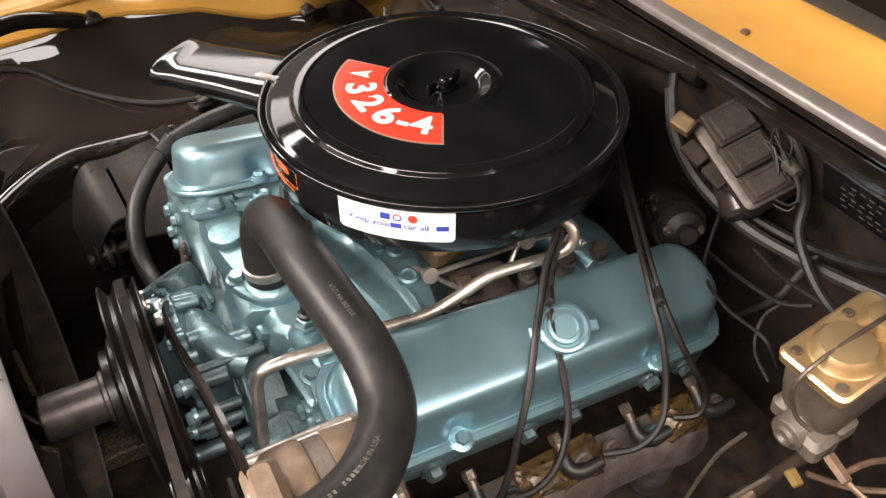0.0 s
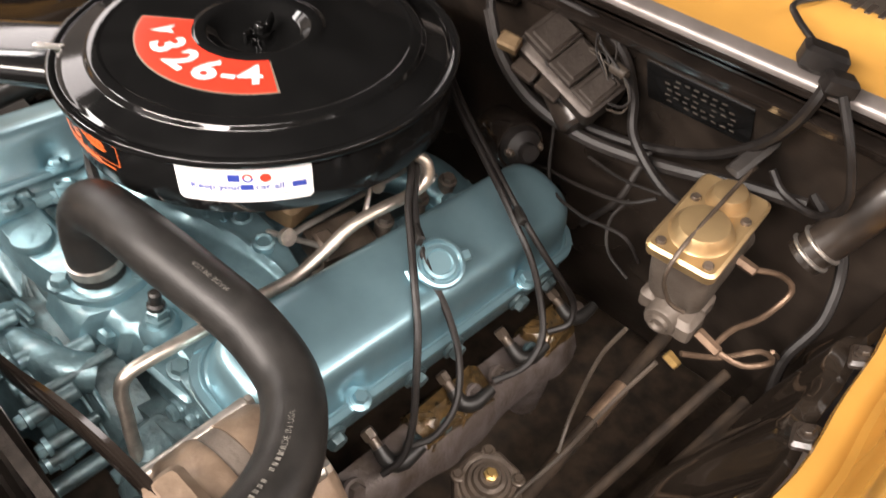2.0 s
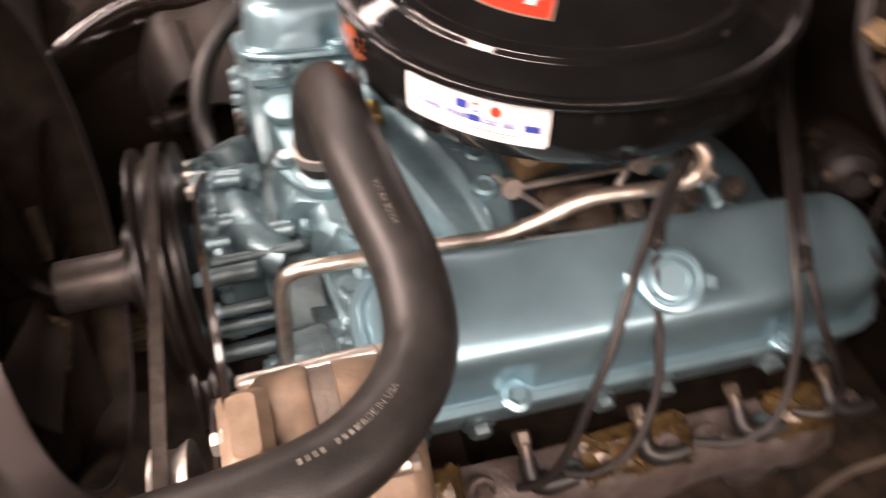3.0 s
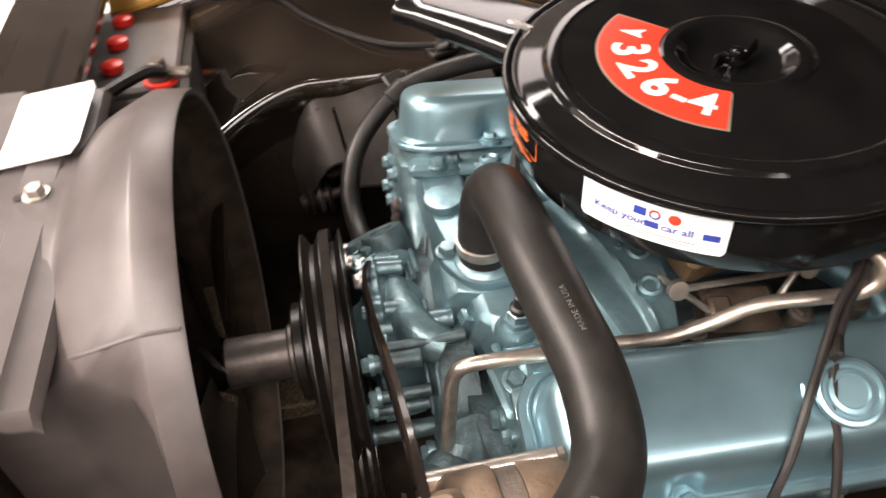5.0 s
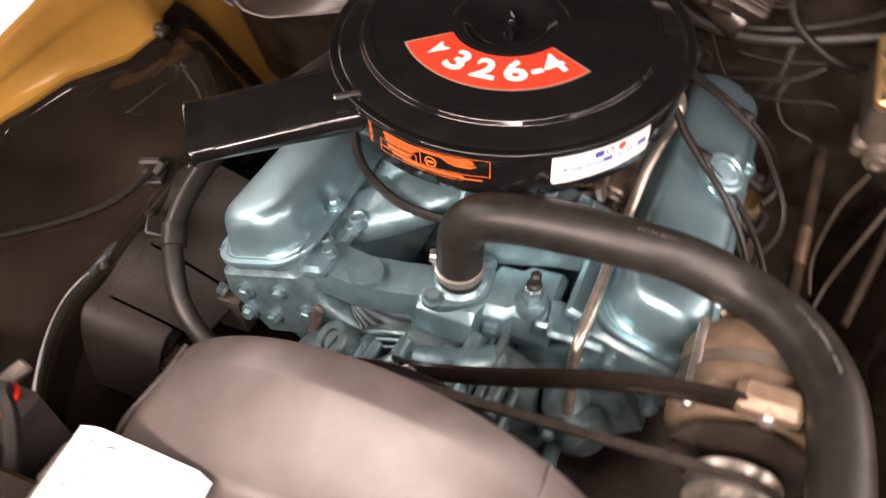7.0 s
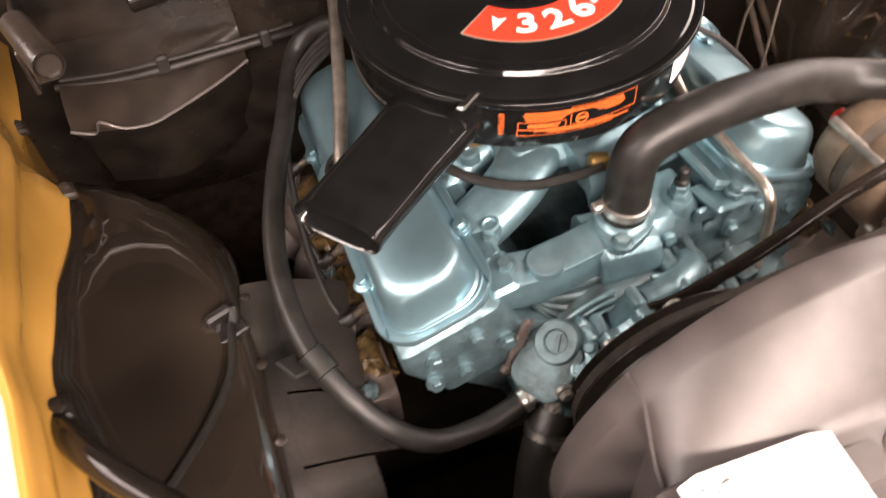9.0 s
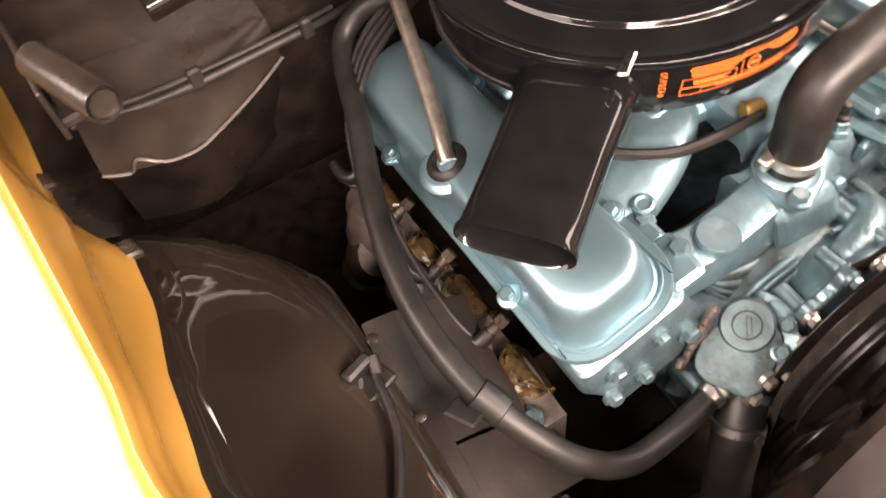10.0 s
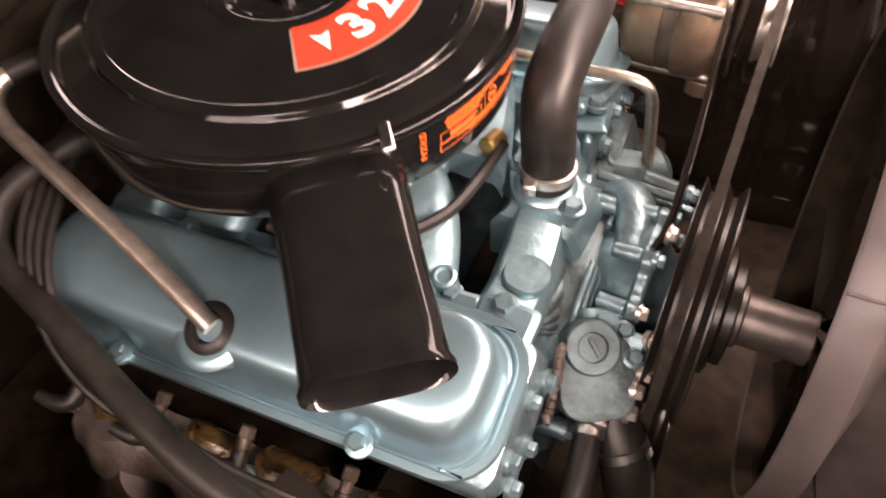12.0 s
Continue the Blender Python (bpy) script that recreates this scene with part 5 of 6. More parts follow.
part("bolt_hole_disc", b, DARK, tie, "dark disc standing for an empty bolt hole")
for y in (-0.018, -0.072):
    b = bmesh.new()
    box(b, (-0.551, y, 0.897), (0.03, 0.024, 0.022), 0, -40, 0, 0.004)
    part("retaining_tab", b, DUSTBLACK, tie, "black rubber retaining tab")
radiator = thing("radiator", (-0.655, FAN_Y, 0.46), "black finned radiator behind the shroud", "radiator")
b = bmesh.new()
box(b, (-0.655, FAN_Y, 0.66), (0.05, 0.72, 0.42), bev=0.004)
part("radiator_core", b, DUSTBLACK, radiator)
b = bmesh.new()
box(b, (-0.655, FAN_Y, 0.855), (0.07, 0.74, 0.045), bev=0.012)
part("radiator_tank", b, BODYBLACK, radiator, "black top tank")

fan = thing("cooling_fan", (-0.45, FAN_Y, FAN_Z), "engine cooling fan on a bare metal spacer", "fan")
b = bmesh.new()
rod(b, P(-0.426, 0, 0), P(-0.494, 0, 0), 0.0255, 0.0255, 36, 0.002)
lathe(b, [(0.030, 0), (0.030, 0.007), (0.028, 0.009)], along(P(-0.422, 0, 0), P(-0.5, 0, 0)), 36)
part("fan_spacer", b, SPACER, fan, "bare turned metal fan spacer")
for k in range(5):
    b = bmesh.new()
    a0 = radians(72 * k + 20)
    rows = []
    for i in range(7):
        r = 0.045 + 0.130 * i / 6
        w = 0.045 + 0.03 * i / 6
        rr = []
        for j in range(5):
            t = (j / 4 - 0.5) * w
            ang = a0 + t / r * 0.8
            rr.append((-0.497 + t * 0.55 + 0.006 * math.cos(j), FAN_Y + r * math.cos(ang), FAN_Z + r * math.sin(ang)))
        rows.append(rr)
    sheet(b, rows, 0.002)
    part("fan_blade", b, DARK, fan)


def pulley(name, at, r, w, grooves, mat, parent, label):
    prof = [(r * 0.35, 0), (r * 0.8, 0.0), (r, 0.001)]
    g = w / grooves
    for k in range(grooves):
        prof += [(r, k * g + g * 0.1), (r * 0.90, k * g + g * 0.4), (r * 0.90, k * g + g * 0.6), (r, k * g + g * 0.9)]
    prof += [(r, w), (r * 0.94, w + 0.001), (r * 0.92, w - 0.006), (r * 0.5, w - 0.008), (r * 0.45, w), (r * 0.3, w)]
    b = bmesh.new()
    lathe(b, prof, along(at, (at[0] - 1, at[1], at[2])), 96)
    return part(name, b, mat, parent, label)


ALTY, ALTZ = -0.330, 0.775
b = bmesh.new()
lathe(b, [(0.062, 0), (0.062, 0.010), (0.050, 0.014), (0.050, 0.022), (0.044, 0.024)], along(P(-0.400, 0, 0), P(-0.5, 0, 0)), 36)
part("pulley_hub", b, PULLEY, engine, "worn black pulley hub")
pulley("pump_pulley", P(-0.362, 0, 0), 0.117, 0.040, 2, PULLEY, engine, "worn black two-groove pump pulley")
pulley("crank_pulley", (-0.362, FAN_Y, 0.47), 0.088, 0.040, 2, DUSTBLACK, engine, "black crank pulley")
belt = thing("fan_belt", (-0.378, FAN_Y, 0.40), "worn dark grey vee belt", "belt")
b = bmesh.new()
# belt loop round pump, alternator and crank pulleys
circ = [(FAN_Y, FAN_Z, 0.1155), (ALTY, ALTZ, 0.0385), (FAN_Y, 0.47, 0.0865)]
pts = []
def tangent(c1, c2):
    """Outer tangent of two wheels, on the left of the way from the first to the second."""
    (y1, z1, r1), (y2, z2, r2) = c1, c2
    d = math.hypot(y2 - y1, z2 - z1)
    a = math.atan2(z2 - z1, y2 - y1) + math.acos((r1 - r2) / d) * -1
    return (y1 + r1 * math.cos(a), z1 + r1 * math.sin(a)), (y2 + r2 * math.cos(a), z2 + r2 * math.sin(a)), a
loop = [circ[0], circ[1], circ[2]]
order = loop if ((loop[1][0] - loop[0][0]) * (loop[2][1] - loop[0][1]) - (loop[1][1] - loop[0][1]) * (loop[2][0] - loop[0][0])) > 0 else loop[::-1]
tang = [tangent(order[i], order[(i + 1) % 3]) for i in range(3)]
for i in range(3):
    p0, p1, a = tang[i]
    a2 = tang[(i + 1) % 3][2]
    while a2 < a:
        a2 += 2 * math.pi
    for k in range(7):
        pts.append((p0[0] + (p1[0] - p0[0]) * k / 7, p0[1] + (p1[1] - p0[1]) * k / 7, a))
    c = order[(i + 1) % 3]
    for k in range(41):
        t = a + (a2 - a) * k / 40
        pts.append((c[0] + c[2] * math.cos(t), c[1] + c[2] * math.sin(t), t))
rings = []
for y, z, a in pts:
    rings.append([(-0.378 + dx, y + dr * math.cos(a), z + dr * math.sin(a)) for dx, dr in ((-0.0028, -0.005), (-0.0046, 0.003), (0.0046, 0.003), (0.0028, -0.005))])
skin(b, rings + [rings[0]], caps=False)
bmesh.ops.remove_doubles(b, verts=b.verts, dist=1e-6)
part("belt_loop", b, BELT, belt)

for k in range(5):
    b = bmesh.new()
    a0 = radians(72 * k - 25)
    rows = []
    for i in range(6):
        rr = 0.030 + 0.050 * i / 5
        rows.append([(-0.489 - 0.010 * j - 0.004 * i / 5, FAN_Y + rr * math.cos(a0) - (0.014 - 0.014 * j) * math.sin(a0), FAN_Z + rr * math.sin(a0) + (0.014 - 0.014 * j) * math.cos(a0)) for j in range(3)])
    sheet(b, rows, 0.003)
    part("fan_arm", b, GRAVEL if k in (1, 3) else DARK, fan, "speckled corroded fan arm" if k in (1, 3) else "")

# ---- alternator ----
alt = thing("alternator", (-0.29, ALTY, ALTZ - 0.07), "weathered cast aluminium alternator with a red terminal cap", "alternator")
AX = along((-0.222, ALTY, ALTZ), (-0.4, ALTY, ALTZ))
b = bmesh.new()
lathe(b, [(0.02, 0.0), (0.045, 0.0), (0.060, 0.006), (0.066, 0.016), (0.068, 0.045)], AX, 48)
part("rear_housing", b, ALU, alt)
b = bmesh.new()
lathe(b, [(0.0665, 0.0455), (0.0665, 0.061)], AX, 48)
part("stator_ring", b, IRON, alt, "laminated steel stator ring")
b = bmesh.new()
lathe(b, [(0.068, 0.0615), (0.070, 0.066), (0.069, 0.092), (0.060, 0.104), (0.042, 0.110), (0.018, 0.112)], AX, 48)
box(b, (-0.322, ALTY - 0.005, ALTZ + 0.073), (0.03, 0.055, 0.024), 0, 0, 0, 0.007)
box(b, (-0.318, ALTY + 0.01, ALTZ - 0.076), (0.03, 0.05, 0.03), 0, 0, 0, 0.007)
part("front_housing", b, ALU, alt)
for a in (35, 125, 215, 305):
    b = bmesh.new()
    q = (ALTY + 0.066 * math.cos(radians(a)), ALTZ + 0.066 * math.sin(radians(a)))
    rod(b, (-0.235, *q), (-0.328, *q), 0.006, n=12)
    hexbolt(b, (-0.235, *q), (1, 0, 0), 0.010, 0.005, False)
    part("through_bolt", b, STEELB, alt)
b = bmesh.new()
rod(b, (-0.240, -0.305, 0.795), (-0.212, -0.300, 0.797), 0.012, 0.011, 20, 0.003)
part("terminal_cap", b, REDP, alt, "red plastic terminal cap")
pulley("alternator_pulley", (-0.362, ALTY, ALTZ), 0.040, 0.024, 1, STEELB, alt, "steel alternator pulley")
b = bmesh.new()
lathe(b, [(0.018, 0), (0.060, 0.001), (0.061, 0.004), (0.03, 0.006)], along((-0.340, ALTY, ALTZ), (-0.5, ALTY, ALTZ)), 32)
part("cooling_fan_disc", b, DUSTBLACK, alt)
brace = thing("alternator_brace", (-0.352, -0.02, 0.745), "black steel alternator adjusting brace", "bracket")
b = bmesh.new()
line = spline([(-0.340, 0.0, 0.744), (-0.346, -0.03, 0.756), (-0.344, -0.11, 0.788), (-0.338, -0.19, 0.822), (-0.334, -0.25, 0.840), (-0.331, -0.31, 0.848), (-0.330, -0.37, 0.843), (-0.330, -0.40, 0.835)], 0.01)
rings = []
for p, s_, u_ in frames_of(line):
    rings.append([p + Vector((dx, 0, 0)) + u_ * dz for dx, dz in ((-0.003, -0.009), (-0.002, -0.011), (0.002, -0.011), (0.003, -0.009), (0.003, 0.009), (0.002, 0.011), (-0.002, 0.011), (-0.003, 0.009))])
skin(b, rings)
part("brace_bar", b, BODYBLACK, brace)
for p in ((-0.348, -0.02, 0.752), (-0.334, -0.335, 0.846)):
    b = bmesh.new()
    hexbolt(b, p, (-1, 0, 0), 0.013, 0.008)
    part("brace_bolt", b, STEELB, brace)

# ---- exhaust manifolds ----
def exhaust(side, front):
    """A cast log: flat-sided bar with a lip, waisted between the ports, oily lumps where it meets the head."""
    t = thing("exhaust_manifold", (front + 0.22, EC + side * 0.31, 0.55), "grey cast iron exhaust manifold with oily rust stains", "exhaust manifold", "exhaust manifolds")
    ports = (0.075, 0.185, 0.265, 0.375) if side > 0 else (0.035, 0.205, 0.245, 0.395)
    b = bmesh.new()
    rings = []
    for k in range(45):
        x = 0.015 + 0.41 * k / 44
        f = max(math.exp(-((x - q) / 0.030) ** 2) for q in ports)
        z0 = 0.622 - 0.085 * x
        yo, yi, h = (0.318 + 0.022 * f, 0.272, 0.020 + 0.010 * f) if side > 0 else (0.312 + 0.006 * f, 0.272, 0.016 + 0.004 * f)
        sec = ((yi, z0 + h), (yo - 0.014, z0 + h * 0.9), (yo - 0.004, z0 + h * 0.5), (yo, z0), (yo + 0.004, z0 - 0.012), (yo + 0.003, z0 - 0.034 - 0.006 * f), (yo - 0.006, z0 - 0.042 - 0.008 * f), (yi, z0 - 0.040))
        rings.append([(front + x, EC + side * y, z) for y, z in sec])
    skin(b, rings)
    part("manifold_log", b, RUSTIRON, t)
    b = bmesh.new()
    if side < 0:
        tube(b, [(front + 0.36, EC - 0.290, 0.565), (front + 0.39, EC - 0.285, 0.53), (front + 0.40, EC - 0.27, 0.44)], 0.024, 14)
    else:
        tube(b, [(front + 0.34, EC + side * 0.318, 0.565), (front + 0.37, EC + side * 0.325, 0.535), (front + 0.385, EC + side * 0.322, 0.48), (front + 0.40, EC + side * 0.30, 0.42)], 0.030, 16)
        lathe(b, [(0.040, 0), (0.042, 0.004), (0.042, 0.012), (0.034, 0.014)], along((front + 0.385, EC + side * 0.322, 0.49), (front + 0.39, EC + side * 0.318, 0.46)), 24)
    part("manifold_outlet", b, RUSTIRON, t, "cast outlet elbow")
    rnd = random.Random(7 + side)
    for k, x in enumerate(ports):
        b = bmesh.new()
        z = 0.640 - 0.085 * x
        M = Matrix.Translation((front + x, EC + side * 0.292, z)) @ rot(side * -32)
        rings = []
        for q, (w, d, r) in ((-0.020, (0.062, 0.044, 0.006)), (-0.004, (0.066, 0.046, 0.007)), (0.004, (0.064, 0.044, 0.008)), (0.009, (0.050, 0.034, 0.010)), (0.014, (0.040, 0.026, 0.008)), (0.016, (0.026, 0.016, 0.006))):
            rings.append([(px + rnd.uniform(-0.0022, 0.0022), py + rnd.uniform(-0.0022, 0.0022), q + rnd.uniform(-0.0025, 0.0025)) for px, py, _ in rrect(w, d, r, q, 6)])
        skin(b, rings, m=M)
        part("port_flange", b, OILRUST, t, "brown oily port flange")
        for dx in (-0.045, 0.045):
            b = bmesh.new()
            hexbolt(b, (front + x + dx, EC + side * 0.300, z + 0.006), (0, side, 0.55), 0.015, 0.010)
            part("manifold_bolt", b, BLUEDIRTSHADE if dx < 0 else RUSTIRON, t)
    return t


exhaust(-1, -0.247)
exhaust(1, -0.292)

# spark plugs with boots
def plug(side, x, z):
    t = thing("spark_plug", (x, EC + side * 0.285, z), "spark plug with a black rubber boot", "spark plug", "spark plugs")
    b = bmesh.new()
    a = Vector((x, EC + side * 0.275, z + 0.004))
    d = Vector((0, side * 0.86, -0.5))
    rod(b, a, a + d * 0.030, 0.006, 0.005, 12)
    part("plug_insulator", b, GREASE, t)
    b = bmesh.new()
    rod(b, a - d * 0.006, a + d * 0.006, 0.0075, 0.0075, 6)
    part("plug_hex", b, GREASE, t)
    b = bmesh.new()
    tube(b, [a + d * 0.016, a + d * 0.034, a + d * 0.044 + Vector((0.012, 0, 0.004)), a + d * 0.046 + Vector((0.034, 0, 0.010))], 0.0085, 12, radii=[0.0075, 0.009, 0.0085, 0.006])
    part("plug_boot", b, RUBBER, t, "black angled rubber boot")
    return t


for x in (-0.125, -0.02, 0.075, 0.17):
    plug(-1, x, 0.66 - 0.08 * (x + 0.136))
for x in (-0.17, -0.065, 0.03, 0.125):
    plug(1, x, 0.66 - 0.08 * (x + 0.136))


def wire(name, pts, r, mat, label, category="wire", group=""):
    b = bmesh.new()
    tube(b, pts, r, 8, 0.008)
    return solo(name, b, mat, pts[0], label, category, group)


# driver's bank leads, hung over the cover
LEAD = "black ignition lead hung over the valve cover"
for pts in ([(0.06, -0.13, 0.85), (0.035, -0.180, 0.845), (0.006, -0.207, 0.826), (-0.020, -0.238, 0.808), (-0.040, -0.262, 0.796), (-0.062, -0.290, 0.768), (-0.085, -0.312, 0.735), (-0.100, -0.325, 0.700), (-0.120, -0.333, 0.668), (-0.140, -0.325, 0.650)],
            [(0.066, -0.13, 0.848), (0.042, -0.180, 0.842), (0.014, -0.207, 0.823), (-0.008, -0.238, 0.803), (-0.018, -0.262, 0.788), (-0.021, -0.290, 0.757), (-0.030, -0.316, 0.722), (-0.052, -0.336, 0.690), (-0.080, -0.337, 0.665), (-0.100, -0.325, 0.655)],
            [(0.172, -0.09, 0.868), (0.163, -0.112, 0.848), (0.150, -0.145, 0.830), (0.132, -0.190, 0.815), (0.112, -0.235, 0.803), (0.100, -0.268, 0.786), (0.094, -0.298, 0.760), (0.088, -0.322, 0.722), (0.072, -0.343, 0.690), (0.045, -0.346, 0.668), (0.015, -0.330, 0.655)],
            [(0.177, -0.09, 0.870), (0.169, -0.112, 0.850), (0.157, -0.145, 0.831), (0.140, -0.190, 0.815), (0.121, -0.235, 0.802), (0.112, -0.268, 0.785), (0.116, -0.302, 0.750), (0.132, -0.320, 0.712), (0.148, -0.330, 0.675), (0.140, -0.336, 0.650), (0.120, -0.322, 0.640)]):
    wire("ignition_lead", pts, 0.0038, WIRE, LEAD, "ignition lead", "ignition leads")
for x, y, z in ((-0.006, -0.232, 0.812), (0.107, -0.268, 0.790)):
    b = bmesh.new()
    box(b, (x, y, z), (0.022, 0.008, 0.012), 30, 0, 60, 0.002)
    solo("lead_clip", b, RUBBER, (x, y, z), "black clip joining two ignition leads", "clip", "lead clips")
for k in range(4):
    wire("ignition_lead", [(0.160, 0.03 + 0.012 * k, 0.822), (0.172 - 0.006 * k, 0.10 + 0.006 * k, 0.828), (0.168 - 0.010 * k, 0.175, 0.815), (0.150 - 0.014 * k, 0.235 + 0.004 * k, 0.785), (0.105 - 0.016 * k, 0.280 + 0.002 * k, 0.742), (0.055 - 0.034 * k, 0.301, 0.706 - 0.004 * k), (0.005 - 0.045 * k, 0.300, 0.674), (-0.025 - 0.045 * k, 0.292, 0.655)], 0.0038, WIRE, "black ignition lead beside the heater hose", "ignition lead", "ignition leads")

# vacuum hose under the air cleaner
wire("vacuum_hose", [(-0.19, -0.02, 0.805), (-0.185, 0.02, 0.798), (-0.175, 0.07, 0.796), (-0.150, 0.12, 0.806), (-0.11, 0.15, 0.815), (-0.06, 0.155, 0.82)], 0.0058, RUBBER, "black rubber vacuum hose under the air cleaner", "hose")
b = bmesh.new()
rod(b, (-0.183, -0.028, 0.803), (-0.178, -0.008, 0.806), 0.010, 0.009)
solo("vacuum_switch", b, BRASS, (-0.18, -0.02, 0.80), "brass vacuum fitting on the manifold", "fitting")

# ---- brake master cylinder ----
mc = thing("brake_master_cylinder", (0.18, -0.43, 0.75), "cast iron brake master cylinder with a gold plated lid", "master cylinder")
MM = Matrix.Translation((0.182, -0.430, 0.840)) @ rot(0, -9, 3)
b = bmesh.new()
skin(b, [rrect(0.112, 0.066, 0.008, -0.012, 4), rrect(0.116, 0.070, 0.008, -0.010, 4), rrect(0.116, 0.070, 0.008, -0.006, 4), rrect(0.118, 0.072, 0.009, -0.004, 4), rrect(0.118, 0.072, 0.009, 0.0, 4), rrect(0.112, 0.066, 0.007, 0.0025, 4), rrect(0.106, 0.060, 0.006, 0.0015, 4)], m=MM)
mlid = part("lid", b, GOLD, mc, "gold cadmium plated lid")
b = bmesh.new()
for x, r in ((-0.010, 0.029), (0.040, 0.020)):
    lathe(b, [(r * 1.08, 0.001), (r * 1.0, 0.003), (r * 0.94, 0.009), (r * 0.80, 0.0145), (r * 0.5, 0.0165), (0.0, 0.0170)], MM @ Matrix.Translation((x - 0.005, 0, 0)), 32)
part("lid_dome", b, GOLD, mlid, "raised dome")
for x, y in ((-0.047, -0.024), (-0.047, 0.024), (0.020, 0.026), (0.020, -0.026)):
    b = bmesh.new()
    lathe(b, [(0.0052, 0.001), (0.0052, 0.0035), (0.004, 0.005)], MM @ Matrix.Translation((x, y, 0)), 12)
    part("lid_screw", b, GREASE, mlid)
b = bmesh.new()
skin(b, [rrect(0.106, 0.062, 0.010, -0.011, 5), rrect(0.106, 0.062, 0.011, -0.018, 5), rrect(0.104, 0.061, 0.012, -0.050, 5, 0.001), rrect(0.100, 0.058, 0.014, -0.076, 5, 0.002), rrect(0.094, 0.052, 0.016, -0.086, 5, 0.003), rrect(0.090, 0.044, 0.014, -0.092, 5, 0.003), rrect(0.088, 0.040, 0.010, -0.102, 5, 0.003)], m=MM)
part("reservoir_body", b, IRON, mc, "weathered grey cast iron body")
b = bmesh.new()
lathe(b, [(0.005, -0.002), (0.007, -0.006), (0.010, -0.006), (0.011, -0.002), (0.0165, -0.001), (0.0180, 0.002), (0.0180, 0.016), (0.0225, 0.022), (0.0240, 0.060), (0.023, 0.10), (0.026, 0.150), (0.020, 0.155)], along(MM @ Vector((-0.062, 0.0, -0.092)), MM @ Vector((0.10, 0.0, -0.092))), 28)
part("cylinder_bore", b, IRON, mc)
for at, size in (((-0.044, -0.020, -0.096), (0.034, 0.026, 0.030)), ((-0.012, -0.018, -0.100), (0.030, 0.024, 0.026)), ((-0.030, 0.022, -0.092), (0.040, 0.020, 0.028))):
    b = bmesh.new()
    box(b, MM @ Vector(at), size, 0, -9, 0, 0.006)
    part("port_boss", b, IRON, mc)
b = bmesh.new()
tube(b, [MM @ Vector(p) for p in ((0.085, -0.002, 0.008), (0.06, -0.002, 0.016), (0.0, 0.0, 0.0165), (-0.045, 0.002, 0.012), (-0.066, 0.003, 0.002), (-0.070, 0.003, -0.02), (-0.066, -0.006, -0.05), (-0.06, -0.02, -0.06))], 0.0023, 8, 0.006)
part("bail_wire", b, GREASE, mc, "rusty steel bail wire over the lid")
for p, q in (((-0.045, -0.034, -0.098), (-0.05, -0.062, -0.104)), ((0.03, -0.024, -0.06), (0.03, -0.05, -0.066)), ((-0.075, -0.02, -0.115), (-0.078, -0.036, -0.12))):
    b = bmesh.new()
    rod(b, MM @ Vector(p), MM @ Vector(q), 0.0066, 0.0060, 6)
    part("brake_fitting", b, BRASS if p[0] < -0.07 else COPPER, mc, "tarnished brake line nut")
wire("brake_line", [MM @ Vector(p) for p in ((-0.05, -0.055, -0.103), (-0.045, -0.085, -0.11), (-0.02, -0.105, -0.115), (-0.005, -0.09, -0.13), (-0.03, -0.06, -0.14), (-0.06, -0.03, -0.125))], 0.0032, COPPER, "looped copper brake line", "brake line", "brake lines")
wire("brake_line", [MM @ Vector(p) for p in ((0.03, -0.045, -0.065), (0.045, -0.07, -0.07), (0.05, -0.085, -0.09), (0.02, -0.075, -0.11), (-0.02, -0.06, -0.10), (-0.045, -0.055, -0.10))], 0.0032, COPPER, "looped copper brake line", "brake line", "brake lines")
wire("brake_line", [MM @ Vector(p) for p in ((-0.005, -0.10, -0.12), (0.03, -0.115, -0.17), (0.08, -0.12, -0.19), (0.11, -0.13, -0.12), (0.12, -0.12, -0.02))], 0.0022, COPPER, "thin copper brake line", "brake line", "brake lines")
b = bmesh.new()
box(b, MM @ Vector((0.085, 0.004, 0.020)), (0.055, 0.020, 0.010), 0, -35, -20, 0.004)
solo("rubber_strap", b, OLDRUB, MM @ Vector((0.085, 0.004, 0.014)), "grey rubber strap on the lid wire", "strap")

# ---- firewall furniture ----
wire("loose_wire", [(0.236, -0.478, 0.980), (0.228, -0.505, 0.94), (0.235, -0.52, 0.89), (0.255, -0.50, 0.85), (0.27, -0.46, 0.845), (0.275, -0.44, 0.86)], 0.0042, WIRE, "black wire looping down from the connector", "wire", "loose wires")
duct = thing("vent_tube", (0.24, -0.515, 0.81), "dark vent tube with wire rings by the firewall", "tube")
b = bmesh.new()
tube(b, [(0.235, -0.508, 0.815), (0.25, -0.525, 0.85), (0.265, -0.545, 0.90), (0.30, -0.57, 0.94)], 0.020, 18)
part("tube_body", b, DUSTBLACK, duct)
for k in (0.006, 0.018):
    b = bmesh.new()
    lathe(b, [(0.0205, 0), (0.0225, 0.001), (0.0225, 0.003), (0.0205, 0.004)], along((0.235 + k * 0.4, -0.508 - k * 0.45, 0.815 + k * 0.9), (0.25, -0.525, 0.85)), 24)
    part("wire_ring", b, STEELB, duct, "steel wire ring")
wm = thing("wiper_motor", (0.26, -0.21, 0.87), "dusty grey wiper motor with wiring", "wiper motor")
WM = Matrix.Translation((0.247, -0.210, 0.884)) @ rot(22, -26, -14) @ Matrix.Scale(0.80, 4)
b = bmesh.new()
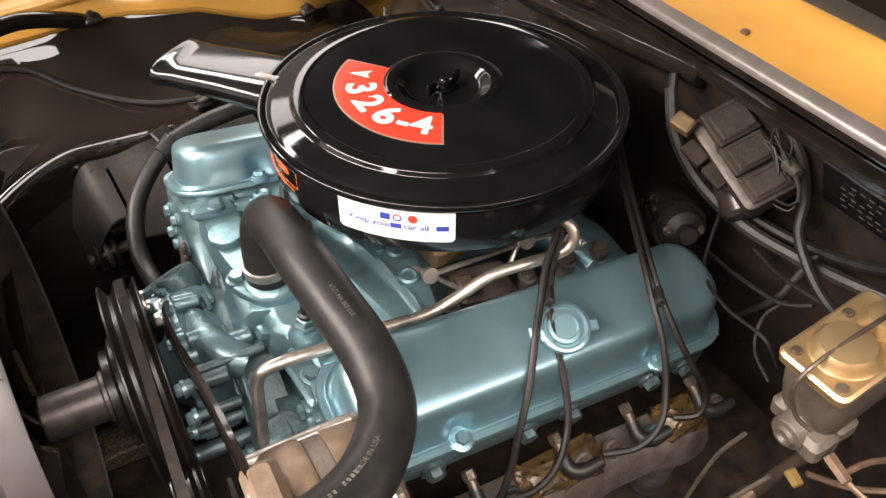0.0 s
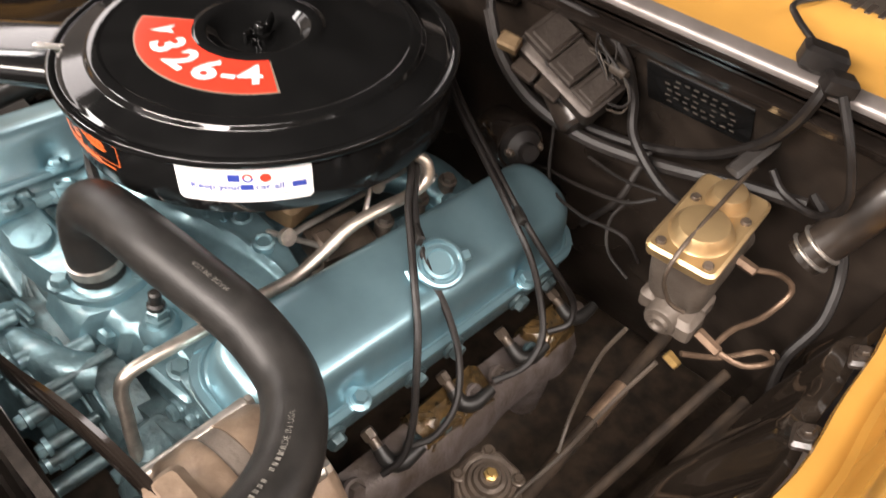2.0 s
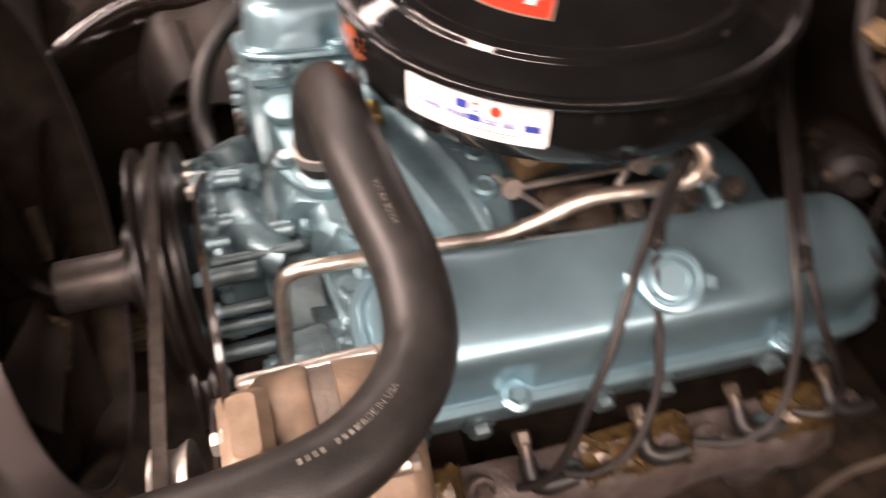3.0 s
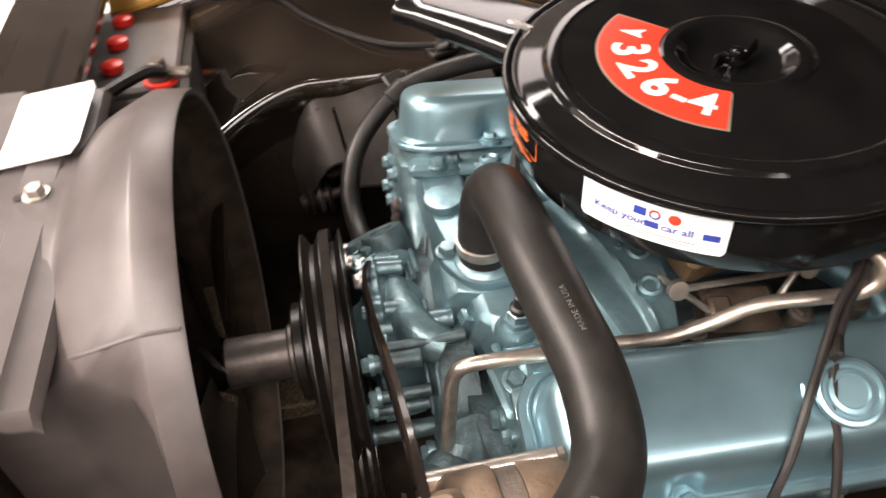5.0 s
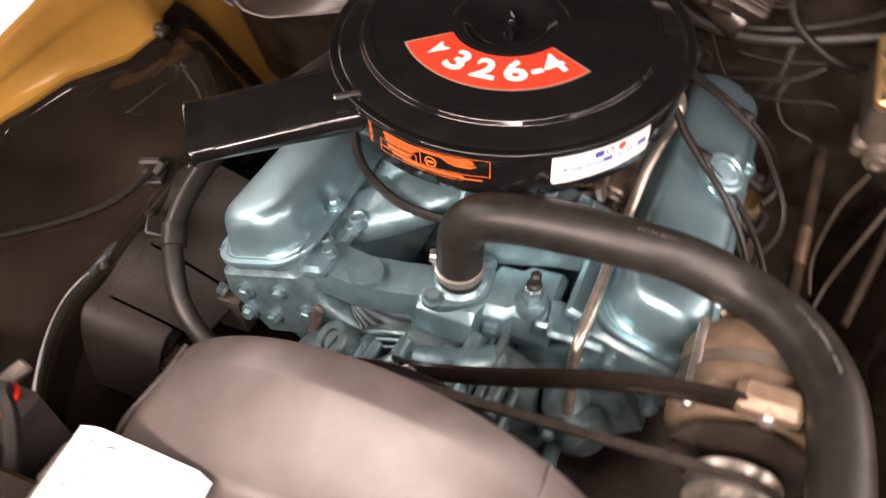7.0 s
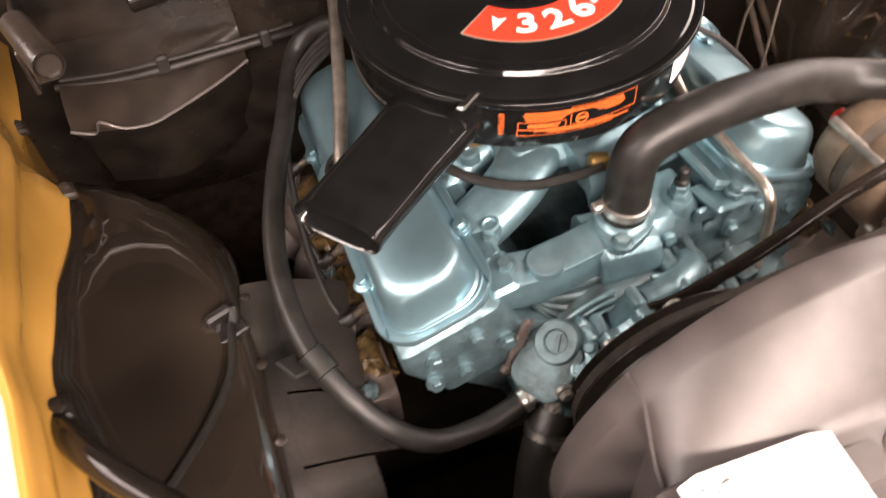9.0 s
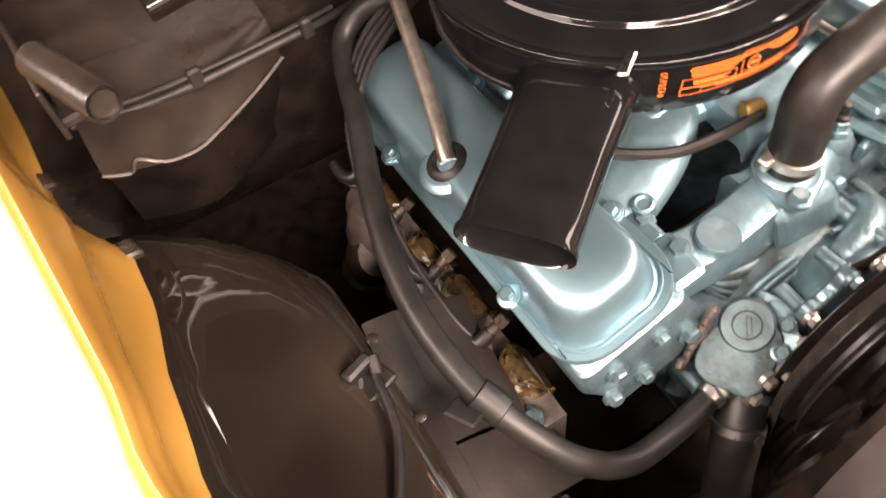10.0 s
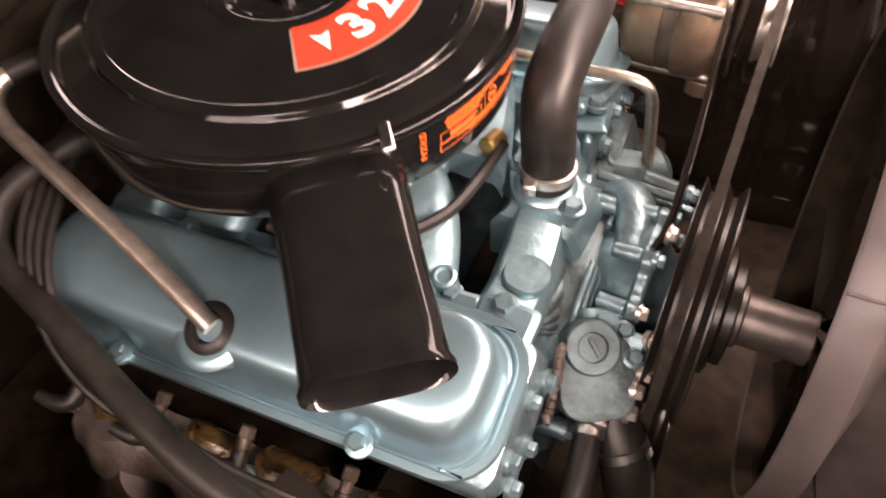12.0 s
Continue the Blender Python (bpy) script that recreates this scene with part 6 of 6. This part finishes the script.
skin(b, [rrect(0.072, 0.146, 0.010, -0.030, 3), rrect(0.078, 0.150, 0.010, -0.004, 3), rrect(0.076, 0.148, 0.010, 0.004, 3), rrect(0.066, 0.138, 0.010, 0.007, 3)], m=WM)
gh = part("gear_housing", b, WMETAL, wm, "grimy dark gear housing")
for at, size, rx in (((0.004, 0.042, 0.0155), (0.058, 0.054, 0.020), 0), ((0.006, 0.040, 0.0275), (0.048, 0.042, 0.005), 0), ((0.002, -0.006, 0.0125), (0.060, 0.044, 0.014), 0), ((0.004, -0.008, 0.0210), (0.048, 0.034, 0.004), 0), ((0.000, -0.050, 0.0095), (0.056, 0.040, 0.008), 0), ((0.000, -0.052, 0.0150), (0.044, 0.028, 0.004), 0)):
    b = bmesh.new()
    box(b, at, size, rx, 0, 0, 0.0025, m=WM)
    part("cover_plate", b, WMETAL, gh)
for x in (-0.050, -0.044):
    b = bmesh.new()
    box(b, (x, 0.036 if x < -0.047 else -0.006, -0.006), (0.022, 0.036, 0.016), 0, 0, 8, 0.003, m=WM)
    part("plug_block", b, DUSTBLACK, gh)
b = bmesh.new()
rod(b, WM @ Vector((0.0, 0.05, -0.045)), WM @ Vector((-0.03, -0.06, -0.055)), 0.024, 0.024, 24, 0.005)
part("motor_can", b, DUSTBLACK, wm, "black motor can")
b = bmesh.new()
box(b, (-0.045, 0.075, 0.012), (0.022, 0.03, 0.02), rz=20, bev=0.003, m=WM)
part("terminal_block", b, BROWN, wm, "yellowed terminal block")
b = bmesh.new()
rod(b, WM @ Vector((0.03, -0.045, 0.025)), WM @ Vector((0.03, -0.07, 0.035)), 0.007, 0.006, 16)
part("pump_nozzle", b, GREYWIRE, wm)
b = bmesh.new()
rod(b, (0.262, -0.118, 0.929), (0.235, 0.42, 0.875), 0.016, 0.016, 20, 0.003)
solo("drain_tube", b, BODYBLACK, (0.25, 0.15, 0.90), "black tube along the firewall below the cowl", "tube")
b = bmesh.new()
box(b, (0.281, -0.345, 0.888), (0.003, 0.122, 0.060), 0, -24, 0, 0.001)
plate = solo("data_plate", b, CAN, (0.281, -0.345, 0.888), "black embossed data plate on the firewall", "plate")
b = bmesh.new()
for k in range(5):
    for j in range(8):
        if (k * 3 + j * 5) % 7:
            box(b, (0.2725 + 0.0037 * k, -0.385 + 0.0105 * j + 0.002 * (k % 2), 0.904 - 0.0083 * k), (0.001, 0.006, 0.0022), 0, -24, 0, 0.0003)
tagged(part("embossed_bar", b, GREYWIRE, plate, "worn embossed marks"), kind="stuff")
b = bmesh.new()
hexbolt(b, (0.268, -0.122, 0.934), (-1, 0, 0.3), 0.012, 0.006)
solo("cowl_bolt", b, CLAMP, (0.268, -0.122, 0.934), "bright bolt on the cowl flange", "bolt")

ic = thing("ignition_coil", (0.215, -0.165, 0.77), "black ignition coil behind the valve cover", "ignition coil")
CM = along((0.236, -0.128, 0.762), (0.196, -0.215, 0.790))
b = bmesh.new()
lathe(b, [(0.030, 0.0), (0.032, 0.004), (0.032, 0.062), (0.029, 0.066), (0.026, 0.066)], CM, 32)
part("coil_can", b, BODYBLACK, ic)
b = bmesh.new()
lathe(b, [(0.026, 0.066), (0.022, 0.076), (0.011, 0.082), (0.010, 0.092), (0.007, 0.092)], CM, 28)
part("coil_tower", b, WIRE, ic, "black moulded tower")
for sx in (-0.018, 0.018):
    b = bmesh.new()
    rod(b, CM @ Vector((sx, 0, 0.068)), CM @ Vector((sx, 0, 0.084)), 0.0035, 0.0035, 10)
    hexbolt(b, CM @ Vector((sx, 0, 0.076)), CM.to_3x3() @ Vector((0, 0, 1)), 0.008, 0.004)
    part("coil_terminal", b, GREASE, ic, "tarnished threaded terminal")
HARN = "dark wiring harness along the firewall"
wire("wiring_harness", [(0.240, -0.095, 0.925), (0.232, -0.115, 0.885), (0.243, -0.155, 0.832), (0.258, -0.205, 0.812), (0.278, -0.262, 0.802), (0.285, -0.32, 0.812), (0.275, -0.38, 0.845), (0.262, -0.425, 0.890), (0.250, -0.448, 0.930), (0.248, -0.458, 0.965), (0.258, -0.458, 0.984)], 0.0058, WIRE, HARN, "wiring harness")
wire("wiring_harness", [(0.235, -0.10, 0.91), (0.226, -0.13, 0.868), (0.234, -0.172, 0.828), (0.250, -0.232, 0.803), (0.268, -0.295, 0.797), (0.270, -0.36, 0.812), (0.278, -0.42, 0.825), (0.29, -0.48, 0.83)], 0.0075, OLDRUB, HARN, "wiring harness")
wire("wiring_harness", [(0.26, -0.115, 0.935), (0.262, -0.17, 0.94), (0.26, -0.22, 0.937), (0.262, -0.26, 0.915), (0.268, -0.28, 0.87), (0.255, -0.30, 0.83), (0.25, -0.36, 0.79), (0.28, -0.42, 0.77)], 0.0055, WIRE, HARN, "wiring harness")
random.seed(4)
for k in range(9):
    j = lambda v: random.uniform(-v, v)
    p0 = Vector((0.232 + j(0.008), -0.165 + j(0.03), 0.892 + j(0.02)))
    pts = [p0, p0 + Vector((j(0.012), -0.022 + j(0.012), -0.030 + j(0.012))), p0 + Vector((0.004 + j(0.010), -0.052 + j(0.012), -0.034 + j(0.014))), p0 + Vector((0.014, -0.085 + j(0.018), -0.020 + j(0.018))), p0 + Vector((0.022 + j(0.006), -0.075 + j(0.03), 0.012 + j(0.012))), p0 + Vector((0.024, -0.035 + j(0.02), 0.026 + j(0.008)))]
    wire("loose_wire", pts, random.uniform(0.0010, 0.0017), (WIRE, OLDRUB, WIRE, GREYWIRE)[k % 4], "loose thin wire looped round the wiper motor", "wire", "loose wires")
b = bmesh.new()
box(b, (0.262, -0.445, 0.990), (0.026, 0.040, 0.022), 10, 5, 25, 0.004)
box(b, (0.243, -0.470, 0.984), (0.024, 0.028, 0.018), 10, 5, 35, 0.004)
solo("wire_connector", b, WIRE, (0.255, -0.455, 0.98), "black plastic wire connector on the cowl", "connector")
wire("loose_wire", [(0.268, -0.435, 0.995), (0.285, -0.405, 1.004), (0.315, -0.39, 1.002), (0.36, -0.405, 1.001), (0.42, -0.41, 1.0)], 0.003, WIRE, "black wire lying over the cowl", "wire", "loose wires")
wire("loose_wire", [(0.25, -0.20, 0.80), (0.20, -0.24, 0.765), (0.17, -0.30, 0.775), (0.16, -0.36, 0.79), (0.17, -0.38, 0.76)], 0.0019, WIRE, "black wire behind the valve cover", "wire", "loose wires")
wire("loose_wire", [(0.30, -0.48, 0.84), (0.29, -0.53, 0.80), (0.25, -0.55, 0.75), (0.22, -0.54, 0.70), (0.20, -0.55, 0.64)], 0.006, WIRE, "black cable beside the fender", "wire", "loose wires")
for pts in ([(0.09, -0.42, 0.755), (0.085, -0.405, 0.70), (0.07, -0.40, 0.62), (0.04, -0.41, 0.58)], [(0.085, -0.46, 0.745), (0.06, -0.44, 0.68), (0.03, -0.42, 0.60), (-0.04, -0.41, 0.575), (-0.10, -0.43, 0.57)]):
    wire("loose_wire", pts, 0.0022, GREYWIRE, "thin grey wire hanging below the brake cylinder", "wire", "loose wires")

for pts, r in (
        ([(0.262, -0.138, 0.702), (0.258, -0.190, 0.726), (0.250, -0.244, 0.737), (0.235, -0.316, 0.763), (0.240, -0.350, 0.786)], 0.0024),
        ([(0.275, -0.240, 0.762), (0.262, -0.294, 0.768), (0.250, -0.351, 0.786)], 0.002),
        ([(0.285, -0.310, 0.807), (0.272, -0.305, 0.779), (0.260, -0.297, 0.739), (0.270, -0.254, 0.667)], 0.0042),
        ([(0.250, -0.316, 0.757), (0.235, -0.306, 0.730), (0.215, -0.323, 0.705), (0.200, -0.361, 0.699)], 0.0019),
):
    wire("loose_wire", pts, r, OLDRUB, "dusty loose wire in front of the firewall", "wire", "loose wires")

# ---- low down on the driver's side ----
sg = thing("steering_gear", (-0.035, -0.375, 0.52), "oily cast steering gear with a brass adjuster", "steering gear")
b = bmesh.new()
skin(b, [[(r * math.cos(radians(45 * k + 22)), r * math.sin(radians(45 * k + 22)), z) for k in range(8)] for r, z in ((0.060, -0.04), (0.060, 0.026), (0.055, 0.031))], m=Matrix.Translation((-0.035, -0.375, 0.552)) @ rot(8, -6, 0) @ Matrix.Scale(0.64, 4))
lathe(b, [(0.050, 0.03), (0.047, 0.037), (0.040, 0.036), (0.036, 0.046), (0.030, 0.046), (0.027, 0.055), (0.020, 0.056), (0.017, 0.064)], Matrix.Translation((-0.035, -0.375, 0.552)) @ rot(8, -6, 0) @ Matrix.Scale(0.64, 4), 32)
part("gear_cover", b, GREASE, sg)
b = bmesh.new()
lathe(b, [(0.012, 0.052), (0.012, 0.066), (0.007, 0.068), (0.007, 0.076)], Matrix.Translation((-0.035, -0.375, 0.555)) @ rot(8, -6, 0) @ Matrix.Scale(0.64, 4), 6)
part("adjuster_nut", b, BRASS, sg, "brass adjuster nut")
for a in (40, 130, 220, 310):
    b = bmesh.new()
    hexbolt(b, (-0.035 + 0.032 * math.cos(radians(a)), -0.375 + 0.032 * math.sin(radians(a)), 0.576), (0, 0, 1), 0.010, 0.006)
    part("cover_bolt", b, GREASE, sg)
b = bmesh.new()
rod(b, (-0.02, -0.40, 0.50), (0.34, -0.40, 0.58), 0.0090, 0.0090, 20)
part("steering_shaft", b, BAYBLACK, sg, "oily black steering shaft")
b = bmesh.new()
rod(b, (0.13, -0.40, 0.5335), (0.19, -0.40, 0.547), 0.0102, 0.0102, 20)
part("shaft_coupling", b, COPPER, sg, "coppery worn sleeve on the shaft")
for a, c, r in (((0.02, -0.46, 0.56), (0.20, -0.50, 0.66), 0.006), ((-0.02, -0.49, 0.54), (0.20, -0.53, 0.64), 0.007)):
    b = bmesh.new()
    rod(b, a, c, r, n=10)
    solo("linkage_rod", b, BAYBLACK, a, "dark linkage rod low in the bay", "rod", "linkage rods")

# ---- passenger side splash apron and small things ----
ap = thing("splash_apron", (-0.28, 0.37, 0.64), "dusty black rubber splash apron with torn slots", "splash apron")


def apron(x0, x1, u0, u1, name):
    """One flap of the apron between two stations; u runs down the slope."""
    b = bmesh.new()
    rows = []
    n = max(3, int(abs(x1 - x0) / 0.012))
    for i in range(n + 1):
        x = x0 + (x1 - x0) * i / n
        t = (-0.14 - x) / 0.28
        arch = max(0.0, (t - 0.82) / 0.18) ** 2
        y0 = 0.388 + 0.02 * math.sin(1.9 * t)
        rows.append([(x + 0.016 * u, y0 - 0.115 * u, 0.726 - 0.012 * t - 0.075 * u ** 1.2 - 0.085 * arch * (1 - 0.4 * u) + 0.004 * math.sin(14 * t + 3 * u)) for u in [u0 + (u1 - u0) * k / 8 for k in range(9)]])
    sheet(b, rows, 0.004)
    return part(name, b, APRON, ap)


apron(-0.13, -0.425, 0.0, 0.30, "apron_strip")
apron(-0.13, -0.272, 0.302, 1.0, "apron_flap")
apron(-0.277, -0.352, 0.302, 1.15, "apron_flap")
apron(-0.357, -0.425, 0.302, 0.9, "apron_flap")
for x in (-0.15, -0.24, -0.33):
    b = bmesh.new()
    lathe(b, [(0.006, 0), (0.006, 0.002), (0.003, 0.004)], Matrix.Translation((x, 0.385, 0.724)), 14)
    part("apron_clip", b, DUSTBLACK, ap)
br = thing("harness_bracket", (-0.192, 0.41, 0.735), "black bracket with a cable clip on the apron", "bracket")
b = bmesh.new()
box(b, (-0.192, 0.408, 0.742), (0.04, 0.035, 0.008), 0, 0, 20, 0.002)
box(b, (-0.185, 0.412, 0.752), (0.012, 0.03, 0.016), 0, 0, 20, 0.003)
part("bracket_plate", b, WIRE, br)
b = bmesh.new()
rod(b, (-0.197, 0.40, 0.746), (-0.180, 0.396, 0.754), 0.006, 0.006, 12)
part("clip_bolt", b, WIRE, br)
wire("fender_wire", [(-0.200, 0.402, 0.752), (-0.235, 0.406, 0.7545), (-0.265, 0.414, 0.757), (-0.309, 0.437, 0.765), (-0.362, 0.471, 0.782), (-0.408, 0.496, 0.808), (-0.48, 0.50, 0.822)], 0.0042, WIRE, "black wire clipped to the inner fender", "wire")
wire("side_cable", [(-0.19, 0.415, 0.745), (-0.22, 0.425, 0.735), (-0.28, 0.435, 0.72), (-0.34, 0.455, 0.72), (-0.40, 0.48, 0.74)], 0.005, WIRE, "black cable along the inner fender", "cable")
b = bmesh.new()
tube(b, [(-0.283, 0.558, 0.815), (-0.31, 0.545, 0.838), (-0.38, 0.501, 0.874), (-0.43, 0.462, 0.888), (-0.55, 0.36, 0.915)], 0.012, 14)
solo("fender_brace", b, BODYBLACK, (-0.283, 0.558, 0.81), "black tubular brace from fender to radiator support", "brace")
bat = thing("battery", (-0.60, 0.38, 0.60), "black battery with a red washer under the cable terminal", "battery")
b = bmesh.new()
box(b, (-0.60, 0.395, 0.70), (0.17, 0.23, 0.20), bev=0.008)
box(b, (-0.60, 0.395, 0.805), (0.155, 0.215, 0.014), bev=0.004)
part("battery_case", b, PLASTIC, bat)
b = bmesh.new()
lathe(b, [(0.021, 0), (0.021, 0.004), (0.012, 0.005)], Matrix.Translation((-0.54, 0.300, 0.812)), 24)
part("terminal_washer", b, REDP, bat, "red felt terminal washer")
b = bmesh.new()
lathe(b, [(0.015, 0.004), (0.015, 0.015), (0.010, 0.017), (0.010, 0.026), (0.008, 0.028)], Matrix.Translation((-0.54, 0.300, 0.812)), 24)
box(b, (-0.518, 0.294, 0.823), (0.03, 0.016, 0.010), 0, 0, -15, 0.003)
part("cable_terminal", b, IRON, bat, "grey lead cable terminal")
for y in (0.34, 0.40, 0.46):
    b = bmesh.new()
    lathe(b, [(0.013, 0), (0.013, 0.008), (0.010, 0.010)], Matrix.Translation((-0.60, y, 0.812)), 18)
    part("cell_cap", b, REDP, bat, "red cell cap")
wire("battery_cable", [(-0.54, 0.297, 0.832), (-0.535, 0.282, 0.832), (-0.545, 0.268, 0.843), (-0.562, 0.240, 0.850), (-0.592, 0.212, 0.848), (-0.63, 0.20, 0.83), (-0.665, 0.20, 0.79)], 0.0075, WIRE, "black battery cable arching from the terminal", "cable")
b = bmesh.new()
box(b, (-0.43, 0.17, 0.395), (0.14, 0.13, 0.03), bev=0.003)
solo("gravel_patch", b, GRAVEL, (-0.42, 0.13, 0.40), "patch of wet speckled gravel seen below the fan", "gravel", kind="stuff")

stud = thing("control_arm_stud", (-0.402, 0.30, 0.58), "dark greasy control arm stud with washers and a bracket", "stud")
b = bmesh.new()
rod(b, (-0.415, 0.315, 0.588), (-0.335, 0.325, 0.592), 0.008, 0.008, 14)
part("stud_bolt", b, GREASE, stud)
for x in (-0.402, -0.390, -0.378):
    b = bmesh.new()
    lathe(b, [(0.021, 0), (0.022, 0.003), (0.020, 0.007)], along((x, 0.317, 0.589), (x + 1, 0.40, 0.62)), 24)
    part("washer", b, DUSTBLACK if x != -0.390 else SPACER, stud)
b = bmesh.new()
sheet(b, [[(x, 0.318 + 0.030 * math.cos(radians(a)), 0.603 + 0.036 * math.sin(radians(a))) for a in range(-20, 121, 14)] for x in (-0.372, -0.36, -0.345, -0.335)], 0.004)
part("bracket_hood", b, BODYBLACK, stud, "glossy black curved bracket")
